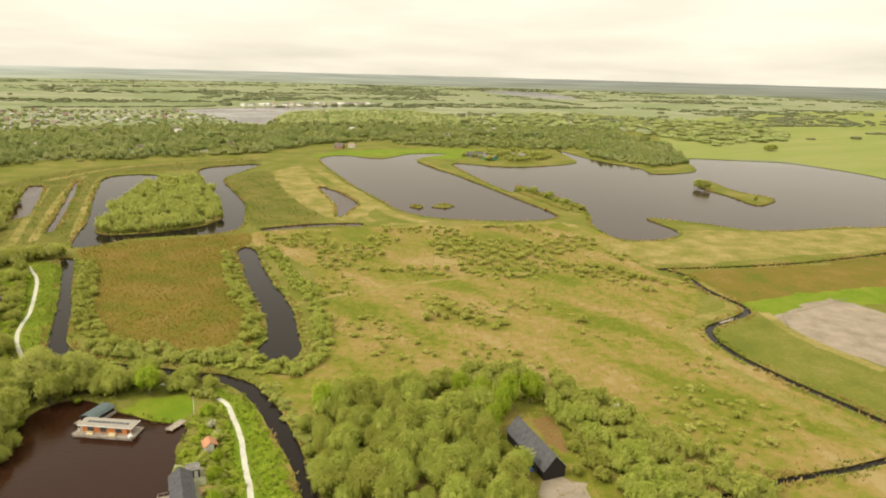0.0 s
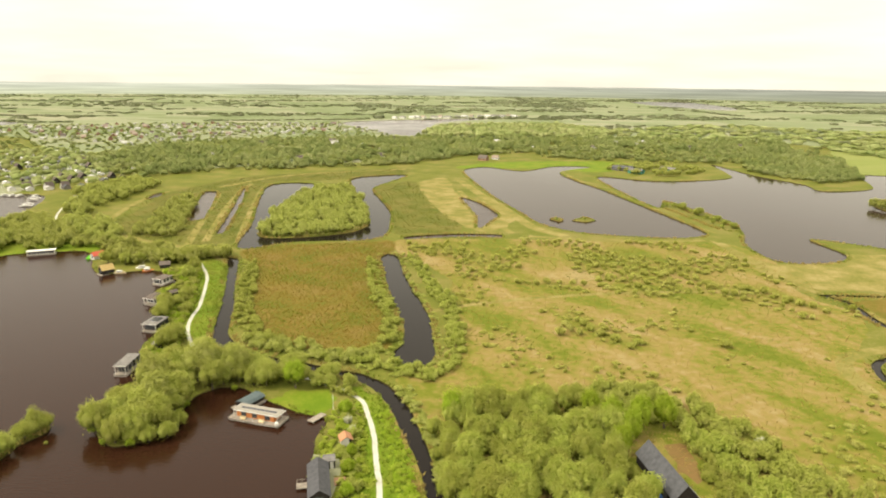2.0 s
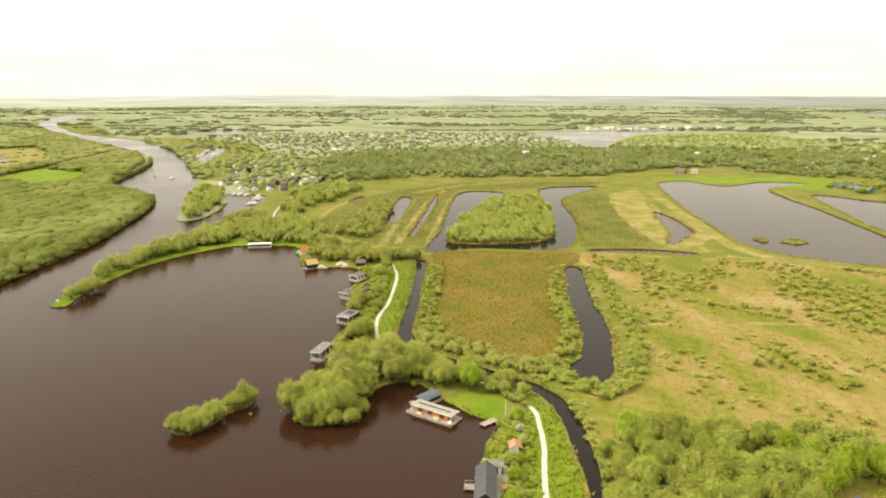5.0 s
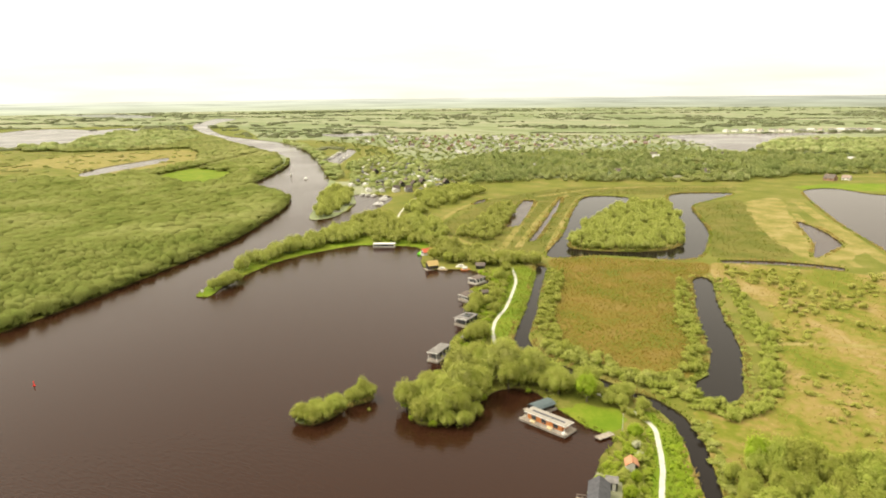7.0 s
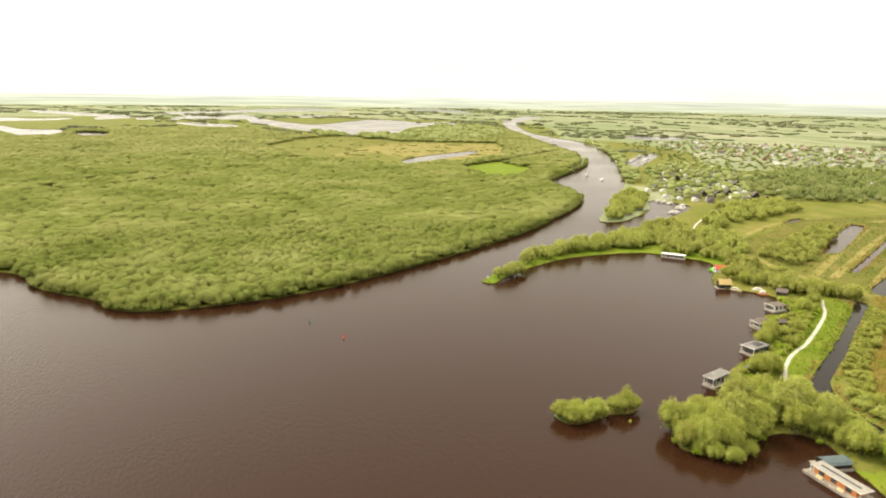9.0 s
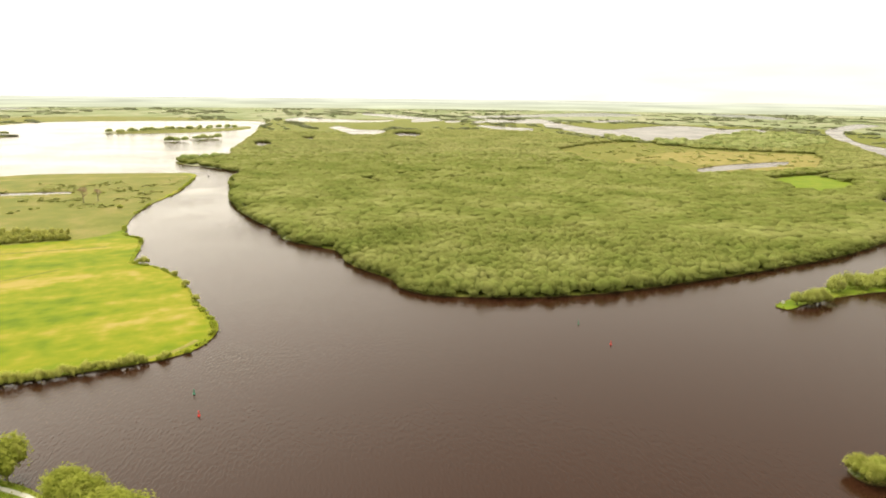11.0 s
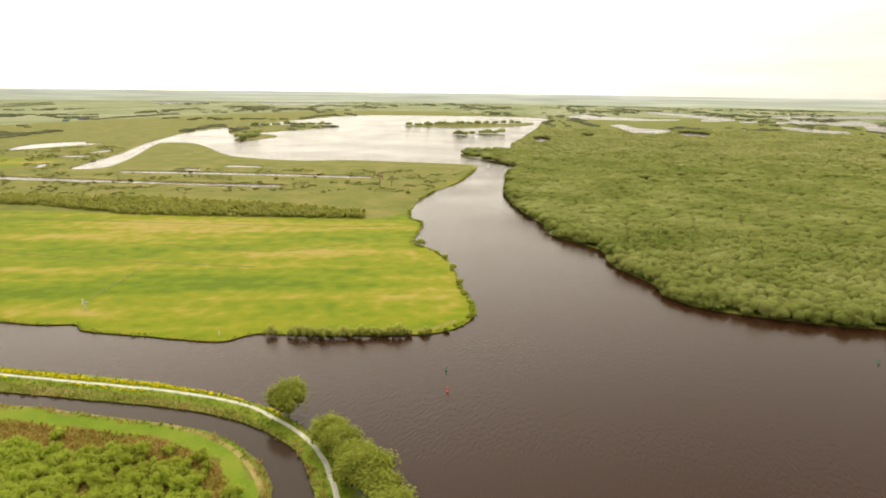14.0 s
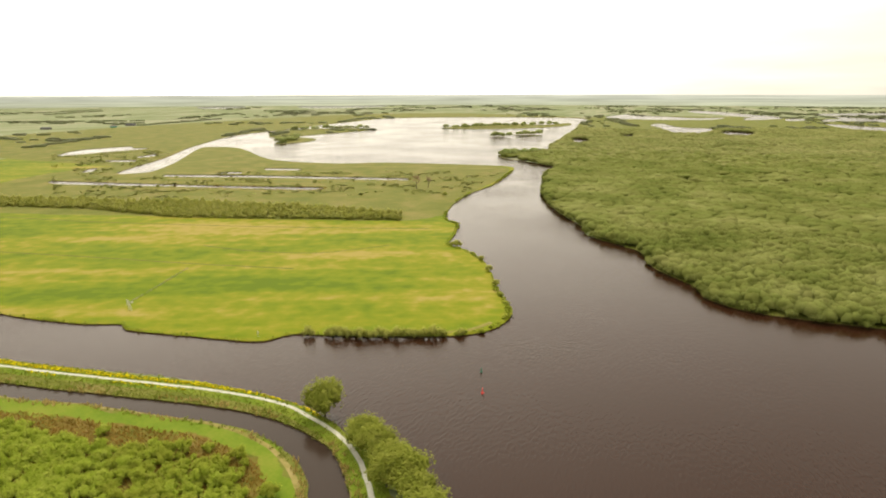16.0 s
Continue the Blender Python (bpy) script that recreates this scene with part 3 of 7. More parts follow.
STRIPS = [
    (6, [(-126, 680), (-91, 597), (-58, 526), (-31, 465), (-9, 445)], 9),
    (6, [(-33, 439), (9, 437), (47, 444), (82, 457)], 5),
    (6, [(-115, 615), (-87, 540), (-63, 481), (-45, 444)], 5),
    (6, [(-595, -662), (-641, -543), (-690, -372)], 6),
    (6, [(-556, -619), (-599, -507), (-647, -345)], 5),
    (6, [(-494, -734), (-520, -634), (-548, -541), (-584, -416)], 4),
    (6, [(-456, -678), (-483, -590), (-513, -507), (-542, -390)], 4),
    (6, [(-756, -489), (-789, -388), (-812, -293)], 7),
    (6, [(-558, -707), (-614, -731), (-697, -790), (-864, -910)], 9),
    (7, PATHS["path_bank"], 9.5),
    (6, [(-303.8, 375.9), (-255.5, 356.5), (-230.9, 352.8), (-207.3, 338.2), (-194.5, 328.4)], 5.0),
    (6, [(-317.6, 377.9), (-344.9, 434.8), (-366, 495), (-371, 538)], 4.5),
    (6, [(-339, 570), (-324, 639), (-292, 690), (-205, 752)], 7.0),
    (6, [(91.3, 452.3), (101.3, 410.1), (108.3, 369.9), (120.3, 346.8)], 3.5),
    (6, [(131.3, 323.7), (134.3, 286.5), (108.2, 266.4), (100.1, 253.3), (102.1, 226.2), (116.1, 194.1), (131.1, 167.1)], 6.0),
    (6, [(-68.8, 270.2), (-34.9, 296.6), (22, 324.1), (83.2, 341.6)], 3.5),
    (6, [(145.3, 279.5), (146.2, 256.4), (153.2, 237.3), (161.2, 220.3)], 5.0),
    (6, [(-231.9, 369.6), (-278.2, 476.3), (-314, 570), (-321, 600)], 5.0),
    (6, [(-209.3, 369), (-245.8, 452), (-290, 556)], 4.5),
    (6, [(-237.8, 358.7), (-269.3, 426.7), (-320, 538)], 5.0),
    (6, [(-25, 780), (15, 661), (59.3, 546.8), (92.4, 483.5)], 2.5),
    (6, [(-104, -305), (-116, -215), (-122, -195), (-126, -173), (-130, -152), (-132, -131), (-129, -113), (-122, -99), (-112, -88)], 1.6),
    (6, [(-254.5, -93.1), (-240.2, -99.1), (-227.9, -118.3), (-215.6, -146.5)], 2.5),
    (7, [(-328.2, 295.4), (-330.6, 270.9), (-329, 248.4), (-320.6, 220.9), (-308.1, 193.3)], 6.0),
    (8, [(-245, -424), (-250, -403), (-262, -352), (-275, -290), (-291, -229)], 1.8),
    (8, [(-321, -548), (-343, -443), (-385, -312), (-426, -210)], 2.2),
    (8, [(-313, -320), (-316, -275), (-328, -240), (-344, -225), (-367, -209)], 1.6),
]


def build_ground():
    from mathutils.geometry import delaunay_2d_cdt
    verts, edges = [], []

    def ring(pts):
        base = len(verts)
        verts.extend(Vector(q) for q in pts)
        edges.extend((base + i, base + (i + 1) % len(pts)) for i in range(len(pts)))

    rim = [(4900 * math.cos(i * math.tau / 96), 4900 * math.sin(i * math.tau / 96)) for i in range(96)]
    ring(rim)
    zones = [(k, curve(p, wobble=4.0)) for k, p in ZONES] + [(k, ribbon(p, w)) for k, p, w in STRIPS] + [(11, ribbon(p, 1.5)) for p in PATHS.values()]
    for poly in WATERS + LANDS + [z for _, z in zones]:
        ring(poly)
    v, _, faces, *_ = delaunay_2d_cdt(verts, edges, [], 0, 1e-4)
    co = np.array([(a.x, a.y) for a in v])
    tri = np.array([f for f in faces if len(f) == 3])
    mid = co[tri].mean(1)
    wet = np.zeros(len(tri), bool)
    for poly in WATERS:
        wet |= inside(mid, poly)
    for poly in LANDS:
        wet &= ~inside(mid, poly)
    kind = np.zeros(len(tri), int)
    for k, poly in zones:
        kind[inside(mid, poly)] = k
    land = tri[~wet]
    # banks: every land edge next to water drops below the water line
    count = {}
    for f in land:
        for a, b in ((f[0], f[1]), (f[1], f[2]), (f[2], f[0])):
            count[(min(a, b), max(a, b))] = count.get((min(a, b), max(a, b)), 0) + 1
    n = len(co)
    low = [f for f in count if count[f] == 1]
    all_v = [(x, y, 0.0) for x, y in co] + [(x, y, -1.2) for x, y in co]
    all_f = [tuple(int(i) for i in f) for f in land] + [(int(a), int(b), int(b) + n, int(a) + n) for a, b in low]
    me = bpy.data.meshes.new("ground")
    me.from_pydata(all_v, [], all_f)
    for ma in GROUND_MATS:
        me.materials.append(ma)
    me.polygons.foreach_set("material_index", list(kind[~wet]) + [1] * len(low))
    bm = bmesh.new()
    bm.from_mesh(me)
    bmesh.ops.delete(bm, geom=[q for q in bm.verts if not q.link_faces], context="VERTS")
    bmesh.ops.recalc_face_normals(bm, faces=bm.faces)
    for f in bm.faces:
        if abs(f.normal.z) > 0.5 and f.normal.z < 0:
            f.normal_flip()
    bm.to_mesh(me)
    bm.free()
    return tagged(new("ground", me), "flat peat meadows, reed beds and pasture cut by water", "ground", kind="structure")


build_ground()


def disc(name, radius, z, ma, label, category):
    bm = bmesh.new()
    bmesh.ops.create_circle(bm, cap_ends=True, segments=128, radius=radius)
    me = bpy.data.meshes.new(name)
    bm.to_mesh(me)
    bm.free()
    me.materials.append(ma)
    ob = tagged(new(name, me), label, category, kind="structure")
    ob.location.z = z
    return ob


def pool(name, poly, z, ma, label):
    """A still sheet of water inside one outline."""
    me = bpy.data.meshes.new(name)
    me.from_pydata([(x, y, z) for x, y in poly], [], [tuple(range(len(poly)))])
    me.materials.append(ma)
    bm = bmesh.new()
    bm.from_mesh(me)
    bmesh.ops.triangulate(bm, faces=bm.faces)
    bmesh.ops.recalc_face_normals(bm, faces=bm.faces)
    if sum(f.normal.z for f in bm.faces) < 0:
        bmesh.ops.reverse_faces(bm, faces=bm.faces)
    bm.to_mesh(me)
    bm.free()
    tagged(new(name, me), label, "water", kind="structure")


pool("water_canal", WATERS[1], -0.42, MERE, "dark still water of a narrow canal")
pool("water_stream", WATERS[2], -0.42, STILL, "dark still water of a winding stream")
for key, i in (("long_pond", 3), ("bent_pond", 4)):
    pool("water_" + key, WATERS[i], -0.42, STILL, "dark still pond water")
for key, i in (("middle_lake", 10), ("east_lake", 11)):
    pool("water_" + key, WATERS[i], -0.42, MERE, "grey-brown open water of a shallow mere")
for i in range(3 + len(PONDS), 3 + len(PONDS) + len(DITCHES)):
    pool("water_ditch", WATERS[i], -0.42, STILL, "dark still water of a field ditch")
disc("water", 4880, -0.45, WATER, "dark brown peaty lake and river water with light ripples", "water")

# ---- foliage ----
LEAF = mat("fresh_willow_leaves", (0.245, 0.279, 0.050), (0.306, 0.330, 0.073), (0.366, 0.375, 0.104), scale=0.35, rough=0.9, fine=2.2, spec=0.02, islands=0.18, objects=0.22, leafy=0.5)
LEAF_LIGHT = mat("bright_spring_leaves", (0.198, 0.277, 0.020), (0.257, 0.332, 0.034), (0.317, 0.366, 0.055), scale=0.35, rough=0.9, fine=2.2, spec=0.02, islands=0.18, objects=0.2, leafy=0.5)
LEAF_GREY = mat("greyish_willow_leaves", (0.251, 0.279, 0.055), (0.314, 0.333, 0.085), (0.366, 0.375, 0.122), scale=0.35, rough=0.9, fine=2.2, spec=0.02, islands=0.18, objects=0.2, leafy=0.5)
# These canopy greens are lifted slightly, blue most, to imitate haze.
LEAF_WOOD = mat("alder_and_willow_canopy", (0.147, 0.178, 0.039), (0.206, 0.231, 0.061), (0.275, 0.290, 0.096), scale=0.018, rough=0.9, fine=1.6, spec=0.02, islands=0.22, leafy=0.5)
# Far trees: distance haze is mixed into the leaf colours, paler and greyer.
LEAF_HAZED = mat("hazed_far_trees", (0.189, 0.232, 0.073), (0.283, 0.315, 0.117), (0.367, 0.383, 0.173), scale=0.016, rough=0.9, spec=0.02, islands=0.35, leafy=0.5)
# Wood canopy again, lightened in its colour to imitate haze farther off.
LEAF_HAZED_MARSH = mat("hazed_marsh_canopy", (0.20, 0.225, 0.066), (0.26, 0.275, 0.09), (0.325, 0.325, 0.125), scale=0.012, rough=0.9, spec=0.02, islands=0.25, leafy=0.5)
LEAF_SCRUB = mat("pale_willow_scrub", (0.287, 0.307, 0.062), (0.352, 0.356, 0.089), (0.416, 0.406, 0.129), scale=0.1, rough=0.9, fine=2.0, spec=0.02, islands=0.2, leafy=0.5)
LEAF_ALDER = mat("alder_leaves", (0.226, 0.265, 0.043), (0.285, 0.312, 0.063), (0.349, 0.359, 0.094), scale=0.35, rough=0.9, fine=2.2, spec=0.02, islands=0.2, objects=0.3, leafy=0.5)
LEAF_DEEP = mat("deep_green_willow_leaves", (0.180, 0.212, 0.029), (0.234, 0.260, 0.044), (0.290, 0.306, 0.066), scale=0.35, rough=0.9, fine=2.2, spec=0.02, islands=0.2, leafy=0.5)
LEAF_BUSH = mat("yellow_green_willow_scrub", (0.206, 0.258, 0.025), (0.263, 0.309, 0.039), (0.319, 0.345, 0.062), scale=0.35, rough=0.9, fine=2.2, spec=0.02, islands=0.2, objects=0.25, leafy=0.5)
BARK = mat("grey_bark", (0.06, 0.05, 0.04), (0.12, 0.10, 0.08), scale=3.0, bump=0.2)


def ico(sub):
    bm = bmesh.new()
    bmesh.ops.create_icosphere(bm, subdivisions=sub, radius=1.0)
    v = np.array([q.co[:] for q in bm.verts])
    f = np.array([[q.index for q in g.verts] for g in bm.faces])
    bm.free()
    return v, f


ICO = {1: ico(1), 2: ico(2)}


def mesh_of(name, v, f, ma):
    me = bpy.data.meshes.new(name)
    me.vertices.add(len(v))
    me.vertices.foreach_set("co", np.asarray(v, np.float32).ravel())
    me.loops.add(f.size)
    me.loops.foreach_set("vertex_index", f.astype(np.int32).ravel())
    me.polygons.add(len(f))
    me.polygons.foreach_set("loop_start", np.arange(0, f.size, 3, dtype=np.int32))
    me.materials.append(ma)
    me.polygons.foreach_set("use_smooth", np.ones(len(f), bool))
    me.update(calc_edges=True)
    return me


def joined(name, templates, spots, ma, label, category, seed=1, kind="stuff"):
    """Many plants in one mesh. spots: x, y, z, width, height for each."""
    rng = np.random.default_rng(seed)
    vs, fs, base = [], [], 0
    pick = rng.integers(len(templates), size=len(spots))
    for k, (v, f) in enumerate(templates):
        sel = np.asarray(spots)[pick == k]
        if not len(sel):
            continue
        a = rng.uniform(0, math.tau, len(sel))
        c, s = np.cos(a)[:, None], np.sin(a)[:, None]
        x = (v[None, :, 0] * c - v[None, :, 1] * s) * sel[:, 3:4] + sel[:, 0:1]
        y = (v[None, :, 0] * s + v[None, :, 1] * c) * sel[:, 3:4] + sel[:, 1:2]
        z = v[None, :, 2] * sel[:, 4:5] + sel[:, 2:3]
        vs.append(np.stack([x, y, z], 2).reshape(-1, 3))
        fs.append((f[None] + (np.arange(len(sel)) * len(v))[:, None, None] + base).reshape(-1, 3))
        base += len(v) * len(sel)
    return tagged(new(name, mesh_of(name, np.concatenate(vs), np.concatenate(fs), ma)), label, category, kind=kind)


def in_water(pts):
    wet, dry = np.zeros(len(pts), bool), np.zeros(len(pts), bool)
    for w in WATERS:
        wet |= inside(pts, w)
    for l in LANDS:
        dry |= inside(pts, l)
    return wet & ~dry


def scatter(poly, gap, seed=1, keep=1.0, patch=0.0, clear=()):
    """Places inside a plan outline on a jittered lattice, thinned in patches, off the water."""
    rng = np.random.default_rng(seed)
    pl = np.asarray(poly, float)
    lo, hi = pl.min(0), pl.max(0)
    xs, ys = np.meshgrid(np.arange(lo[0], hi[0], gap), np.arange(lo[1], hi[1], gap * 0.87))
    pts = np.stack([xs.ravel(), ys.ravel()], 1)
    pts[:, 0] += (np.arange(len(pts)) // xs.shape[1] % 2) * gap / 2
    pts += rng.uniform(-0.42, 0.42, pts.shape) * gap
    pts = pts[inside(pts, poly) & (rng.random(len(pts)) < keep)]
    wet = in_water(pts)
    for c in clear:
        wet |= inside(pts, c)
    pts = pts[~wet]
    if patch:
        pts = np.array([q for q in pts if noise.noise(Vector((q[0] * 0.03, q[1] * 0.03, seed))) > patch * 2 - 1])
    return pts


def leaf_spray(rng, centres, radii, count, leaf, up=0.8, loose=0.85):
    """Single leaf clumps standing round the lobes of a crown, mostly facing up and out."""
    k = rng.integers(len(centres), size=count)
    n = rng.normal(size=(count, 3))
    n[:, 2] = np.where(rng.random(count) < 0.75, np.abs(n[:, 2]), n[:, 2])
    n /= np.linalg.norm(n, axis=1)[:, None]
    p = centres[k] + n * radii[k] * (1.0 - 0.33 * loose + loose * rng.random(count) ** 1.5)[:, None]
    face = n * 0.6 + np.array([0, 0, up]) + rng.normal(size=(count, 3)) * 0.4
    face /= np.linalg.norm(face, axis=1)[:, None]
    u = np.cross(face, rng.normal(size=(count, 3)))
    u /= np.linalg.norm(u, axis=1)[:, None]
    w = np.cross(face, u)
    s = leaf * rng.uniform(0.6, 1.4, count)[:, None]
    v = np.stack([p - u * s, p + u * s, p + w * s * 1.7], 1).reshape(-1, 3)
    return v, np.arange(count * 3).reshape(-1, 3)


def plume_arrays(seed, plumes=9, sub=2, leaves=1100, wide=0.5, leaf=0.04):
    """A feathery crown one unit high: upright overlapping plumes wrapped in small leaf clumps."""
    rng = np.random.default_rng(seed)
    c, r = [], []
    for i in range(plumes):
        a = i * 2.4 + rng.uniform(-0.5, 0.5)
        d = wide * 0.66 * math.sqrt((i + 0.3) / plumes)
        top = 1.0 - 0.42 * (d / wide) ** 1.5 - rng.uniform(0, 0.14)
        tall = top * rng.uniform(0.40, 0.5)
        c.append((d * math.cos(a), d * math.sin(a), top - tall))
        k = rng.uniform(0.28, 0.42)
        r.append((wide * k, wide * k * rng.uniform(0.9, 1.1), tall))
    c, r = np.array(c), np.array(r)
    v0, f0 = ICO[sub]
    vs, fs, base = [], [], 0
    for k in range(plumes):
        d = np.array([1 + 0.3 * noise.noise(Vector(q * 2.1 + seed * 3.7 + k * 1.9)) for q in v0])
        vs.append(v0 * d[:, None] * r[k] * 0.80 + c[k])
        fs.append(f0 + base)
        base += len(v0)
    v, f = leaf_spray(rng, c, r, leaves, leaf, 0.7, 0.5)
    v = np.concatenate(vs + [v])
    v[:, 2] = (v[:, 2] - v[:, 2].min()) / (v[:, 2].max() - v[:, 2].min())
    return v, np.concatenate(fs + [f + base])


def puff_arrays(seed, sub=2, leaves=25, leaf=0.1, loose=0.5):
    """The top of a round crown in a closed wood: an uneven dome with leaf clumps on it."""
    rng = np.random.default_rng(seed)
    v0, f0 = ICO[sub]
    f0 = f0[v0[f0][:, :, 2].max(1) > -0.2]
    d = np.array([1 + 0.42 * noise.noise(Vector(q * 1.5 + seed * 4.1)) + 0.3 * noise.noise(Vector(q * 4.0 + seed * 2.3)) for q in v0])
    v = v0 * d[:, None] * np.array([0.52, 0.52, 0.45]) + np.array([0, 0, 0.52])
    lv, lf = leaf_spray(rng, np.array([(0, 0, 0.52)]), np.array([(0.52, 0.52, 0.45)]), leaves, leaf, 0.9, loose)
    return np.concatenate([v, lv]), np.concatenate([f0, lf + len(v)])


ICO[3] = ico(3)
BIG = [plume_arrays(s, 13 + s % 3, 1, 2300, 0.52, 0.024) for s in range(6)]
MID = [plume_arrays(20 + s, 8, 1, 400, 0.53, 0.045) for s in range(6)]
PUFF = [puff_arrays(30 + s, 2, 130, 0.032, 0.42) for s in range(6)]
LOW = [puff_arrays(40 + s, 2, 30, 0.06, 0.4) for s in range(6)]
TINY = [(ICO[1][0] * np.array([0.5, 0.5, 0.5]) * (1 + 0.3 * np.array([noise.noise(Vector(q * 1.9 + s * 5)) for q in ICO[1][0]]))[:, None] + np.array([0, 0, 0.5]), ICO[1][1]) for s in range(5)]


def plants(pts, width, height, seed=1, z=-0.1):
    rng = np.random.default_rng(seed)
    h = height[0] + (height[1] - height[0]) * rng.random(len(pts)) ** 1.3
    w = (width[0] + (width[1] - width[0]) * rng.random(len(pts)))
    return np.column_stack([pts, np.full(len(pts), z), w, h])


# the broad wood across the water
WOOD_AREA = [(-316, 34.2), (-319.4, 66.5), (-328.6, 100.6), (-345.6, 139.4), (-374, 197.8), (-414.1, 271.6), (-487, 365), (-541, 416), (-595, 434), (-645, 444), (-688, 485), (-810, 620), (-948, 716), (-1118, 781), (-1387, 896), (-1687, 1021), (-1772, 707), (-1466, 487), (-1520, 389), (-1763, 341), (-1932, 260), (-1882, -85), (-1718, -199), (-1766, -438), (-1501, -394), (-1204, -346), (-1086, -315), (-975, -360), (-890, -269), (-847, -232), (-757, -220), (-674, -195), (-624, -180), (-541.1, -143.1), (-478.5, -104.2), (-449.7, -91.9), (-417.1, -53.2), (-378, -37.8), (-347.2, -11.4), (-330.8, -6.3)]
CLEARINGS = [[(-1275, 242), (-1467, 369), (-1507, 433), (-1471, 517), (-1334, 545), (-1273, 644), (-1229, 721), (-1104, 672), (-956, 575), (-889, 463), (-860, 356), (-936, 324), (-989, 278), (-1084, 245)], [(-846, 459), (-878, 520), (-795, 522), (-749, 501), (-692, 428), (-719, 407), (-791, 421)]]
RIDES = [ribbon(q, 16) for q in ([(-806, -62), (-853, -4), (-886, 63), (-896, 125), (-885, 185)], [(-822, 421), (-865, 495), (-899, 560), (-1006, 720)], [(-1333, 173), (-1364, 247), (-1431, 322), (-1433, 425)], [(-1044, 274), (-1018, 221), (-961, 167)], [(-795, -77), (-748, -48), (-772, -2), (-835, 79)], [(-1233, -79), (-1330, -7), (-1302, 122)])]
wood = scatter(WOOD_AREA, 4.3, seed=3, clear=CLEARINGS + RIDES)
wood = wood[np.linalg.norm(wood, axis=1) < 500]
inner = scatter(WOOD_AREA, 8.3, seed=14, clear=CLEARINGS + RIDES)
back = scatter(WOOD_AREA, 10.5, seed=4, clear=CLEARINGS + RIDES)
pick = np.random.default_rng(9)


def low_before_lakes(pts):
    """Leaves the marshy ground open on the near side of the far lakes."""
    shut = np.zeros(len(pts), bool)
    for poly in WATERS[3:]:
        for k in (1.02, 1.045):
            shut |= inside(pts * k, poly)
    return pts[~shut]


# Random overlap past 900 m blends plain canopy into the haze-lightened one.
rank = np.linalg.norm(inner, axis=1)
inner = low_before_lakes(inner[(rank >= 500) & (rank < 900 + 260 * pick.random(len(rank)))])
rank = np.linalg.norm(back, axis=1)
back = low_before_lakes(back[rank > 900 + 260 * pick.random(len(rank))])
joined("shore_wood", PUFF, plants(wood, (4.6, 8.0), (5.0, 7.8), 5), LEAF_WOOD, "dense young alder and willow wood in spring leaf", "wood", 6)
joined("inner_wood", LOW, plants(inner, (10.5, 14.5), (5.5, 7.6), 7), LEAF_WOOD, "dense low alder and willow wood", "wood", 8)
joined("back_wood", TINY, plants(back, (15, 21), (5, 7.2), 9), LEAF_HAZED_MARSH, "far spread of low marsh woodland", "wood", 10)

# ---- single trees ----
def part(name, bm, ma, parent, label=""):
    me = bpy.data.meshes.new(name)
    bm.to_mesh(me)
    bm.free()
    me.materials.append(ma)
    ob = new(name, me)
    ob.parent = parent
    return tagged(ob, label)


def thing(name, label, category, group="", at=(0, 0, 0), turn=0):
    ob = tagged(new(name), label, category, group)
    ob.matrix_basis = pose(*at, 0, 0, turn)
    return ob


def limb(bm, a, b, r1, r2, sides=6):
    """A tapered round limb from a to b."""
    a, b = Vector(a), Vector(b)
    d = (b - a)
    turn = d.to_track_quat("Z", "Y").to_matrix().to_4x4()
    bmesh.ops.create_cone(bm, cap_ends=True, segments=sides, radius1=r1, radius2=r2, depth=d.length, matrix=Matrix.Translation((a + b) / 2) @ turn)


def tree_proto(label, arrays, ma, h, w, foot=0.2, group="trees by the water", seed=1):
    """A tree h metres high: tapered trunk with limbs, and a leafy crown."""
    rng = random.Random(seed)
    ob = thing("tree", label, "tree", group)
    bm = bmesh.new()
    limb(bm, (0, 0, -0.3), (0.1, 0.05, h * 0.5), h * 0.028 + 0.05, h * 0.012 + 0.02, 7)
    for i in range(4):
        a = i * 1.7 + rng.random()
        z = h * (0.28 + 0.07 * i)
        limb(bm, (0.05, 0.03, z), (math.cos(a) * w * 0.3, math.sin(a) * w * 0.3, z + h * 0.2), h * 0.011, h * 0.004, 5)
    part("trunk", bm, BARK, ob)
    v, f = arrays
    me = mesh_of("crown", v * np.array([w, w, h * (1 - foot)]) + np.array([0, 0, h * foot]), f, ma)
    crown = new("crown", me)
    crown.parent = ob
    return ob


def shrub_proto(label, arrays, ma, h, w, group="shrubs", category="shrub"):
    v, f = arrays
    ob = new("shrub", mesh_of("shrub", v * np.array([w, w, h * 1.08]) - np.array([0, 0, h * 0.08]), f, ma))
    return tagged(ob, label, category, group)


def plant(protos, spots, seed=1, low=0.75, high=1.2, z=0.0):
    """Sets one of the kinds at each place, turned and sized at random; the first of each kind is the built one."""
    rng = random.Random(seed)
    used = set()
    for x, y in spots:
        k = rng.randrange(len(protos))
        s = rng.uniform(low, high)
        m = Matrix.Translation((x, y, z)) @ Matrix.Rotation(rng.uniform(0, math.tau), 4, "Z") @ Matrix.Diagonal((s * rng.uniform(0.9, 1.12), s * rng.uniform(0.9, 1.12), s, 1))
        if k in used:
            copy_thing(protos[k], m)
        else:
            used.add(k)
            protos[k].matrix_basis = m
    for k, ob in enumerate(protos):
        if k not in used:
            for o in (*ob.children_recursive, ob):
                bpy.data.objects.remove(o)


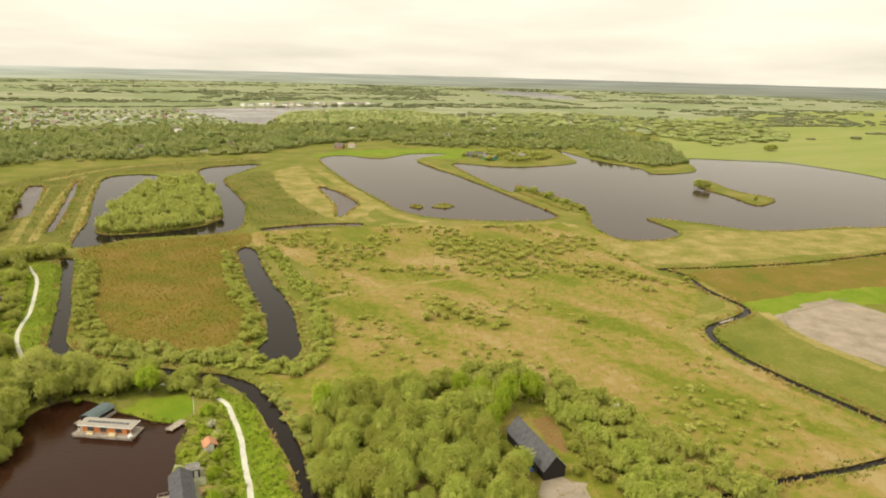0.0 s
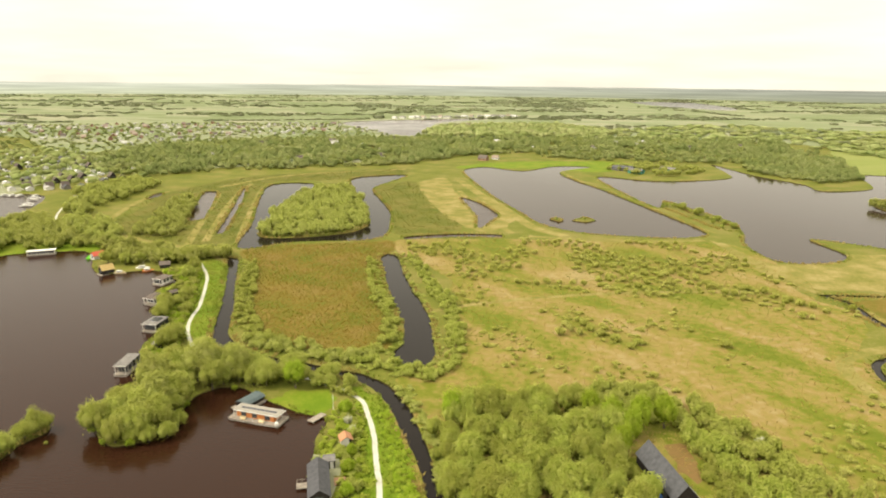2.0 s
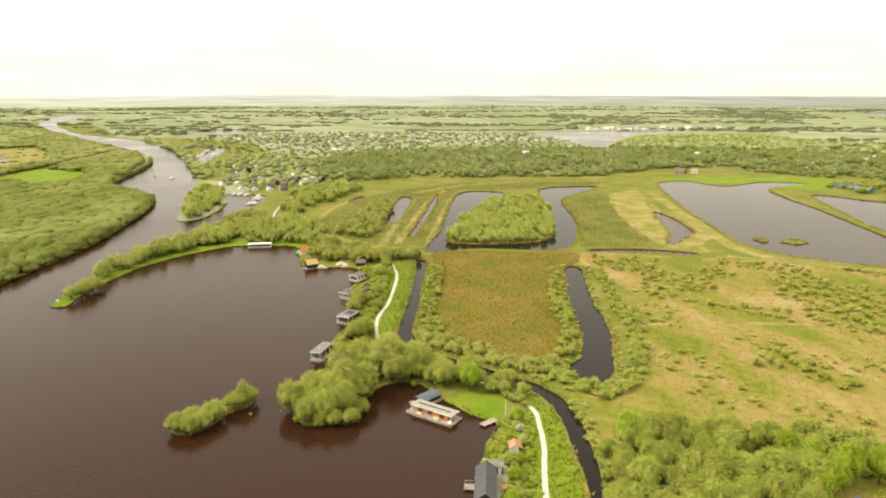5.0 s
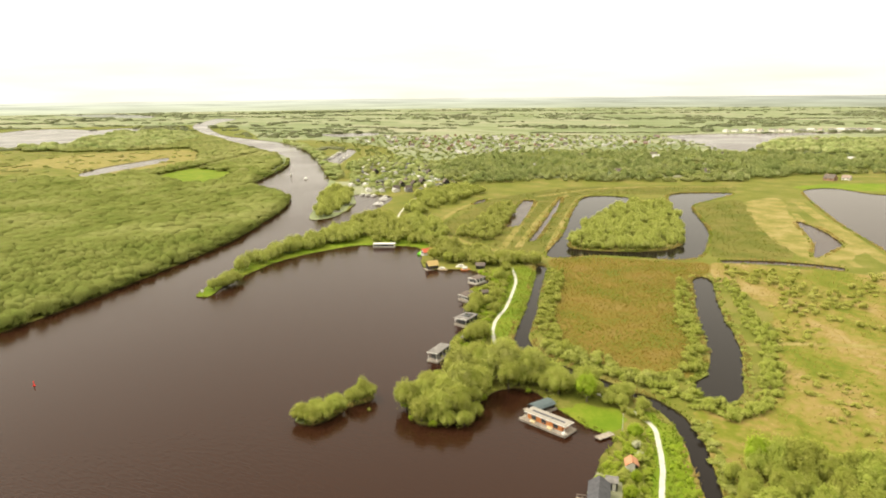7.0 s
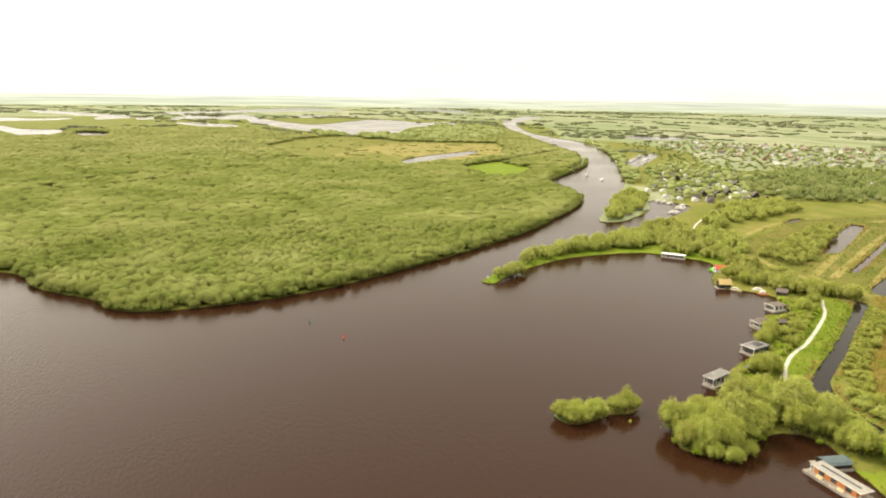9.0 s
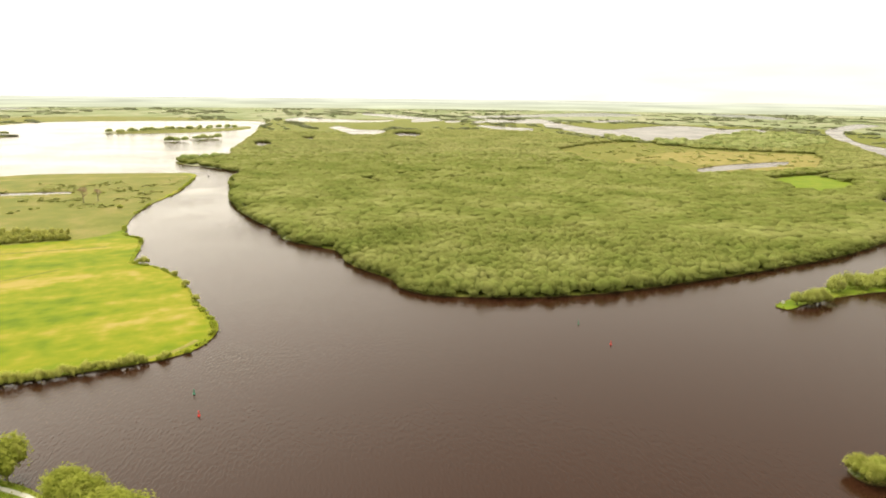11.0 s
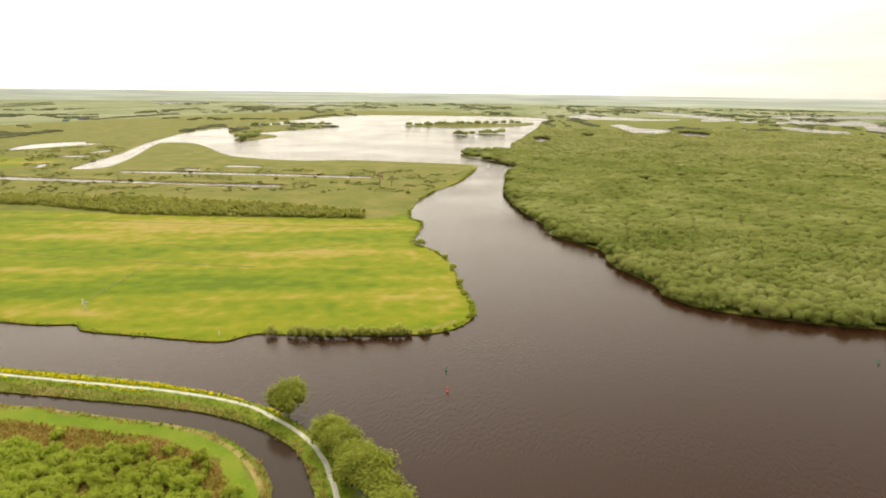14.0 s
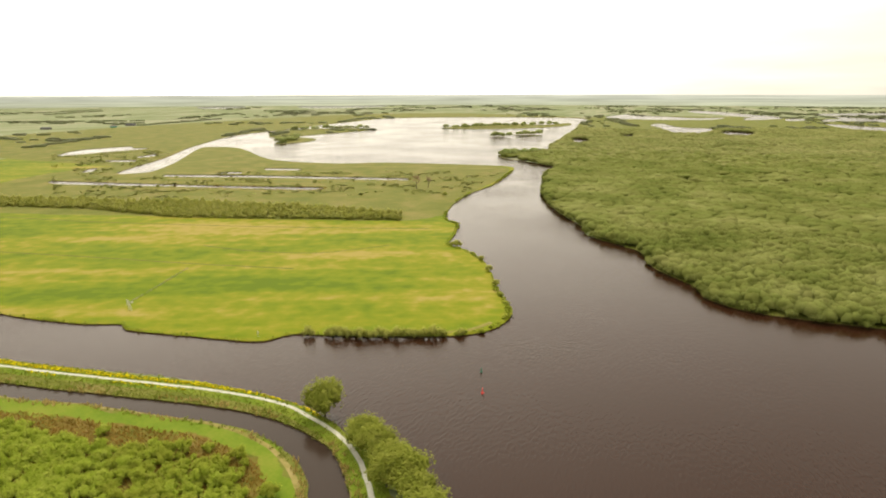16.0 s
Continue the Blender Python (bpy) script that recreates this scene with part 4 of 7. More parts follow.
def willows(group, ma=LEAF, h=9.0, w=8.5, kinds=(0, 1, 2, 3), label="leafy willow tree with a broad rounded crown", foot=0.04):
    return [tree_proto(label, BIG[k], ma, h, w, foot, group, k) for k in kinds]


def shrubs(group, ma=LEAF, h=2.4, w=3.0, kinds=(0, 1, 2), label="low rounded willow shrub in spring leaf"):
    return [shrub_proto(label, SMALL[k], ma, h, w, group) for k in kinds]


def grove(spots, ma=LEAF_GREY, h=8.5, w=8.5, seed=1, low=0.65, high=1.15, label="grove of leafy willow and alder trees by the water"):
    """Trees too far off to pick apart, in one mesh."""
    joined("grove", MID, plants(np.asarray(spots), (w * low, w * high), (h * low, h * high), seed), ma, label, "grove", seed + 1)


def fringe(poly, gap, inset, rng, far=760):
    """Places just inside the land along a water outline."""
    out = []
    pl = np.asarray(poly)
    for (x1, y1), (x2, y2) in zip(pl, np.roll(pl, -1, 0)):
        if math.hypot(x1, y1) > far:
            continue
        d = math.hypot(x2 - x1, y2 - y1)
        if d < 0.01 or d > 80:
            continue
        for _ in range(max(1, round(d / gap))):
            s, o = rng.random(), rng.uniform(-inset, inset)
            out.append((x1 + (x2 - x1) * s - (y2 - y1) / d * o, y1 + (y2 - y1) * s + (x2 - x1) / d * o))
    pts = np.array(out).reshape(-1, 2)
    return pts[~in_water(pts)]


SMALL = [plume_arrays(60 + s, 6, 1, 260, 0.53, 0.042) for s in range(4)]

def spot(x, y, r):
    return [(x + r * math.cos(i * 0.785), y + r * math.sin(i * 0.785)) for i in range(8)]


# open ground kept round the waterside buildings
HOMES = [spot(-149.1, 190.3, 7), spot(-152.1, 184.9, 7), spot(-147.2, 178.9, 6), spot(-141.2, 176, 6.5), spot(-143.2, 183.9, 6), spot(-136.3, 170, 3), spot(-165.1, 228.2, 7), spot(-168.4, 222.5, 6), spot(-161.9, 219.5, 6), spot(-159, 212.6, 4.5), spot(-168.9, 228.4, 7), spot(-188.6, 258, 6.5), spot(-189.6, 252.1, 6), spot(-182.7, 245.2, 5), spot(-201.4, 284.3, 6.5), spot(-205.3, 280.7, 6), spot(-198.4, 274.8, 5), spot(-98.3, 175.2, 5.5), spot(-186.4, 267, 3.5), spot(-242.9, 293.4, 6), spot(-267.5, 317, 5), spot(-220.1, 310.3, 5), spot(-154.6, 209.1, 3), spot(-59.8, 159.5, 3.4), spot(-58.8, 137.5, 6), spot(-60.8, 144.5, 6), spot(-59.8, 148.5, 4), spot(-55.8, 130.6, 6), spot(-306.1, 317.9, 6), spot(-299.1, 322.8, 6), spot(-313.1, 313, 6), spot(-228, 304.3, 6)]

# the headland and the islet beside it
HEADLAND = [(-136.3, 149.2), (-128.4, 143.3), (-121.4, 140.3), (-114.5, 145.3), (-112.5, 155.2), (-115.4, 173.1), (-111.4, 181.1), (-103.5, 184.1), (-95.6, 186.1), (-98.5, 196.1), (-118.4, 199.9), (-130.3, 198.8), (-140.2, 197.8), (-141.2, 181.9), (-139.3, 162.1)]
plant(willows("willows on the headland", h=11.0, w=9.4, foot=0.0), scatter(HEADLAND, 5.4, seed=21, keep=0.96, clear=HOMES), 22, 0.7, 1.15)
plant(willows("willows on the headland", LEAF_GREY, 13.5, 11, (4, 5), "large greyish willow tree on the headland"), [(-132.3, 175), (-123.4, 165.1), (-121.3, 187), (-111.4, 192)], 23, 0.95, 1.1)
plant(willows("willows on the headland", LEAF, 5.5, 6.0, (1, 3), "low willow leaning over the water", -0.06), [(-119, 147), (-115, 148), (-111, 151), (-125, 148), (-112, 158), (-131, 150)], 28, 0.8, 1.1)
plant(shrubs("shrubs on the headland", LEAF_LIGHT), [(-135.3, 155.2), (-133.3, 148.2), (-126.4, 143.3), (-118.4, 144.3), (-113.5, 152.2), (-116.4, 169.1), (-107.5, 183.1), (-139.2, 171), (-145.2, 186.9), (-138.3, 167.1), (-142.2, 175), (-140.2, 180), (-137.2, 174), (-142.2, 184.9)], 24, 0.8, 1.2)
plant(willows("willows on the islet", LEAF, 6.4, 7.6, (0, 2, 4), "low spreading willow on the lake islet", -0.02), [(-154, 122), (-150, 123), (-149, 127), (-150, 133), (-150, 141), (-149, 146), (-154, 128)], 25, 0.8, 1.05)
plant([tree_proto("slim upright tree on the lake islet", BIG[5], LEAF, 8.6, 5.2, 0.0, "willows on the islet")], [(-150, 145)], 26, 1, 1.01)
plant(shrubs("shrubs in the lake", LEAF, 1.3, 1.5, (1,), "small bush standing alone in the lake"), [(-142.3, 140.3)], 27, 1, 1.01, z=-0.5)

# the gardens along the shore and the strip between lake and path
SHORE_GARDENS = [(-204.3, 304.5), (-203.3, 323.3), (-194.5, 303.6), (-179.7, 275.9), (-167.8, 250.2), (-157, 228.5), (-148.1, 210.7), (-149.1, 197.8), (-159, 208.6), (-164.9, 220.5), (-172.8, 234.3), (-181.7, 254.1), (-194.5, 275.8)]
plant(willows("trees in the shore gardens", h=8.8, w=8.0, kinds=(1, 3, 5)), scatter(SHORE_GARDENS, 7.0, seed=31, keep=0.72, clear=HOMES), 32, 0.55, 1.15)
plant(shrubs("garden shrubs", LEAF_LIGHT, label="bright green garden shrub by the lake"), scatter(SHORE_GARDENS, 5.6, seed=33, keep=0.7, clear=HOMES), 34, 0.7, 1.25)
grove(scatter([(-285.2, 336.6), (-261.6, 319), (-239.9, 309.2), (-222.1, 315.2), (-204.3, 327.3), (-194.5, 343.3), (-213.2, 351), (-247.7, 346.7), (-277.2, 348.5)], 6.2, seed=45, keep=0.85, clear=HOMES), h=8, w=8.5, seed=46)
plant(willows("trees by the mooring bay", h=7.5, w=7.5, kinds=(0, 4)), [(-224, 319.2), (-217.1, 328.2), (-230.9, 323.1), (-238.9, 315.1), (-243.8, 309.2), (-249.7, 318), (-237.8, 329), (-254.7, 309.1), (-208.3, 333.2), (-201.4, 342.2)], 35, 0.75, 1.15)
STREAM_TREES = [(-139.2, 210.7), (-123.3, 206.8), (-106.5, 203), (-91.6, 202.1), (-75.7, 200.2), (-65.8, 193.3), (-71.7, 188.3), (-88.6, 191.2), (-97.5, 188.1), (-111.4, 195), (-133.2, 198.8)]
plant(willows("trees by the stream", h=7.0, w=7.4, kinds=(0, 2, 3)), np.concatenate([scatter(STREAM_TREES, 5.4, seed=36), scatter([(-119.4, 183), (-107.5, 187), (-96.5, 189.1), (-97.5, 197.1), (-111.4, 199), (-123.3, 194.9)], 4.4, seed=35)]), 37, 0.6, 1.1)
plant([tree_proto("light-leaved garden tree over a lawn", BIG[1], LEAF_LIGHT, 11, 8, 0.2, "trees by the stream")], [(-88.6, 189.2)], 38, 1, 1.01)
plant([tree_proto("narrow silver-leaved tree by the stream", BIG[3], LEAF_GREY, 8, 4.4, 0.06, "trees by the stream")], [(-103.5, 189.1)], 39, 1, 1.01)
LANE_SIDE = [(-59.8, 149.5), (-61.8, 157.5), (-59.8, 167.4), (-65.8, 170.4), (-69.7, 175.3), (-65.8, 177.4), (-57.8, 167.5), (-52.8, 151.5), (-47.9, 137.6), (-49.9, 127.6), (-53.8, 135.6)]
plant(shrubs("lane shrubs", LEAF, 2.2, 2.8, (0, 2, 3)), scatter(LANE_SIDE, 2.5, seed=40, keep=0.9, clear=HOMES), 41, 0.7, 1.3)
plant(willows("trees by the lane", LEAF_LIGHT, 6, 5, (2, 5), "young bright green tree by the lane"), [(-53.8, 145.5), (-55.8, 153.5), (-50.8, 135.6), (-65.8, 175.4)], 42, 0.8, 1.05)
joined("lane_thicket", SMALL, plants(scatter([(-67.8, 151.4), (-65.8, 167.4), (-71.7, 176.3), (-60.8, 182.4), (-54.8, 169.5), (-48.9, 151.6), (-42.9, 132.6), (-51.8, 126.6), (-59.8, 139.5)], 2.0, seed=167, keep=0.9, clear=HOMES + [ribbon(PATHS["path_middle"], 3.4)]), (1.6, 3.4), (0.6, 2.0), 168, -0.2), LEAF_BUSH, "thick herbs and bushes between lake and lane", "thicket", 169)
VERGE = [(-55.8, 177.4), (-49.8, 165.5), (-43.9, 151.6), (-37.9, 137.7), (-32.9, 137.7), (-38.9, 153.6), (-46.9, 169.5), (-53.8, 181.4)]
joined("verge_herbs", SMALL, plants(scatter(VERGE, 1.9, seed=43, keep=0.9), (1.8, 3.6), (0.5, 1.5), 44, -0.2), LEAF_LIGHT, "rank green nettles and brambles on the verge", "herbs", 45)
joined("bank_scrub", SMALL, plants(scatter([(-59.8, 193.4), (-47.9, 177.5), (-37.9, 159.6), (-30.9, 145.7), (-24.9, 145.7), (-32.9, 163.6), (-41.9, 181.5), (-51.8, 199.4)], 2.4, seed=47, patch=0.35), (2.2, 4.4), (0.8, 2.4), 48, -0.3), LEAF_GREY, "low willow scrub along the stream bank", "scrub", 49)
BLOSSOM = mat("white_hawthorn_blossom", (0.30, 0.32, 0.16), (0.44, 0.44, 0.30), (0.52, 0.50, 0.38), scale=1.2, islands=0.25, leafy=0.4)
plant(shrubs("blossoming shrubs", BLOSSOM, 3.2, 3.4, (1, 2), "hawthorn bush in white blossom by the lane"), [(-62.8, 170.4), (-59.8, 165.4), (-22, 175.7), (56, 186)], 46, 0.8, 1.15)

for i, (gap, tall, leafing) in enumerate(((3.4, 4.2, LEAF), (4.0, 3.0, LEAF_LIGHT))):
    joined("garden_thicket", SMALL, plants(scatter([(-145.1, 210.7), (-151, 220.6), (-160.9, 238.4), (-168.8, 256.2), (-180.7, 276.9), (-192.5, 299.6), (-203.3, 315.4), (-214.2, 303.4), (-200.4, 277.8), (-184.6, 250.1), (-170.8, 226.4), (-159, 202.7), (-149.1, 196.8)], gap, seed=48 + i, keep=0.85, clear=HOMES + [ribbon(PATHS["path_north"], 5)]), (3.0, 6.0), (1.4, tall), 50 + i, -0.2), leafing, "thick garden shrubs between lake and path", "thicket", 52 + i)

# the copse round the barn
COPSE = [(-28.9, 135.7), (-37.9, 165.6), (-34.9, 180.6), (-21.9, 191.7), (-2, 198.8), (16, 193.9), (17, 177.9), (18, 165.9), (24, 146.9), (22, 131.9)]
plant(willows("trees of the copse", LEAF_ALDER, h=9.0, w=7.0, kinds=(0, 1, 2, 3, 4, 5), label="close-grown alder tree in a copse"), scatter(COPSE, 4.9, seed=51, keep=0.95), 52, 0.7, 1.2)
plant(willows("trees of the copse", LEAF_LIGHT, 11, 7, (1, 4), "bright green maple tree beside the barn"), [(20, 180.9), (14, 185.9), (23, 186.9), (8, 189.8), (30, 189.9), (17, 171.9), (-32.9, 179.6)], 53, 0.9, 1.15)
COPSE_EAST = [(33, 182.9), (40, 190), (46, 178), (50, 166), (58, 158), (64, 146), (60, 132), (48, 132), (47, 150), (43, 165), (38, 176)]
joined("copse_edge", MID, plants(scatter(COPSE_EAST, 3.9, seed=54, keep=0.95), (4.2, 6.6), (4.0, 7.6), 55, -0.2), LEAF_ALDER, "low leafy alders at the edge of a copse", "grove", 54)
plant(willows("trees of the copse", h=5, w=5, kinds=(2, 5), label="scattered low alder in rough meadow"), scatter([(-10, 199.7), (12, 214.9), (30, 204.9), (42, 192), (30, 189.9), (10, 196.8)], 6.5, seed=56, keep=0.6), 57, 0.6, 1.1)

COPSE_NORTH = [(-23.9, 191.6), (-4, 204.8), (14, 215.9), (34, 214), (48, 203), (56, 190), (66, 174), (78, 158), (88, 140), (70, 132), (64, 148), (54, 164), (44, 186), (24, 193.9), (0, 198.8)]
joined("copse_edge", MID, plants(scatter(COPSE_NORTH, 4.2, seed=58, keep=0.9), (4.5, 7.0), (2.6, 6.4), 59, -0.2), LEAF, "low young trees at the open edge of a copse", "grove", 58)

joined("copse_edge", MID, plants(scatter([(37, 149.9), (46, 148), (46, 166), (40, 176), (39, 166)], 3.4, seed=157), (3.4, 5.2), (2.0, 4.6), 158, -0.2), LEAF_ALDER, "low bushes closing in behind the barn", "grove", 159)

# hedges beside stream and long pond
HEDGES = [[(-97.5, 212), (-79.7, 211.2), (-61.8, 207.3), (-45.9, 202.5), (-42.9, 211.5), (-59.8, 216.3), (-79.7, 218.1)], [(-69.7, 221.2), (-66.8, 229.2), (-69.8, 249.2), (-81.7, 277), (-87.7, 291), (-99.6, 316.8), (-115.5, 358.6), (-120.5, 358.5), (-103.6, 310.7), (-91.6, 282.9), (-79.7, 261.1), (-73.7, 235.2), (-77.7, 221.2)],
          [(-104.6, 372.8), (-91.7, 353), (-76.8, 321.1), (-68.8, 299.2), (-58.8, 283.3), (-50.9, 257.4), (-44.9, 227.5), (-46.9, 211.5), (-39.9, 211.5), (-37.9, 229.5), (-44.9, 261.5), (-53.9, 289.4), (-65.8, 311.3), (-75.8, 333.2), (-91.7, 365)], [(-132.2, 230.6), (-141.1, 244.5), (-151, 264.3), (-166.8, 295.9), (-182.6, 327.6), (-176.7, 331.6), (-158.9, 298), (-144.1, 264.3), (-125.3, 236.6), (-111.4, 224.8), (-117.4, 216.8)]]
for i, area in enumerate(HEDGES):
    joined("bank_scrub", SMALL, plants(scatter(area, 2.7, seed=60 + i, keep=0.9), (2.2, 5.0), (1.2, 4.2), 64 + i), LEAF, "willow scrub on the bank of a ditch", "scrub", 68 + i)

joined("bank_scrub", SMALL, plants(scatter([(-127.3, 220.7), (-107.5, 214.9), (-91.6, 212.1), (-75.7, 211.2), (-71.7, 223.2), (-83.7, 221.1), (-103.5, 228.9), (-117.4, 226.8)], 4.0, seed=108), (3.5, 6), (2.4, 4.8), 109), LEAF_GREY, "willow scrub between stream and reed bed", "scrub", 110)

# the wooded tongue in the bent pond, and the strip beside the pools
TONGUE = [(-208.3, 389.9), (-230.1, 453.3), (-245.1, 522.1), (-243, 576), (-213, 600), (-184.2, 544.9), (-160.3, 494.2), (-145.4, 450.3), (-147.3, 418.1), (-174.9, 395.5)]
grove(scatter([q for q in TONGUE], 7.4, seed=71, keep=0.95), h=8.5, w=8.6, seed=72, low=0.65, high=1.15)
STRIP = [(-285.1, 368.2), (-331.1, 479.3), (-336, 516), (-310.5, 484.6), (-267.3, 403.9), (-257.5, 382.2), (-269.3, 368.3)]
grove(scatter(STRIP, 7.2, seed=73), h=7.0, w=7.6, seed=74, low=0.6, high=1.1)
HILLOCK = [(-379.6, 407.2), (-446, 511), (-444, 593), (-397, 559), (-375, 471), (-363.7, 420)]
grove(scatter(HILLOCK, 8.0, seed=75, keep=0.9, clear=[ribbon(PATHS["path_harbour"], 8)]), h=9.5, w=9, seed=76, low=0.7, high=1.1)

# the planted spit
grove(scatter([(-308.4, 183.5), (-321.1, 202.2), (-342.3, 238.7), (-352.7, 268.1), (-361.1, 301.4), (-368.6, 334.7), (-348.6, 341.5), (-334.9, 319), (-338.2, 295.4), (-339.6, 270), (-337.1, 246.5), (-326.7, 217), (-313.3, 191.4)], 5.0, seed=77, keep=0.95), h=10, w=9.5, seed=78, low=0.6, high=1.15)
grove(scatter([(-368.6, 334.7), (-395.8, 380.8), (-391.5, 405.2), (-367.9, 395.4), (-326.5, 368), (-297, 344.5), (-283.2, 341.6), (-297.1, 332.7), (-326.9, 322.9), (-342.7, 336.6)], 7.0, seed=79, keep=0.95, clear=HOMES), h=8.5, w=8.5, seed=80, low=0.7, high=1.2)
grove(scatter([(-297, 344.5), (-326.5, 370.9), (-367.8, 397.4), (-355.9, 415.1), (-306.7, 387.7), (-277.2, 348.5)], 7.4, seed=81, keep=0.95, clear=HOMES), h=8, w=8, seed=82, low=0.7, high=1.15)
grove(scatter([(-424.1, 358.5), (-460, 390), (-527, 458), (-553, 494), (-514, 484), (-461, 431), (-422.8, 372.1)], 7.2, seed=83), h=9, w=8.4, seed=84, low=0.7, high=1.15)

plant(willows("willows on the spit", LEAF_GREY, 7.5, 7.5, (0, 2), "rounded willow at the tip of a planted spit", 0.02), [(-307, 188), (-307, 193), (-308, 198), (-310, 205), (-311, 198), (-314, 204)], 86, 0.75, 1.1)

# trees at the path's bend, and the scrub inside it
plant(willows("trees at the bend", LEAF_DEEP, 13.2, 14.2, (0, 3), "tall full willow tree on a lake bank", 0.06), [(-150.8, -107.9)], 91, 1, 1.05)
plant(willows("trees at the bend", LEAF_DEEP, 9.5, 12.6, (1, 4, 5), "spreading willow hanging over the lake bank", 0.06), [(-141.4, -87.6), (-137.3, -81.5), (-132.2, -73.4), (-128.1, -67.3), (-123.1, -61.3), (-126.0, -71.2), (-118.1, -55.2)], 92, 0.8, 1.15)
SCRUB = [(-90, -255), (-104, -195), (-106, -182), (-106, -169), (-107, -161), (-109, -149), (-115, -141), (-113, -134), (-116, -124), (-117, -117), (-116, -108), (-110, -108), (-107, -100), (-84, -84), (-50, -100), (-50, -220)]
spots = scatter(SCRUB, 3.1, seed=93, keep=0.97, patch=0.08)
spots = np.concatenate([spots, np.array([(-113, -161), (-116, -132), (-120, -126), (-118, -111), (-110, -96), (-120, -115)])])
spots = spots[np.argsort(np.linalg.norm(spots - np.array((-118.4, -120.8)), axis=1))]
plant(shrubs("willow scrub", LEAF_BUSH, 3.3, 5.4, (0, 1, 2, 3), "dense rounded willow scrub in a reed bed"), spots[:120], 94, 0.6, 1.3)
joined("willow_scrub", SMALL, plants(spots[120:], (3.4, 7.0), (2.2, 4.4), 95), LEAF_BUSH, "dense rounded willow scrub in a reed bed", "scrub", 96)
plant(shrubs("pasture shore bushes", LEAF_SCRUB, 4.4, 6.0, (0, 1, 3), "leafy bush at the edge of a pasture"), [(-210.6, -147.5), (-211.6, -145.4), (-213.6, -140.4), (-214.6, -135.4), (-216.7, -130.3), (-219.8, -126.3), (-221.8, -121.3), (-224.9, -116.2), (-226.9, -111.2), (-212.6, -142.4), (-214.6, -137.4), (-215.7, -132.3), (-218.7, -129.3), (-220.8, -123.3), (-223.8, -118.2), (-225.9, -113.2), (-229, -108.2), (-231, -105.2), (-235.1, -99.1), (-207.5, -156.5), (-355.6, -139.1), (-334.1, -125.8), (-308.6, -111.6), (-381.1, -167.6)], 95, 0.7, 1.15)
plant(shrubs("pasture trees", LEAF, 5, 6, (2,), "lone rounded bush in the pasture"), [(-573, -267)], 96, 1, 1.01)

# scrub in the rough meadow
UPPER = [(-107.6, 394.8), (-50.9, 423.8), (78.3, 447.2), (100.3, 390.9), (129.3, 318.7), (119.2, 285.5), (82.2, 325.5), (16, 318.1), (-59.8, 329.4), (-84.7, 349.1)]
up = scatter(UPPER, 5.4, seed=97, keep=0.9, patch=0.46)
joined("meadow_scrub", SMALL, plants(up, (2.6, 5.4), (1.4, 4.0), 98, -0.3), LEAF_SCRUB, "scattered low willow scrub in a dry meadow", "scrub", 99)
LOWER = [(-39.9, 214.5), (-59.8, 319.4), (16, 315.1), (118.2, 280.4), (100.1, 230.2), (130.1, 180.1), (90, 150), (60, 190), (20, 214.9)]
lo = scatter(LOWER, 5.2, seed=100, keep=0.75, patch=0.56)
joined("sparse_scrub", SMALL, plants(lo, (1.8, 4.6), (0.8, 2.6), 101, -0.3), LEAF_SCRUB, "sparse bushes in a dry meadow", "scrub", 102)
plant(shrubs("lane shrubs", LEAF, 2.6, 3.2, (0, 1), "leafy bush hiding the path's end"), [(-75.7, 190.3), (-72.7, 188.3), (-69.7, 189.3), (-71.7, 192.3), (-67.8, 187.3), (-77.7, 192.2), (-81.7, 194.2), (-85.6, 197.2)], 107, 0.8, 1.2)
joined("meadow_birches", MID, plants(np.array([(96.2, 335.6), (101.2, 331.6), (105.2, 327.6), (109.2, 322.6), (92.2, 340.6), (113.2, 316.6), (98.2, 326.6), (0, 264.8), (4, 261.9), (-2, 269.8), (8, 267.9), (5, 272.9), (12, 262.9), (-4, 259.8), (3, 277.9), (14, 269.9), (86.2, 345.6), (24, 252), (60.1, 262.2), (18, 257.9), (27, 257)]), (3.5, 6.0), (2.6, 4.6), 103, -0.2), LEAF_SCRUB, "clumps of young birch in a dry meadow", "grove", 104)
joined("clearing_scrub", LOW, plants(scatter(CLEARINGS[0], 13, seed=162, keep=0.5, patch=0.56), (6, 11), (0.8, 2.4), 163), LEAF_HAZED_MARSH, "low scrub in a clearing of the wood", "scrub", 164)
pond_bank = fringe(WATERS[3], 1.7, 3.2, np.random.default_rng(9))
joined("bank_scrub", SMALL, plants(pond_bank, (1.8, 3.2), (0.6, 1.8), 165, -0.3), LEAF_GREY, "willow scrub round a long pond", "scrub", 166)
wood_edge = fringe(WATERS[0], 3.0, 1.6, np.random.default_rng(8), 1100)
wood_edge = wood_edge[inside(wood_edge, [(-283.4, 20), (-286.4, 110.3), (-397.5, 290), (-476, 373), (-535, 428), (-600, 444), (-634, 458), (-683, 507), (-810, 641), (-947, 735), (-1092, 694), (-704, 301), (-508.1, 101.2), (-510.5, -0.3), (-717, -103), (-925, -206), (-890, -275), (-757, -232), (-622, -192), (-478.3, -114.3), (-375.9, -49), (-329.7, -20.5)])]
joined("wood_edge", MID, plants(wood_edge, (5, 8), (3.5, 6.5), 141), LEAF_WOOD, "overhanging bushes along the edge of the wood", "bushes", 142)
HEDGE_SW = [(-335, -653), (-376, -518), (-378.7, -416.3), (-444.4, -244), (-470, -257.4), (-463.6, -340.6), (-446, -445), (-357, -692)]
hedge = scatter(HEDGE_SW, 3.4, seed=104, keep=0.92)
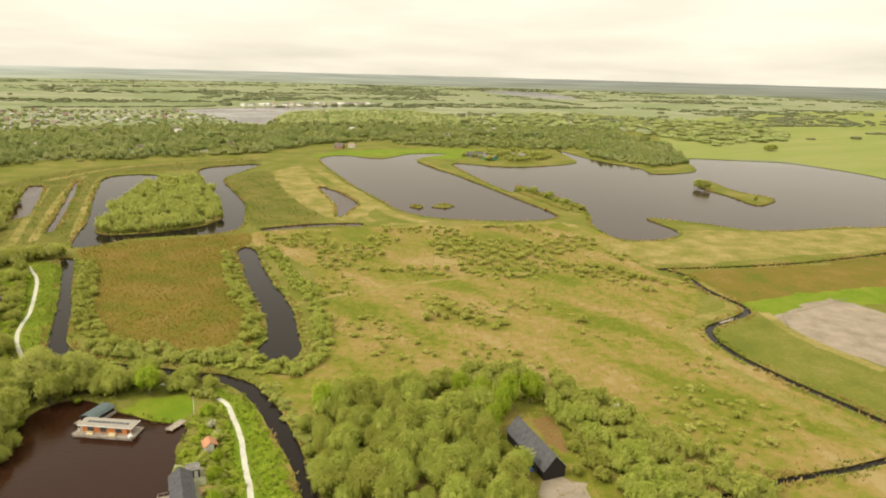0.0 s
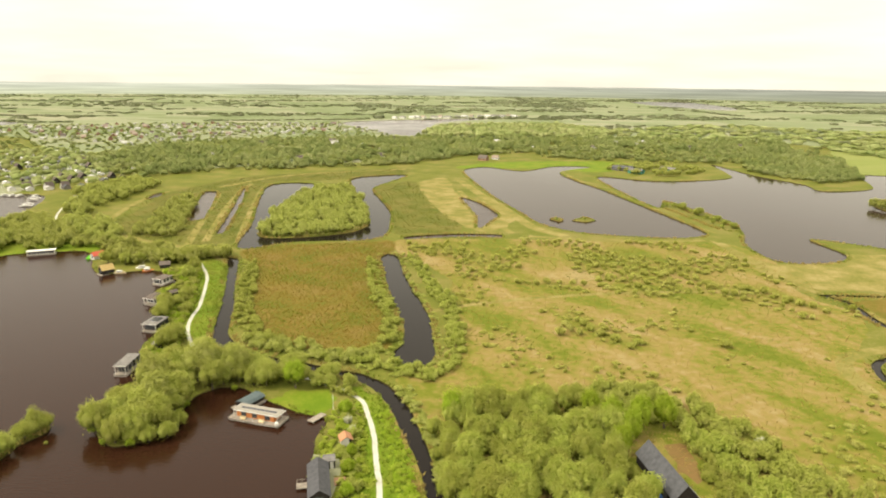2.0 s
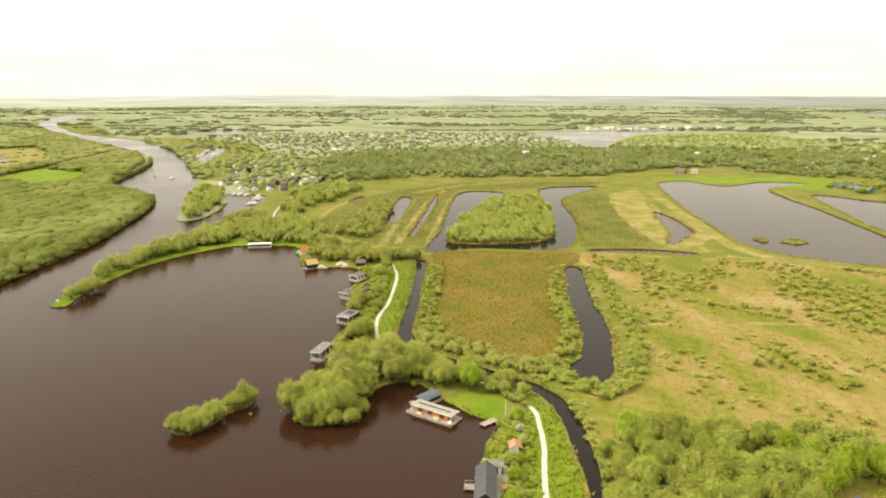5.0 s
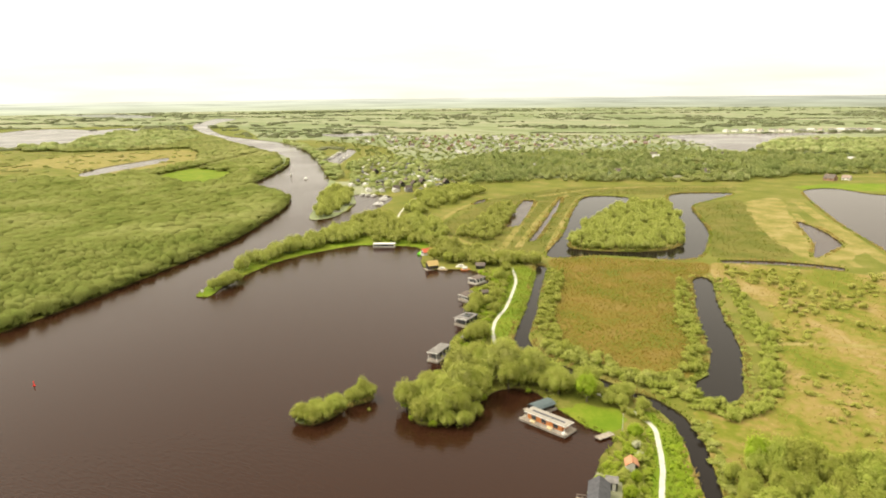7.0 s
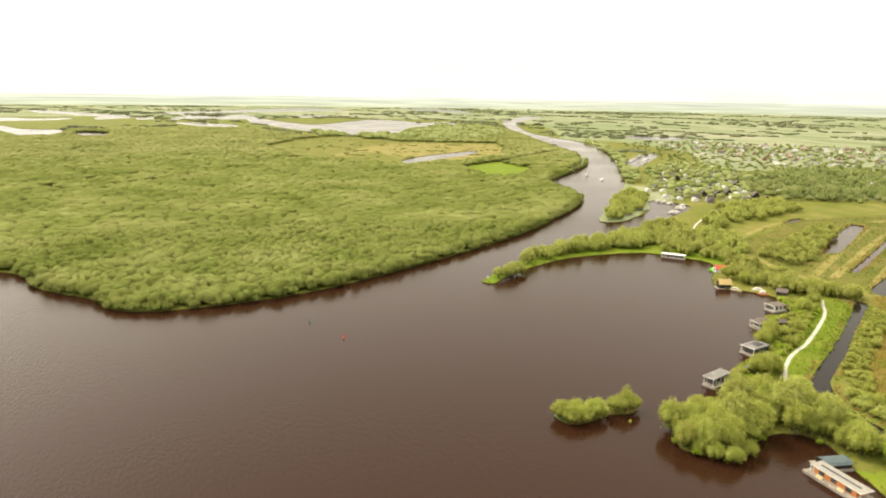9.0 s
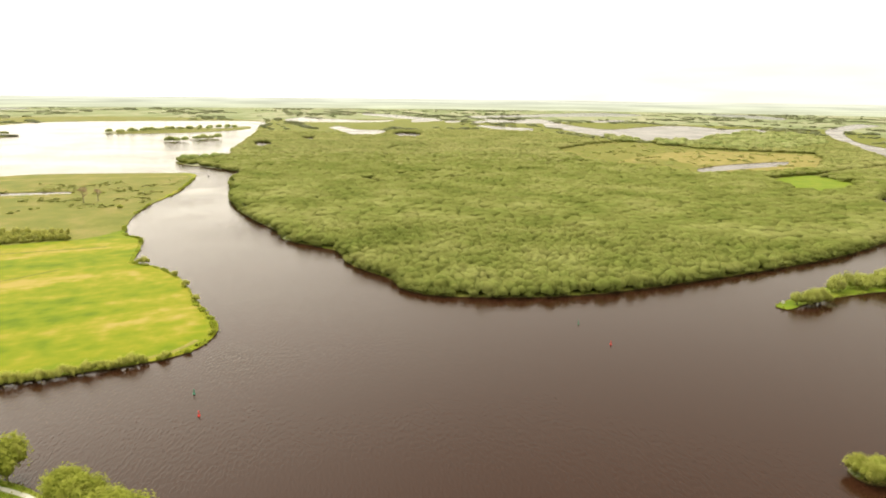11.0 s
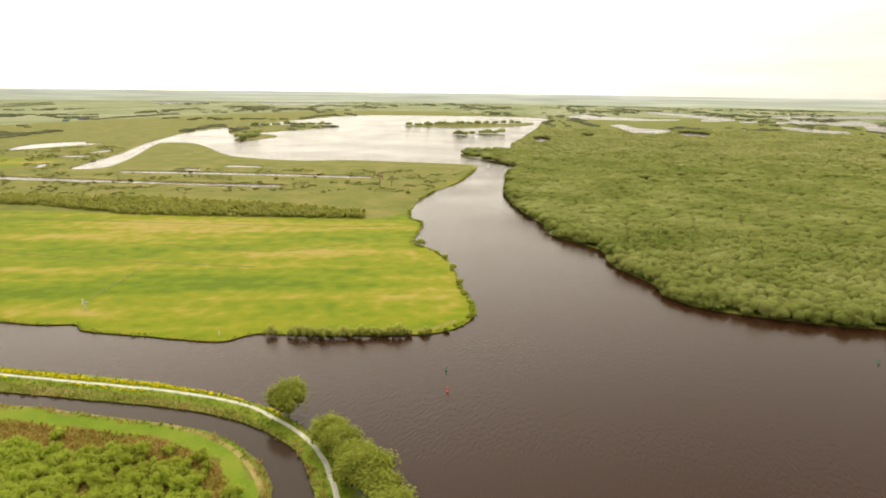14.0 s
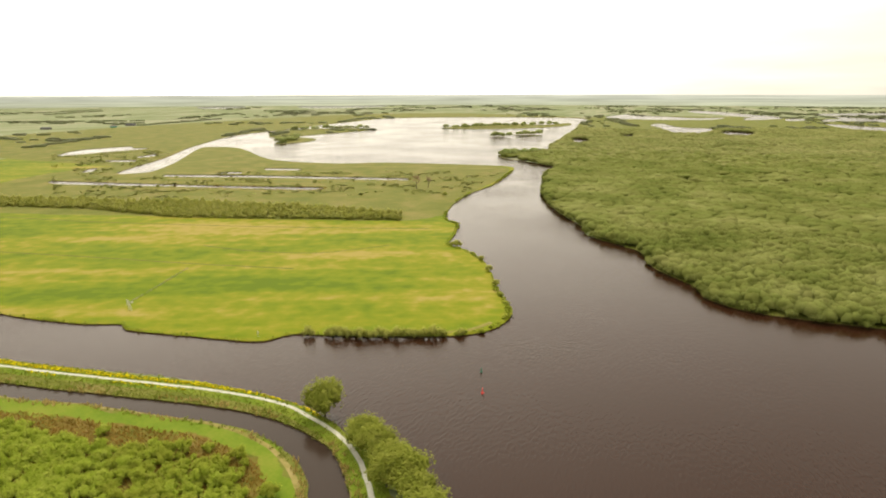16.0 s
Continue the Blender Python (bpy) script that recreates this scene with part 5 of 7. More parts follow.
joined("pasture_hedge", MID, plants(hedge[::2], (2.6, 5.0), (2.6, 6.6), 105, -0.2), LEAF_SCRUB, "long thicket of slim young trees across the pasture", "thicket", 106)
joined("pasture_hedge", MID, plants(hedge[1::2], (2.4, 5.4), (1.6, 5.4), 107, -0.2), LEAF_GREY, "darker saplings in a long thicket", "thicket", 108)

# trees between the far mere and the clearing
for i, area in enumerate(([(-1693, 705), (-1894, 841), (-2036, 972), (-1909, 1034), (-1710, 1014), (-1480, 887), (-1335, 741), (-1273, 619), (-1366, 571), (-1434, 498), (-1550, 530), (-1596, 627)], [(-1754, 463), (-1591, 500), (-1508, 481), (-1506, 419)])):
    joined("mere_wood", LOW, plants(scatter(area, 13, seed=171 + i, keep=0.8), (12, 20), (5, 11), 173 + i), LEAF_HAZED, "trees and houses' gardens by a far mere", "wood", 175 + i)

joined("reedland_scrub", SMALL, plants(scatter([(-708, -1041), (-825, -931), (-812, -868), (-531, -677), (-590, -660), (-713, -461), (-783, -282), (-663, -257), (-591, -264), (-399, -597)], 8.0, seed=181, keep=0.8, patch=0.52), (3, 8), (0.6, 2.4), 182, -0.2), LEAF_HAZED_MARSH, "low scrub and reed tussocks in wet pasture", "scrub", 183)

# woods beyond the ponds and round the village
# Darker and paler tree tones for variety, both with haze painted into the colour.
LEAF_HAZED_DARK = mat("dark_hazed_trees", (0.192, 0.237, 0.077), (0.256, 0.294, 0.105), (0.320, 0.346, 0.141), scale=0.02, rough=0.9, spec=0.02, islands=0.25, leafy=0.5)
LEAF_HAZED_PALE = mat("pale_hazed_trees", (0.23, 0.27, 0.075), (0.28, 0.31, 0.10), (0.34, 0.355, 0.14), scale=0.02, rough=0.9, spec=0.02, islands=0.25, leafy=0.5)


def mixed_wood(name, pts, width, height, seed, label, category="wood"):
    """A wood of three tones of foliage that gather in uneven stands of differing height."""
    tone = np.array([noise.noise(Vector((x * 0.017, y * 0.017, seed))) + 0.9 * noise.noise(Vector((x * 0.09, y * 0.09, seed + 5))) for x, y in pts])
    for k, (low, high, ma, tall) in enumerate(((-9, -0.16, LEAF_HAZED_DARK, 1.1), (-0.16, 0.2, LEAF_HAZED, 0.9), (0.2, 9, LEAF_HAZED_PALE, 0.8))):
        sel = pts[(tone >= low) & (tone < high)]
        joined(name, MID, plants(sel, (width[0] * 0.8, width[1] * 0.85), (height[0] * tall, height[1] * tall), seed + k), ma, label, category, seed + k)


BELT = [(-446, 601), (-434, 636), (-366, 695), (-211, 800), (-166, 908), (-60, 1006), (61, 1069), (182, 1071), (304, 1094), (335, 1279), (122, 1275), (-6, 1252), (-161, 1198), (-300, 1184), (-563, 1027), (-643, 903), (-629, 727), (-512, 630)]
mixed_wood("village_wood", scatter(BELT, 8.2, seed=111, keep=0.9, patch=0.34), (7, 12), (5, 12), 112, "belt of mature trees along the village edge")
mixed_wood("farm_wood", scatter([(-80, 935), (40, 911), (182, 923), (304, 1012), (345, 1115), (182, 1071), (61, 1069), (-60, 1006)], 8.5, seed=148, keep=0.8, patch=0.38), (6, 11), (4, 10), 149, "trees and gardens behind the lakes")
joined("polder_copses", LOW, plants(scatter([(-60, 1272), (335, 1279), (426, 1013), (610, 1169), (737, 1535), (307, 1786), (61, 1521)], 17, seed=151, keep=0.9, patch=0.5), (13, 20), (4.5, 8), 152), LEAF_HAZED, "open copses between polder fields", "wood", 153)
FARM_TREES = [(17, 786), (40, 855), (111, 897), (151, 821), (85, 771)]
grove(scatter(FARM_TREES, 13, seed=114, keep=0.75), h=9, w=10, seed=115, low=0.6, high=1.1)
mixed_wood("lakeside_wood", scatter([(188, 837), (202, 970), (237, 1055), (339, 1012), (303, 808), (247, 758)], 7.8, seed=116), (6, 10), (5, 10), 117, "small wood beside an open lake")
plant(willows("islet bushes", LEAF, 5.5, 6.5, (0, 2), "round bush on a lake islet", 0.03), [(252, 655), (258, 650), (270, 563), (277, 576), (106.4, 471.5), (100.4, 501.7), (92.4, 531.9), (88.4, 550.1), (96.4, 516.8), (84.4, 567.2), (3.1, 505.9), (-18.9, 500.7)], 119, 0.5, 1.0)
plant(willows("bushes by the dam", LEAF, 7.0, 9.0, (1, 3, 4), "spreading bush on an islet beside a dam", 0.0), [(70, 582), (76, 580), (81, 569), (86, 559), (91, 549), (96, 540), (101, 528), (104, 515), (108, 502)], 184, 0.6, 1.05)
plant(willows("islet bushes", LEAF_GREY, 11, 12, (2, 4), "round willow at the end of a lake islet", 0.0), [(243, 623), (247, 617)], 185, 0.85, 1.0)
plant(willows("lone trees", h=12, w=16, kinds=(3,), label="spreading clump of trees alone in a pasture"), [(477, 978), (487, 985)], 120, 0.9, 1.1)
joined("river_trees", LOW, plants(scatter([(-610, 541), (-823, 705), (-1087, 877), (-1231, 940), (-1225, 959), (-1082, 894), (-817, 723), (-604, 558)], 9, seed=154, keep=0.6), (8, 13), (4, 8), 155), LEAF_HAZED, "trees along the river bank", "trees", 156)
TOWN = [(-630, 630), (-648, 883), (-592, 1046), (-331, 1193), (-430, 1342), (-580, 1550), (-695, 1489), (-977, 1387), (-1171, 1200), (-1159, 981), (-884, 844), (-747, 727), (-690, 630)]
mixed_wood("village_trees", scatter(TOWN, 19, seed=121, keep=0.75), (7, 12), (2.4, 5.6), 122, "garden trees scattered through a village")
joined("village_trees", LOW, plants(scatter([(-301, 1204), (31, 1294), (61, 1438), (-76, 1661), (-312, 1532), (-332, 1408)], 13, seed=124, keep=0.85), (9, 14), (7, 11), 125), LEAF_HAZED, "light green garden trees round holiday houses", "wood", 126)
TWIGS = mat("reddish_bare_twigs", (0.26, 0.18, 0.12), (0.34, 0.25, 0.17), scale=0.5)


def bare_tree(label, x, y, h, seed):
    """A tree still without leaves: a forked trunk with limbs, branches and fine twigs."""
    rng = random.Random(seed)
    ob = thing("tree", label, "tree", "bare trees", (x, y, 0))
    trunk, twigs = bmesh.new(), bmesh.new()

    def grow(a, d, length, r, level):
        b = a + d * length
        limb(trunk if level < 2 else twigs, a, b, r, r * 0.6, 5 if level < 2 else 3)
        if level == 4:
            return
        for _ in range(4):
            turn = Vector((rng.gauss(0, 1), rng.gauss(0, 1), rng.gauss(0.25, 0.5))).normalized()
            grow(a.lerp(b, rng.uniform(0.7, 1.0)), (d * 0.8 + turn * 0.95).normalized(), length * rng.uniform(0.55, 0.75), r * 0.62, level + 1)

    grow(Vector((0, 0, -0.3)), Vector((0, 0, 1)), h * 0.34, h * 0.022, 0)
    part("trunk", trunk, BARK, ob)
    part("twigs", twigs, TWIGS, ob)


bare_tree("reddish bare tree still coming into leaf", -604, -314, 21, 3)
bare_tree("slighter bare tree with fine reddish twigs", -617, -307, 18, 8)
for x0, y0, n, dx, dy in ((-1658, -786, 26, -12, 9), (-1424, -1109, 16, -9, 9), (-1053, -855, 12, -9, -3), (-1382, -532, 5, -5, 6), (-1451, -497, 7, -6, 5), (-980, -360, 9, -8, 5)):
    pts = np.array([(x0 + dx * i + 5 * math.sin(i * 7.1), y0 + dy * i + 5 * math.cos(i * 3.3)) for i in range(n)])
    joined("mere_trees", LOW, plants(pts, (12, 18), (8, 13), 128 + n), LEAF_HAZED, "row of trees on a low island in a mere", "wood", 129 + n)


# ---- reeds and tufts ----
def tuft_arrays(seed, blades=7):
    rng = np.random.default_rng(seed)
    vs, fs = [], []
    for i in range(blades):
        a, r = rng.uniform(0, math.tau), rng.uniform(0.1, 0.5)
        p = np.array([math.cos(a) * r, math.sin(a) * r, 0])
        side = np.array([-math.sin(a), math.cos(a), 0]) * rng.uniform(0.10, 0.2)
        tip = p * rng.uniform(1.0, 1.9) + np.array([0, 0, rng.uniform(0.6, 1.0)])
        vs += [p - side, p + side, tip]
        fs.append([3 * i, 3 * i + 1, 3 * i + 2])
    return np.array(vs), np.array(fs)


TUFTS = [tuft_arrays(s) for s in range(5)]
REED_DRY = mat("dry_reed", (0.231, 0.194, 0.049), (0.298, 0.231, 0.073), (0.365, 0.279, 0.109), scale=0.08, islands=0.4, leafy=0.4)
REED_GREEN = mat("green_reed", (0.121, 0.162, 0.022), (0.176, 0.209, 0.034), (0.230, 0.230, 0.054), scale=0.08, islands=0.4, leafy=0.4)
REED_BROWN = mat("brown_reed", (0.150, 0.131, 0.020), (0.206, 0.144, 0.027), (0.269, 0.175, 0.050), scale=0.06, islands=0.4, leafy=0.4)
REED_RUST = mat("rusty_reed", (0.149, 0.115, 0.021), (0.218, 0.132, 0.028), (0.287, 0.178, 0.052), scale=0.06, islands=0.4, leafy=0.4)
FLOWER = mat("yellow_flowers", (0.17, 0.19, 0.008), (0.36, 0.31, 0.006), (0.50, 0.40, 0.008), scale=0.5, islands=0.4)


rng = np.random.default_rng(5)
edge = np.concatenate([fringe(w, 0.5, 2.6, rng) for w in WATERS[1:]] + [fringe(w, 0.5, 2.2, rng) for w in LANDS])
dry = np.array([noise.noise(Vector((q[0] * 0.04, q[1] * 0.04, 2.0))) > -0.05 for q in edge])
joined("reed_fringe", TUFTS, plants(edge[dry], (1.0, 2.4), (0.7, 1.7), 1), REED_DRY, "straw-coloured dead reeds along the ditches", "reeds", 2)
joined("reed_fringe", TUFTS, plants(edge[~dry], (0.9, 2.2), (0.5, 1.3), 3), REED_GREEN, "green sedge along the ponds", "reeds", 4)
shore_line = fringe(curve(PASTURE_SHORE, closed=False), 2.0, 2.4, rng, 900)
shore_line = shore_line[(shore_line[:, 0] < -214) & np.array([noise.noise(Vector((q[0] * 0.02, q[1] * 0.02, 5.0))) > -0.12 for q in shore_line])]
joined("shore_scrub", SMALL, plants(shore_line, (2.2, 4.6), (0.8, 2.4), 160, -0.4), LEAF_BUSH, "low bushes and reeds along the pasture shore", "scrub", 161)
lake_edge = fringe(WATERS[0], 0.9, 2.0, rng, 520)
joined("lake_sedge", TUFTS, plants(lake_edge, (1.0, 2.4), (0.5, 1.2), 5), REED_GREEN, "sedge at the lake's edge", "reeds", 6)
joined("reed_bed", TUFTS, plants(scatter([(-197, 353), (-178, 376), (-150, 388), (-134, 394), (-117, 401), (-111, 385), (-107.6, 345.7), (-86.7, 289), (-74.7, 260.1), (-69.7, 231.2), (-82.7, 217.1), (-107.5, 224.9), (-119.3, 223.8), (-138.2, 245.5), (-157.9, 295)], 1.8, seed=7), (0.8, 1.7), (0.3, 0.8), 8), REED_BROWN, "bed of brown reed stubble", "reeds", 9)
joined("reed_bed", TUFTS, plants(scatter([(-197, 353), (-178, 376), (-150, 388), (-134, 394), (-117, 401), (-111, 385), (-107.6, 345.7), (-86.7, 289), (-74.7, 260.1), (-69.7, 231.2), (-82.7, 217.1), (-107.5, 224.9), (-119.3, 223.8), (-138.2, 245.5), (-157.9, 295)], 2.4, seed=26, keep=0.7, patch=0.5), (0.7, 1.4), (0.3, 0.8), 27), REED_DRY, "pale dead stalks among brown reeds", "reeds", 28)
joined("reed_bed", TUFTS, plants(scatter([(-98, -294), (-110, -204), (-113, -192), (-117, -174), (-121, -154), (-124, -139), (-124, -124), (-122, -113), (-117, -103), (-108, -98), (-80, -84), (-60, -120), (-60, -300)], 1.3, seed=10), (0.9, 1.8), (0.5, 1.2), 11), REED_RUST, "bed of rusty brown reeds round willow scrub", "reeds", 12)
joined("reed_bed", TUFTS, plants(scatter([(-197, 353), (-178, 376), (-150, 388), (-134, 394), (-117, 401), (-111, 385), (-107.6, 345.7), (-86.7, 289), (-74.7, 260.1), (-69.7, 231.2), (-82.7, 217.1), (-107.5, 224.9), (-119.3, 223.8), (-138.2, 245.5), (-157.9, 295)], 2.6, seed=22, patch=0.45), (1.2, 2.4), (0.3, 0.8), 23), REED_GREEN, "green sedge among brown reeds", "reeds", 24)
VERGES = [[(-73.7, 195.3), (-65.8, 183.4), (-59.8, 171.4), (-55.8, 159.5), (-45.9, 131.6), (-33.9, 131.7), (-41.9, 159.6), (-51.8, 177.5), (-59.8, 190.4)], [(-213.2, 327.2), (-193.5, 297.6), (-178.7, 268), (-163.9, 238.3), (-147.1, 220.6), (-142.1, 228.6), (-156.9, 260.2), (-171.8, 289.9), (-184.6, 313.6), (-198.4, 333.3)], [(-153.8, -141.1), (-150.8, -105.8), (-128.6, -74.5), (-116.5, -64.4), (-112.4, -72.5), (-136.6, -96.7), (-141.7, -118.9), (-140.6, -149.1), (-124.4, -216.7), (-110.4, -302.7), (-126.5, -302.8), (-147.7, -181.5)]]
lanes = [ribbon(q, 2.4) for q in PATHS.values()]
for i, area in enumerate(VERGES):
    joined("verge_grass", TUFTS, plants(scatter(area, 1.15, seed=25 + i, keep=0.9, clear=lanes), (0.9, 2.0), (0.25, 0.8), 29 + i), REED_GREEN if i else mat("verge_herbs", (0.09, 0.14, 0.012), (0.12, 0.17, 0.018), (0.16, 0.195, 0.03), scale=0.1, islands=0.35, leafy=0.4), "tall grass and herbs on the verge", "grass", 33 + i)
SEDGES = [[(-306.8, 361.2), (-356.6, 466.2), (-367, 532), (-343, 648), (-214, 759), (-195, 714), (-240, 658), (-308, 609), (-237.9, 442.2), (-212.2, 369.9), (-231.9, 359.7)], [(-197, 597), (-179, 661), (-157, 631), (-121.7, 532.3), (-80.8, 458.6), (-84.8, 437.4), (-121.6, 421.7), (-141.5, 482.5)]]
for i, area in enumerate(SEDGES):
    joined("sedge_tussocks", TUFTS, plants(scatter(area, 3.6, seed=37 + i, keep=0.8), (1.6, 3.4), (0.25, 0.8), 39 + i), mat("dull_sedge", (0.10, 0.115, 0.020), (0.13, 0.132, 0.028), (0.165, 0.152, 0.046), scale=0.05, islands=0.35, leafy=0.4), "dull green tussocks of sedge between pools", "grass", 41 + i)
MEADOW = [(-29.9, 129.7), (-44.9, 224.5), (-47.9, 259.4), (-65.8, 329.3), (-104.6, 370.8), (-112.6, 406.8), (-49.9, 424.8), (85.3, 451.2), (115.4, 401.1), (127.3, 310.6), (108.2, 262.4), (112.1, 225.2), (132.1, 185.1), (100, 130)]
tus = scatter(MEADOW, 2.3, seed=13, keep=0.9)
dry = np.array([noise.noise(Vector((q[0] * 0.03, q[1] * 0.03, 7.0))) > -0.28 for q in tus])
joined("meadow_tussocks", TUFTS, plants(tus[dry], (0.9, 2.0), (0.2, 0.6), 14), REED_DRY, "dry tussocks in rough meadow", "grass", 15)
joined("meadow_tussocks", TUFTS, plants(tus[~dry], (0.9, 2.0), (0.2, 0.6), 16), REED_GREEN, "green tussocks in rough meadow", "grass", 17)
bank = np.concatenate([scatter(ribbon([(x - 2.9, y + 0.4) for x, y in PATHS["path_bank"][4:]], 2.6), 0.8, seed=18, keep=0.9, patch=0.22), scatter(ribbon([(x + 2.2, y - 0.4) for x, y in PATHS["path_bank"][5:]], 1.6), 1.2, seed=19, patch=0.55)])
joined("bank_flowers", TINY, plants(bank, (0.5, 1.2), (0.3, 0.8), 20, -0.1), FLOWER, "yellow flowers along the cycle path", "flowers", 21)

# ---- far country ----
# Hedge and copse greens carry painted haze: lightened and greyed for distance.
HAZE_FIELDS = mat("hazed_field_hedges", (0.27, 0.30, 0.17), (0.32, 0.345, 0.205), (0.38, 0.39, 0.25), scale=0.004, islands=0.2, leafy=0.75)


def horizon_ring():
    """A glowing backdrop ring past the last fields: painted haze, paler toward its top."""
    ma = bpy.data.materials.new("hazy_distance")
    ma.use_nodes = True
    add, link = links_of(ma.node_tree)
    ma.node_tree.nodes.remove(ma.node_tree.nodes["Principled BSDF"])
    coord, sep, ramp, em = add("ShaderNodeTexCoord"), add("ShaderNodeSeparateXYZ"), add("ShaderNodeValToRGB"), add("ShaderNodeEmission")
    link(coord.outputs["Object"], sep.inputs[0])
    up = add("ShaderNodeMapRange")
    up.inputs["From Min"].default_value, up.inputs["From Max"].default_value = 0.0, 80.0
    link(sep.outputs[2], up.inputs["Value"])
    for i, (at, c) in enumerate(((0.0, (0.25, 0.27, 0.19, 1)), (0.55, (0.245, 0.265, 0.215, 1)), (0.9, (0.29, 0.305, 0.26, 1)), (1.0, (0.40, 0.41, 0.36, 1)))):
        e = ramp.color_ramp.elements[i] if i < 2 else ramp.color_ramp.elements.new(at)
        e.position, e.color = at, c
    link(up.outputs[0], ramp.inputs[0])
    # Haze glow painted stronger toward the west, the sunward side.
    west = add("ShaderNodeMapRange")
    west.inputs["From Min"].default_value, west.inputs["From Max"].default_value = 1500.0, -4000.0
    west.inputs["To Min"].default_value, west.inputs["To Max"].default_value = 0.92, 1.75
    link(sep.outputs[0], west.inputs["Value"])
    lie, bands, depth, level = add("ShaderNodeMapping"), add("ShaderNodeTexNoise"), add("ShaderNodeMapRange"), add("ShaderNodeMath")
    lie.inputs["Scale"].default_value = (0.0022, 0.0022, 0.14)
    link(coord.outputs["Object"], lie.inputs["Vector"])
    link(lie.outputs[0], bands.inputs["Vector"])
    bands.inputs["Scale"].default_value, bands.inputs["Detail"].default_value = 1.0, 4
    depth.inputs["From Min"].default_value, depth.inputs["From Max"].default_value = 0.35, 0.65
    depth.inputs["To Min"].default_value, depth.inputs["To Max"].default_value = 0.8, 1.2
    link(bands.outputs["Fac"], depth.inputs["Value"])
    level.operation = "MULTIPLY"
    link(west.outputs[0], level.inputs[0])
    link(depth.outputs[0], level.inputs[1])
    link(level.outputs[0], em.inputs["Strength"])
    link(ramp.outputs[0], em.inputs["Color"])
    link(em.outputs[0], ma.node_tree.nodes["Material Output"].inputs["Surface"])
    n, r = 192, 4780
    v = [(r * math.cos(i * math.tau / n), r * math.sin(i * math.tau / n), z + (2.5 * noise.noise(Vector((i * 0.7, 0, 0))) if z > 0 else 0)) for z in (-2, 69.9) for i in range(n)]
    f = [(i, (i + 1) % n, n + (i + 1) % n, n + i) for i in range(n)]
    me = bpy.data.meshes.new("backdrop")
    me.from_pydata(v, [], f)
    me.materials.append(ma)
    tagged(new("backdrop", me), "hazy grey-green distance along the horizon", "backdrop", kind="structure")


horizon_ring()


def far_copses():
    """Loose patches of low wood over the far polders."""
    rng = np.random.default_rng(78)
    n = 26000
    r, a = 1350 + 3300 * rng.random(n) ** 0.9, rng.uniform(-0.1, math.tau * 0.54, n)
    pts = np.stack([r * np.cos(a), r * np.sin(a)], 1)
    keep = np.array([noise.noise(Vector((x * 0.0016 + y * 0.0006, y * 0.0042 - x * 0.0015, 4.0))) + 0.45 * noise.noise(Vector((x * 0.011, y * 0.011, 8.0))) > 0.24 for x, y in pts])
    pts = pts[keep]
    pts = low_before_lakes(pts[~(in_water(pts) | inside(pts, WOOD_AREA) | inside(pts, TOWN) | inside(pts, PASTURE))])
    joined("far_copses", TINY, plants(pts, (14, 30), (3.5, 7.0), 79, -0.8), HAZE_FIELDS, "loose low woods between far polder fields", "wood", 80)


def hedge_rows():
    """Far field hedges and copses out to the horizon: low uneven belts of treetops."""
    rng = np.random.default_rng(77)
    vs, fs, base = [], [], 0
    rows = []
    for _ in range(430):
        r = 1150 + 3500 * rng.random() ** 0.8
        a = rng.uniform(0, math.tau)
        cx, cy = r * math.cos(a), r * math.sin(a)
        n = int(rng.integers(6, 26))
        step = 9 + r / 260
        ang = radians(25) + (math.pi / 2 if rng.random() < 0.25 else 0) + rng.normal() * 0.12
        if r < 2000 and cx < -500 and -700 < cy < 700:
            continue
        loose = 0.3 if rng.random() < 0.45 else 2.2
        rows += [(cx + math.cos(ang) * step * i + rng.normal() * step * loose, cy + math.sin(ang) * step * i + rng.normal() * step * loose, step) for i in range(n)]
    rows = np.array(rows)
    keep = ~(in_water(rows[:, :2]) | inside(rows[:, :2], WOOD_AREA) | inside(rows[:, :2], TOWN) | inside(rows[:, :2], PASTURE))
    for x, y, step in rows[keep]:
        v, f = TINY[rng.integers(5)]
        s = rng.uniform(0.8, 1.3)
        vs.append(v * np.array([step * 1.6 * s, step * 1.6 * s, 4.0 * s]) + np.array([x, y, -0.8]))
        fs.append(f + base)
        base += len(v)
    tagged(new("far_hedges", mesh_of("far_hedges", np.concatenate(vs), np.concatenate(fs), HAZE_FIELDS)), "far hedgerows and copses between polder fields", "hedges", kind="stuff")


PASTURE = [(-151, -650), (-160.8, -201.7), (-303.8, -61), (-820, -236), (-1021, -921), (-610, -1020)]
far_copses()
hedge_rows()

# ---- building materials ----
TIMBER_DARK = mat("black_stained_boards", (0.018, 0.016, 0.015), (0.035, 0.031, 0.028), scale=2.0, rough=0.7, bump=0.05)
SLATE = mat("dark_grey_roof_sheet", (0.055, 0.056, 0.06), (0.085, 0.086, 0.09), scale=0.8, rough=0.6, bump=0.03)
GREY_ROOF = mat("weathered_grey_roofing", (0.10, 0.095, 0.088), (0.145, 0.137, 0.125), (0.185, 0.175, 0.16), scale=0.5, rough=0.8, bump=0.04)
TEAL_ROOF = mat("blue_grey_roof_felt", (0.06, 0.08, 0.082), (0.09, 0.112, 0.114), scale=0.7, rough=0.6)
TILE_MUTED = mat("muted_brown_red_tiles", (0.20, 0.155, 0.128), (0.25, 0.195, 0.16), scale=0.8, rough=0.8, bump=0.05, objects=0.4)
TILE_RED = mat("orange_red_roof_tiles", (0.24, 0.11, 0.065), (0.32, 0.16, 0.095), scale=0.8, rough=0.8, bump=0.05, objects=0.4)
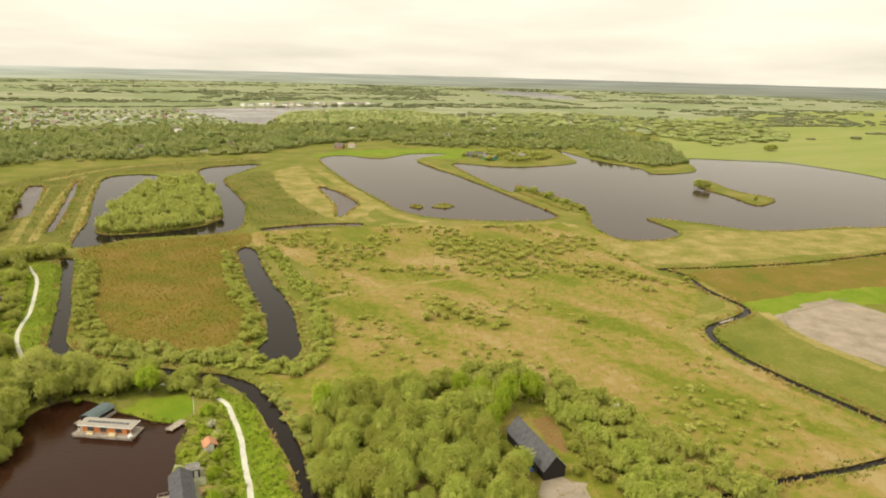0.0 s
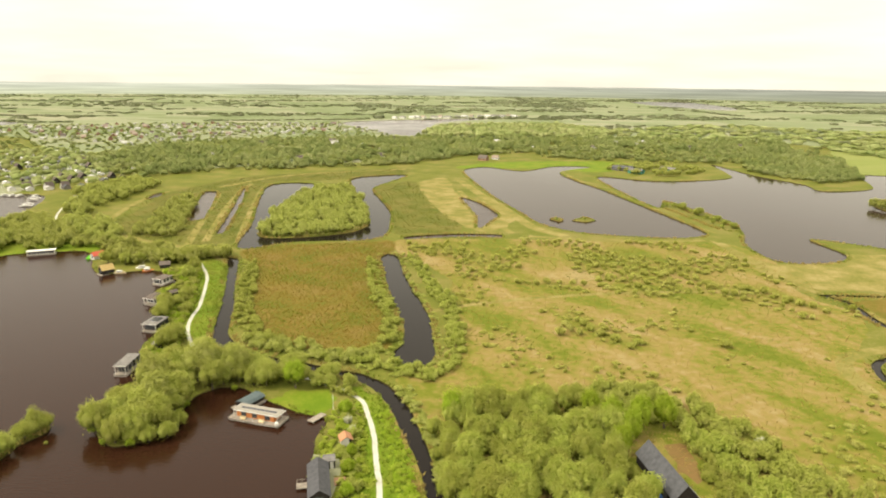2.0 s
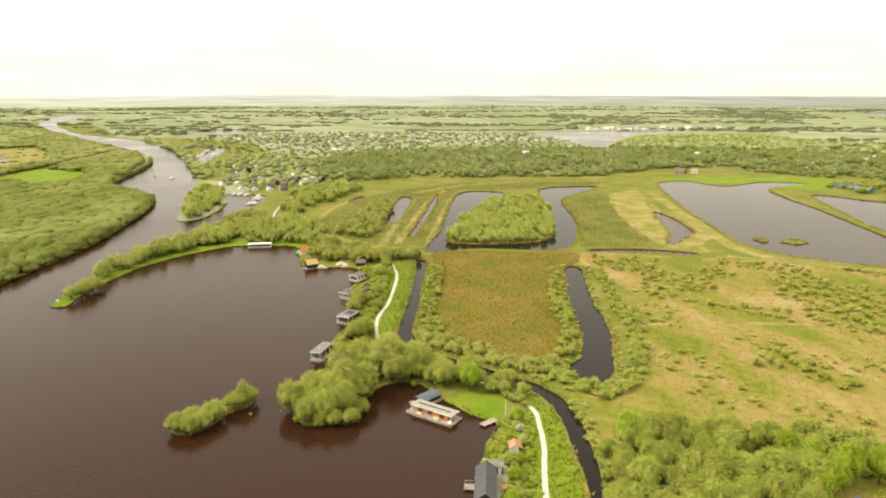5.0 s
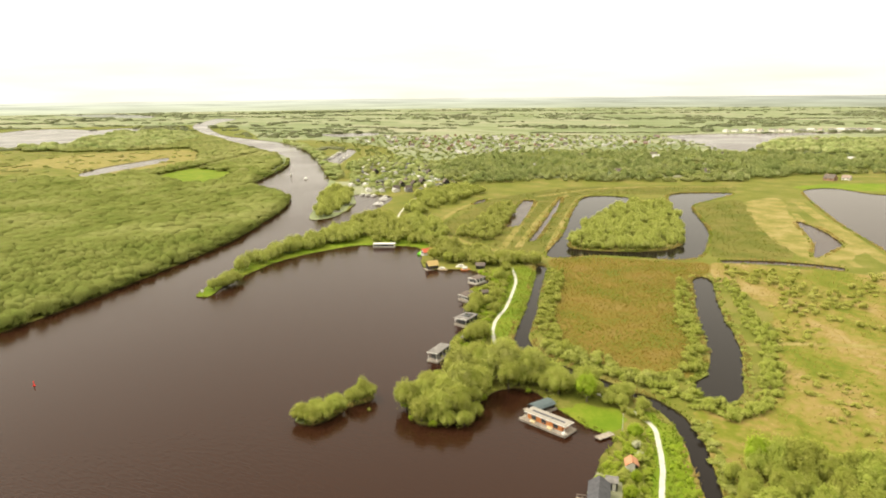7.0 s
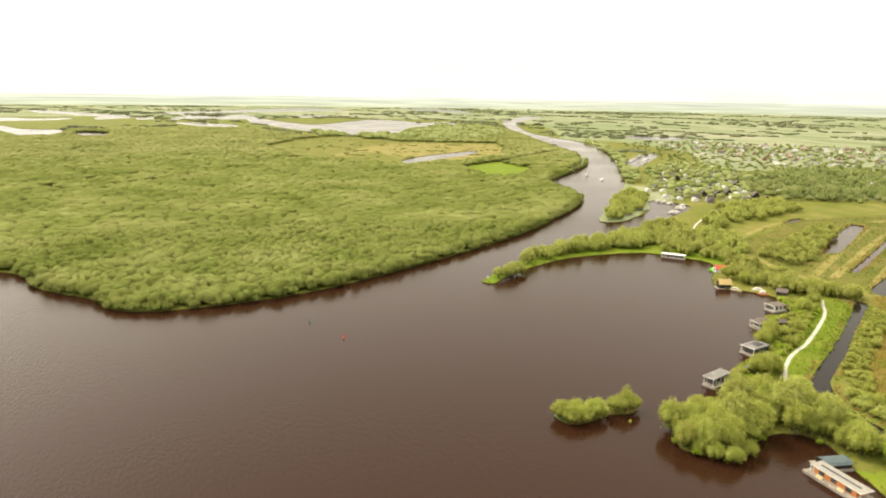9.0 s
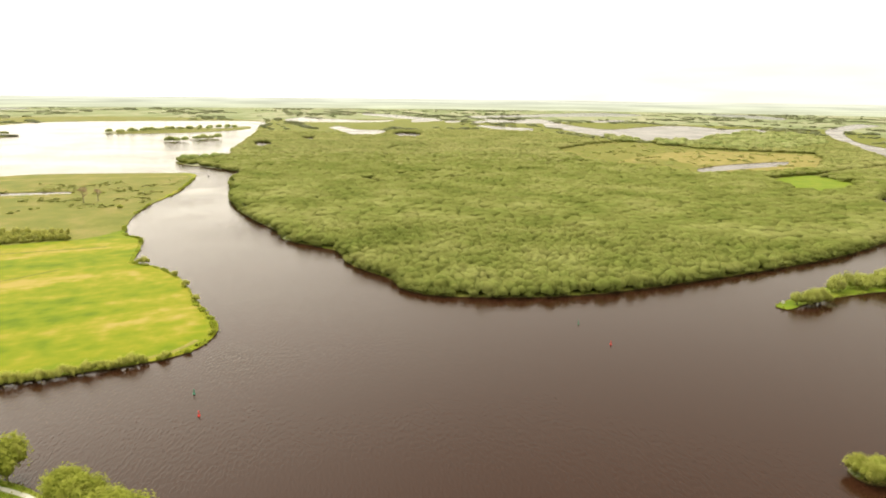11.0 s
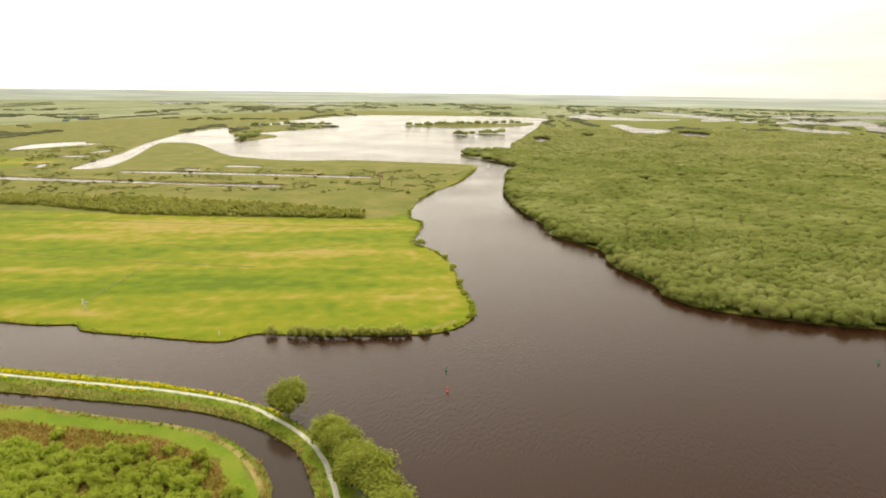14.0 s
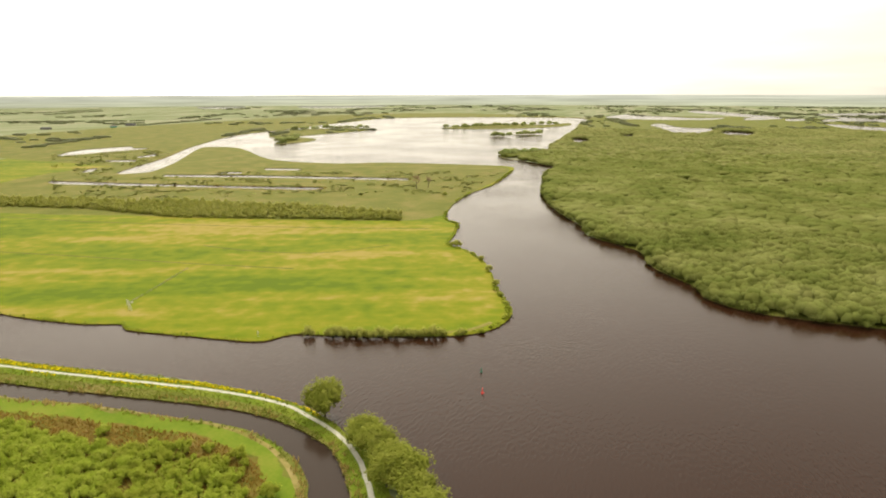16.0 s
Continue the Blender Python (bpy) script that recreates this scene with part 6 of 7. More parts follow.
TILE_DARK = mat("brown_roof_tiles", (0.075, 0.06, 0.052), (0.12, 0.10, 0.085), scale=0.8, rough=0.8, bump=0.05, objects=0.4)
THATCH = mat("golden_thatch", (0.28, 0.205, 0.085), (0.40, 0.30, 0.13), scale=1.5, rough=0.95, bump=0.15)
PALE_ROOF = mat("pale_grey_roof_sheets", (0.30, 0.29, 0.27), (0.42, 0.41, 0.38), scale=0.6, rough=0.7, objects=0.3)
WHITE = mat("white_painted_boards", (0.46, 0.45, 0.41), (0.58, 0.57, 0.53), scale=0.8, rough=0.6, objects=0.1)
BRICK = mat("brown_brick_wall", (0.20, 0.12, 0.08), (0.29, 0.18, 0.12), scale=1.2, rough=0.9, bump=0.05, objects=0.3)
CEDAR = mat("orange_cedar_cladding", (0.36, 0.13, 0.045), (0.48, 0.19, 0.07), scale=1.4, rough=0.7, bump=0.04)
DECK = mat("weathered_deck_planks", (0.16, 0.14, 0.11), (0.22, 0.19, 0.155), (0.28, 0.25, 0.205), scale=0.9, rough=0.85, bump=0.05)
CONCRETE = mat("pale_concrete_hull", (0.24, 0.225, 0.20), (0.32, 0.30, 0.27), scale=0.7, rough=0.85)
GLASS = mat("dark_window_glass", (0.03, 0.035, 0.04), (0.05, 0.055, 0.06), scale=0.5, rough=0.08, spec=0.8)
SOLAR = mat("solar_panels", (0.03, 0.032, 0.042), (0.05, 0.052, 0.062), scale=0.8, rough=0.25, spec=0.6)
RED_PAINT = mat("red_buoy_paint", (0.50, 0.03, 0.025), (0.62, 0.05, 0.04), scale=2.0, rough=0.5)
GREEN_PAINT = mat("green_buoy_paint", (0.02, 0.14, 0.09), (0.03, 0.2, 0.13), scale=2.0, rough=0.5)
LIME = mat("lime_green_tarpaulin", (0.16, 0.62, 0.05), (0.22, 0.70, 0.08), scale=1.0, rough=0.6)
BLUE = mat("blue_tarpaulin", (0.03, 0.09, 0.34), (0.05, 0.13, 0.42), scale=1.0, rough=0.6)
CREAM = mat("cream_wicker", (0.42, 0.34, 0.20), (0.50, 0.42, 0.27), scale=3.0, rough=0.8)
STEEL = mat("galvanised_steel", (0.40, 0.41, 0.41), (0.52, 0.53, 0.53), scale=2.0, rough=0.45, metal=0.8)


def box(bm, x0, x1, y0, y1, z0, z1):
    v = [bm.verts.new((x, y, z)) for z in (z0, z1) for x, y in ((x0, y0), (x1, y0), (x1, y1), (x0, y1))]
    for f in ((3, 2, 1, 0), (4, 5, 6, 7), (0, 1, 5, 4), (1, 2, 6, 5), (2, 3, 7, 6), (3, 0, 4, 7)):
        bm.faces.new([v[i] for i in f])


def boxes(*specs, bevel=0.0):
    bm = bmesh.new()
    for s in specs:
        box(bm, *s)
    if bevel:
        bmesh.ops.bevel(bm, geom=list(bm.edges), offset=bevel, segments=1, affect="EDGES")
    return bm


def prism(profile, y0, y1):
    """A solid with that outline in x and z, drawn out along y."""
    bm = bmesh.new()
    a = [bm.verts.new((x, y0, z)) for x, z in profile]
    b = [bm.verts.new((x, y1, z)) for x, z in profile]
    n = len(profile)
    bm.faces.new(a)
    bm.faces.new(b[::-1])
    for i in range(n):
        bm.faces.new((a[i], b[i], b[(i + 1) % n], a[(i + 1) % n]))
    bmesh.ops.recalc_face_normals(bm, faces=bm.faces)
    return bm


def gable_roof(half, eave, ridge, y0, y1, over=0.4, thick=0.16):
    """Two roof slopes with real thickness over a house that runs along y."""
    k = (ridge - eave) / half
    return prism([(-half - over, eave - k * over), (0, ridge), (half + over, eave - k * over), (half + over, eave - k * over + thick), (0, ridge + thick * 1.3), (-half - over, eave - k * over + thick)], y0 - over, y1 + over)


def house(label, half, length, eave, ridge, wall_ma, roof_ma, windows=0, group="", chimney=False, category="house", name="house", door=False):
    """A gabled house along y, with walls, roof and openings."""
    ob = thing(name, label, category, group)
    part("wall", prism([(-half, -0.3), (half, -0.3), (half, eave), (0, ridge), (-half, eave)], -length / 2, length / 2), wall_ma, ob)
    roof = part("roof", gable_roof(half, eave, ridge, -length / 2, length / 2), roof_ma, ob)
    if chimney:
        part("chimney", boxes((-0.35, 0.35, length * 0.2, length * 0.2 + 0.7, ridge - 0.8, ridge + 0.9)), BRICK, roof)
    for i in range(windows):
        y = -length / 2 + length * (i + 0.5) / windows
        for s in (-1, 1):
            pane = part("window", boxes((min(s * half, s * (half + 0.05)), max(s * half, s * (half + 0.05)), y - 0.6, y + 0.6, eave * 0.35, eave * 0.85)), GLASS, ob)
    if windows:
        part("window", boxes((-half * 0.4, half * 0.4, -length / 2 - 0.05, -length / 2, eave * 0.35, eave * 0.95)), GLASS, ob)
    if door:
        part("door", boxes((half * 0.5, half * 0.5 + 0.9, -length / 2 - 0.05, -length / 2, 0, 2.05)), TIMBER_DARK, ob)
    return ob


def set_at(ob, x, y, turn, s=1.0, z=0.0):
    ob.matrix_basis = pose(x, y, z, 0, 0, turn) @ Matrix.Diagonal((s, s, s, 1))
    return ob


def copies(protos, places, seed=1, low=0.9, high=1.15):
    rng = random.Random(seed)
    used = set()
    for x, y, turn in places:
        k = rng.randrange(len(protos))
        s = rng.uniform(low, high)
        m = pose(x, y, 0, 0, 0, turn) @ Matrix.Diagonal((s, s, s, 1))
        if k in used:
            copy_thing(protos[k], m)
        else:
            used.add(k)
            protos[k].matrix_basis = m
    for k, ob in enumerate(protos):
        if k not in used:
            for o in (*ob.children_recursive, ob):
                bpy.data.objects.remove(o)


# ---- the black barn ----
barn = house("long black-boarded barn with a dark metal roof", 3.1, 21.0, 3.0, 6.4, TIMBER_DARK, SLATE, name="barn", category="barn")
set_at(barn, 27.4, 159.7, 21)
part("ridge_cap", prism([(-0.25, 6.52), (0, 6.66), (0.25, 6.52), (0.25, 6.6), (0, 6.74), (-0.25, 6.6)], -10.8, 10.8), SLATE, barn)
part("door", boxes((-3.16, -3.1, -7.0, -5.2, 0.0, 2.3)), SLATE, barn)
part("gutter", boxes((3.42, 3.56, -10.8, 10.8, 2.6, 2.72)), STEEL, barn)
for i in range(14):
    part("board", boxes((-2.9 + i * 0.44, -2.86 + i * 0.44, -10.54, -10.5, 0, 3.0)), TIMBER_DARK, barn)
tarp = thing("tarpaulin", "blue tarpaulin bundled beside the barn wall", "tarpaulin", at=(25.6, 153.3, 0), turn=21)
part("sheet", boxes((-0.5, 0.5, -0.9, 0.9, 0, 0.9), bevel=0.25), BLUE, tarp)
tarp2 = thing("tarpaulin", "blue tarpaulin lying under the copse trees", "tarpaulin", at=(16.5, 170.9, 0), turn=40)
part("sheet", boxes((-0.8, 0.8, -0.9, 0.9, 0, 0.7), bevel=0.25), BLUE, tarp2)

# ---- the cedar houseboat ----
BOAT_ROOF = mat("pale_warm_roof_felt", (0.20, 0.185, 0.155), (0.245, 0.228, 0.195), scale=0.7, rough=0.8, bump=0.03)
boat = thing("houseboat", "long flat-roofed houseboat with orange cedar walls", "houseboat", "houseboats", (-91, 167.8, -0.45), -5)
part("hull", boxes((-9.2, 9.2, -3.6, 3.2, -0.4, 0.55), bevel=0.06), CONCRETE, boat)
deck = part("deck", boxes((-9.4, 9.4, -3.75, 3.3, 0.55, 0.68)), DECK, boat)
for i in range(18):
    part("plank", boxes((-9.3 + i * 1.04, -8.36 + i * 1.04, -3.7, -1.6, 0.684, 0.72)), DECK, deck)
part("cabin_wall", boxes((-7.2, 6.6, -1.5, 2.7, 0.68, 2.8)), CEDAR, boat)
roof = part("roof", boxes((-8.4, 8.4, -2.0, 3.0, 2.8, 2.98)), BOAT_ROOF, boat)
part("fascia", boxes((-8.46, 8.46, -2.06, -2.0, 2.76, 3.02), (-8.46, -8.4, -2.0, 3.0, 2.76, 3.02), (8.4, 8.46, -2.0, 3.0, 2.76, 3.02)), WHITE, roof, "white roof edge")
for i in range(9):
    part("solar_panel", boxes((-6.5 + i * 1.45, -5.2 + i * 1.45, 0.1, 1.0, 2.99, 3.1)), SOLAR, roof)
for x in (-5.6, -1.6, 3.2):
    part("window", boxes((x, x + 1.9, -1.56, -1.5, 1.0, 2.6)), GLASS, boat)
for x in (-8.9, -4.5, 0.0, 4.5, 8.9):
    part("rail_post", boxes((x - 0.04, x + 0.04, -3.66, -3.58, 0.68, 1.6)), STEEL, boat)
for sx in (-8.2, 8.0):
    part("post", boxes((sx - 0.06, sx + 0.06, -1.95, -1.85, 0.68, 2.8)), WHITE, boat)
for x, y in ((-95, 165.1), (-88.6, 164.6)):
    bench = thing("bench", "cream wicker garden bench on the houseboat deck", "bench", "deck benches", (x, y, 0.25), -3.5)
    part("seat", boxes((-0.9, 0.9, -0.35, 0.35, 0.3, 0.45)), CREAM, bench)
    part("backrest", boxes((-0.9, 0.9, 0.28, 0.4, 0.45, 0.95)), CREAM, bench)
    part("base", boxes((-0.85, 0.85, -0.3, 0.3, 0.0, 0.3)), CREAM, bench)
tank = thing("water_butt", "white round water butt on the deck corner", "water butt", at=(-83.1, 163.7, 0.24), turn=0)
bm = bmesh.new()
bmesh.ops.create_uvsphere(bm, u_segments=12, v_segments=8, radius=0.7, matrix=Matrix.Translation((0, 0, 0.66)))
part("tank", bm, WHITE, tank)

boat.scale = (0.93, 0.93, 0.93)

shed = thing("boathouse", "low boathouse with a curved blue-grey roof", "boathouse", at=(-98.1, 175.5, -0.45), turn=-17)
part("hull", boxes((-2.9, 2.9, -4.6, 4.4, -0.3, 0.5)), CONCRETE, shed)
part("deck", boxes((-3.0, 3.0, -5.4, 4.5, 0.5, 0.62)), DECK, shed)
part("wall", boxes((-2.3, 2.3, -3.6, 4.2, 0.62, 1.9)), TIMBER_DARK, shed)
part("roof", prism([(-2.6, 1.8), (-1.8, 2.35), (-0.6, 2.65), (0.6, 2.65), (1.8, 2.35), (2.6, 1.8), (2.6, 1.95), (1.8, 2.5), (0.6, 2.8), (-0.6, 2.8), (-1.8, 2.5), (-2.6, 1.95)][::-1], -3.9, 4.4), TEAL_ROOF, shed)
part("window", boxes((-2.36, -2.3, -2, 2, 1.0, 1.7)), GLASS, shed)

jet = thing("jetty", "short plank jetty at the end of the lawn", "jetty", "jetties", (-73.6, 171.6, 0), -22)
part("deck", boxes((-1.2, 1.2, -3.0, 3.0, 0.1, 0.22)), DECK, jet)
for x, y in ((-1.0, -2.6), (1.0, -2.6), (-1.0, 0), (1.0, 0)):
    part("post", boxes((x - 0.09, x + 0.09, y - 0.09, y + 0.09, -1.2, 0.1)), DECK, jet)
mast = thing("pole", "tall white flagpole on the lawn", "flagpole", at=(-70.7, 177.8, 0))
bm = bmesh.new()
limb(bm, (0, 0, 0), (0, 0, 5.6), 0.11, 0.06, 8)
part("shaft", bm, WHITE, mast)
bm = bmesh.new()
bmesh.ops.create_uvsphere(bm, u_segments=8, v_segments=6, radius=0.12, matrix=Matrix.Translation((0, 0, 5.65)))
part("finial", bm, WHITE, mast)

# ---- the lake house ----
lake_house = house("long lake house with a grey gabled roof", 2.45, 14.6, 2.9, 4.6, TIMBER_DARK, GREY_ROOF, windows=3, name="lake_house")
lake_house.matrix_basis = pose(-58.7, 137.1, 0, 0, 0, 24)
SLATE_LIGHT = mat("grey_slate_roof", (0.05, 0.05, 0.053), (0.078, 0.078, 0.082), scale=0.9, rough=0.7, bump=0.05)
for o in lake_house.children:
    if o.name.startswith("roof"):
        o.data.materials[0] = SLATE_LIGHT
annex = thing("garden_shed", "flat-roofed grey shed beside the lake house", "shed", "sheds", (-60.2, 147.9, 0), 24)
part("wall", boxes((-1.5, 1.5, -1.6, 1.6, 0, 2.2)), TIMBER_DARK, annex)
part("roof", boxes((-1.7, 1.7, -1.8, 1.8, 2.2, 2.36)), GREY_ROOF, annex)
part("door", boxes((0.2, 1.1, -1.65, -1.6, 0, 2.0)), WHITE, annex)
land = thing("landing", "weathered landing stage with a curved rail", "landing", "jetties", (-63, 137.7, 0), 24)
part("deck", boxes((-1.9, 1.0, -1.3, 1.3, 0.0, 0.14)), DECK, land)
for x, y in ((-1.7, -1.2), (-1.7, 1.2), (-0.4, 1.2)):
    part("rail_post", boxes((x - 0.05, x + 0.05, y - 0.05, y + 0.05, 0.14, 1.1)), DECK, land)
part("rail", boxes((-1.75, -1.65, -1.2, 1.2, 1.05, 1.15), (-1.7, 0.6, 1.15, 1.25, 1.05, 1.15)), DECK, land)
terr = thing("terrace", "brown timber terrace with white garden seats", "terrace", at=(-54.8, 141.4, 0), turn=24)
part("deck", boxes((-1.4, 1.6, -1.5, 2.0, 0, 0.12)), mat("brown_terrace_boards", (0.25, 0.14, 0.08), (0.33, 0.20, 0.12), scale=1.2), terr)
shed2 = house("small shed with an orange tiled roof", 1.5, 3.2, 1.9, 2.9, WHITE, TILE_RED, name="garden_shed", category="shed", group="sheds", door=True)
set_at(shed2, -59.9, 159.7, 30)


# ---- houseboats along the shore ----
def moored(label, x, y, turn, l, w, h, wall_ma, roof_ma, panes=3, solar=False, porch=1.6):
    """A flat-roofed floating cabin with its long side along its own y and a porch at its lake end."""
    ob = thing("houseboat", label, "houseboat", "houseboats", (x, y, -0.45), turn)
    part("hull", boxes((-w / 2 - 0.5, w / 2 + 0.5, -l / 2 - porch, l / 2, -0.3, 0.5), bevel=0.05), CONCRETE, ob)
    part("deck", boxes((-w / 2 - 0.6, w / 2 + 0.6, -l / 2 - porch - 0.1, l / 2, 0.5, 0.62)), DECK, ob)
    part("wall", boxes((-w / 2, w / 2, -l / 2, l / 2 - 0.2, 0.62, h)), wall_ma, ob)
    roof = part("roof", boxes((-w / 2 - 0.5, w / 2 + 0.5, -l / 2 - porch, l / 2, h, h + 0.22)), roof_ma, ob)
    part("fascia", boxes((-w / 2 - 0.56, w / 2 + 0.56, -l / 2 - porch - 0.06, -l / 2 - porch, h - 0.06, h + 0.26)), WHITE, roof)
    for sx in (-1, 1):
        part("post", boxes((sx * w / 2 - 0.07, sx * w / 2 + 0.07, -l / 2 - porch + 0.2, -l / 2 - porch + 0.34, 0.62, h)), WHITE, ob)
    for i in range(panes):
        a = -w / 2 + 0.3 + i * (w - 0.6) / panes
        part("window", boxes((a, a + (w - 0.6) / panes - 0.2, -l / 2 - 0.05, -l / 2, 0.9, h - 0.3)), GLASS, ob)
    for i in range(3):
        a = -l / 2 + 0.6 + i * l / 3
        for s in (-1, 1):
            part("window", boxes((min(s * w / 2, s * (w / 2 + 0.05)), max(s * w / 2, s * (w / 2 + 0.05)), a, a + l / 5, 1.3, h - 0.4)), GLASS, ob)
    if solar:
        for i in range(4):
            part("solar_panel", boxes((-1.9 + i * 0.98, -1.0 + i * 0.98, -l / 4, l / 4, h + 0.23, h + 0.34)), SOLAR, roof)
    return ob


moored("floating pavilion with a pale flat roof and glass front", -153.2, 190.8, 12, 9.0, 3.6, 3.7, GREY_ROOF, GREY_ROOF, porch=2.4)
moored("dark floating cabin with solar panels on its roof", -168.7, 229.1, 5, 8.5, 5.6, 3.4, TIMBER_DARK, GREY_ROOF, solar=True, porch=1.8)
hip = moored("white floating house with a dark hipped roof", -188.6, 258.3, -10, 6.5, 6.0, 3.0, WHITE, TILE_DARK, porch=2.2)
bm = bmesh.new()
bmesh.ops.create_cone(bm, cap_ends=True, segments=8, radius1=4.4, radius2=1.0, depth=1.5, matrix=Matrix.Translation((0, -0.6, 4.0)))
part("hipped_roof", bm, TILE_DARK, hip)
moored("white cabin boat with a dark roof", -204, 285.4, -5, 7.5, 5.2, 3.2, WHITE, TILE_DARK, porch=1.0)
moored("long white houseboat with a row of windows", -306.7, 318.3, 37, 3.6, 14.0, 2.5, WHITE, WHITE, panes=9, porch=0.7)
thatched = house("small lake cabin with a golden thatched roof", 2.3, 6.2, 2.4, 4.6, TIMBER_DARK, THATCH, windows=1, name="lake_cabin", category="cabin")
set_at(thatched, -243.1, 293, -28)
part("deck", boxes((-3.0, 3.0, -4.6, 3.2, -0.35, -0.05)), DECK, thatched)
red_cabin = house("red-roofed boathouse with white sides", 2.2, 6.5, 2.3, 4.0, WHITE, mat("red_roof_sheets", (0.32, 0.07, 0.045), (0.42, 0.10, 0.06), scale=1.0, rough=0.6), windows=1, name="boathouse", category="boathouse")
set_at(red_cabin, -268, 317.5, -25)
green = thing("boat_cover", "lime green tarpaulin over a small boat", "boat cover", at=(-273.6, 317, -0.35), turn=20)
part("cover", prism([(-1.1, 0), (1.1, 0), (0.9, 1.0), (0, 1.7), (-0.9, 1.0)][::-1], -1.8, 1.8), LIME, green)
shed3 = house("small dark garden house with white doors", 1.6, 3.4, 2.1, 3.0, TIMBER_DARK, TILE_DARK, windows=1, name="garden_house", category="garden house", group="sheds")
set_at(shed3, -186.4, 267, -30)
shed4 = house("dark shed by the mooring bay", 2.0, 5.0, 2.1, 3.4, TIMBER_DARK, TILE_DARK, windows=1, name="garden_house", category="shed", group="sheds")
set_at(shed4, -220.1, 310.3, -60)
shed5 = thing("garden_shed", "flat grey roof of a shed among shrubs", "shed", "sheds", (-154.6, 209.1, 0), 20)
part("wall", boxes((-1.4, 1.4, -1.8, 1.8, 0, 2.1)), TIMBER_DARK, shed5)
part("roof", boxes((-1.6, 1.6, -2.0, 2.0, 2.1, 2.25)), GREY_ROOF, shed5)


# ---- boats ----
def hull_bm(l, w, h):
    """An open hull with a pointed bow along +y."""
    bm = bmesh.new()
    rings = []
    for s in (-0.5, -0.3, 0.0, 0.28, 0.42, 0.5):
        k = 1.0 if s < 0.1 else max(0.03, 1 - ((s - 0.1) / 0.4) ** 2)
        rings.append([bm.verts.new((sx * w / 2 * k * f, s * l, z)) for sx, f, z in ((-1, 1, h * (1 + 0.25 * max(s, 0))), (-1, 0.75, 0.0), (1, 0.75, 0.0), (1, 1, h * (1 + 0.25 * max(s, 0))))])
    for a, b in zip(rings, rings[1:]):
        for i in range(4):
            bm.faces.new((a[i], a[(i + 1) % 4], b[(i + 1) % 4], b[i]))
    bm.faces.new(rings[0])
    bm.faces.new(rings[-1][::-1])
    bmesh.ops.recalc_face_normals(bm, faces=bm.faces)
    return bm


def cruiser(label, l, w, hull_ma, group="moored boats", mast_h=0.0, sail=False, name="boat"):
    ob = thing(name, label, "boat", group)
    part("hull", hull_bm(l, w, 0.9), hull_ma, ob)
    part("cabin", boxes((-w * 0.34, w * 0.34, -l * 0.32, l * 0.16, 0.85, 1.9), bevel=0.12), WHITE, ob)
    part("window", boxes((-w * 0.35, w * 0.35, -l * 0.24, l * 0.08, 1.35, 1.65)), GLASS, ob)
    if mast_h:
        bm = bmesh.new()
        limb(bm, (0, l * 0.05, 0.9), (0, l * 0.05, mast_h), 0.09, 0.05, 6)
        part("mast", bm, WHITE, ob)
    if sail:
        bm = bmesh.new()
        for x in (-0.03, 0.03):
            q = [bm.verts.new(v) for v in ((x, l * 0.04, 2.0), (x, -l * 0.42, 2.0), (x, l * 0.03, mast_h * 0.97))]
            bm.faces.new(q)
        part("sail", bm, WHITE, ob)
    return ob


for label, x, y, turn, l, w, ma, mh, sl in (
        ("white motor cruiser heading up the river", -652, 537, 40, 13, 4.2, WHITE, 0, False), ("small sailing boat with a white sail", -698, 550, 40, 9, 3.0, WHITE, 11, True),
        ("small dark open boat on the river", -614, 552, 20, 6, 2.4, TIMBER_DARK, 0, False), ("white cabin boat moored by a wooded point", -438.4, 391.7, -35, 14, 4.0, WHITE, 0, False),
        ("grey cabin boat moored by a wooded point", -457, 427, -25, 12, 4.0, GREY_ROOF, 0, False), ("white launch moored in the bay", -231, 306.3, -60, 7, 2.6, WHITE, 4, False),
        ("wooden launch moored in the bay", -225.1, 302.4, -50, 6, 2.3, CEDAR, 0, False), ("small dark boat out on the narrows", -819, -269, -70, 6, 2.4, TIMBER_DARK, 5, False), ("pale dinghy beside the thatched cabin", -236.4, 294.9, -70, 6, 2.2, CREAM, 0, False)):
    ob = cruiser(label, l, w, ma, "boats on the water", mh, sl)
    ob.matrix_basis = pose(x, y, -0.6, 0, 0, turn)


# ---- buoys, signs and small things ----
def buoy(label, x, y, ma, cone):
    ob = thing("buoy", label, "buoy", "channel buoys", (x, y, -0.5))
    ob.scale = (0.75, 0.75, 0.75)
    bm = bmesh.new()
    limb(bm, (0, 0, -0.4), (0, 0, 0.5), 0.62, 0.55, 14)
    part("float", bm, ma, ob)
    bm = bmesh.new()
    limb(bm, (0, 0, 0.5), (0, 0, 1.9), 0.28, 0.14, 10)
    part("tower", bm, ma, ob)
    bm = bmesh.new()
    if cone:
        limb(bm, (0, 0, 1.9), (0, 0, 2.5), 0.3, 0.02, 10)
    else:
        limb(bm, (0, 0, 1.9), (0, 0, 2.4), 0.26, 0.26, 10)
    part("topmark", bm, ma, ob)


buoy("red channel buoy with a can topmark", -188, -70, RED_PAINT, False)
buoy("green channel buoy with a cone topmark", -204, -77, GREEN_PAINT, True)
buoy("green channel buoy with a cone topmark", -277.5, 71.5, GREEN_PAINT, True)
buoy("red channel buoy with a can topmark", -252, 79.5, RED_PAINT, False)


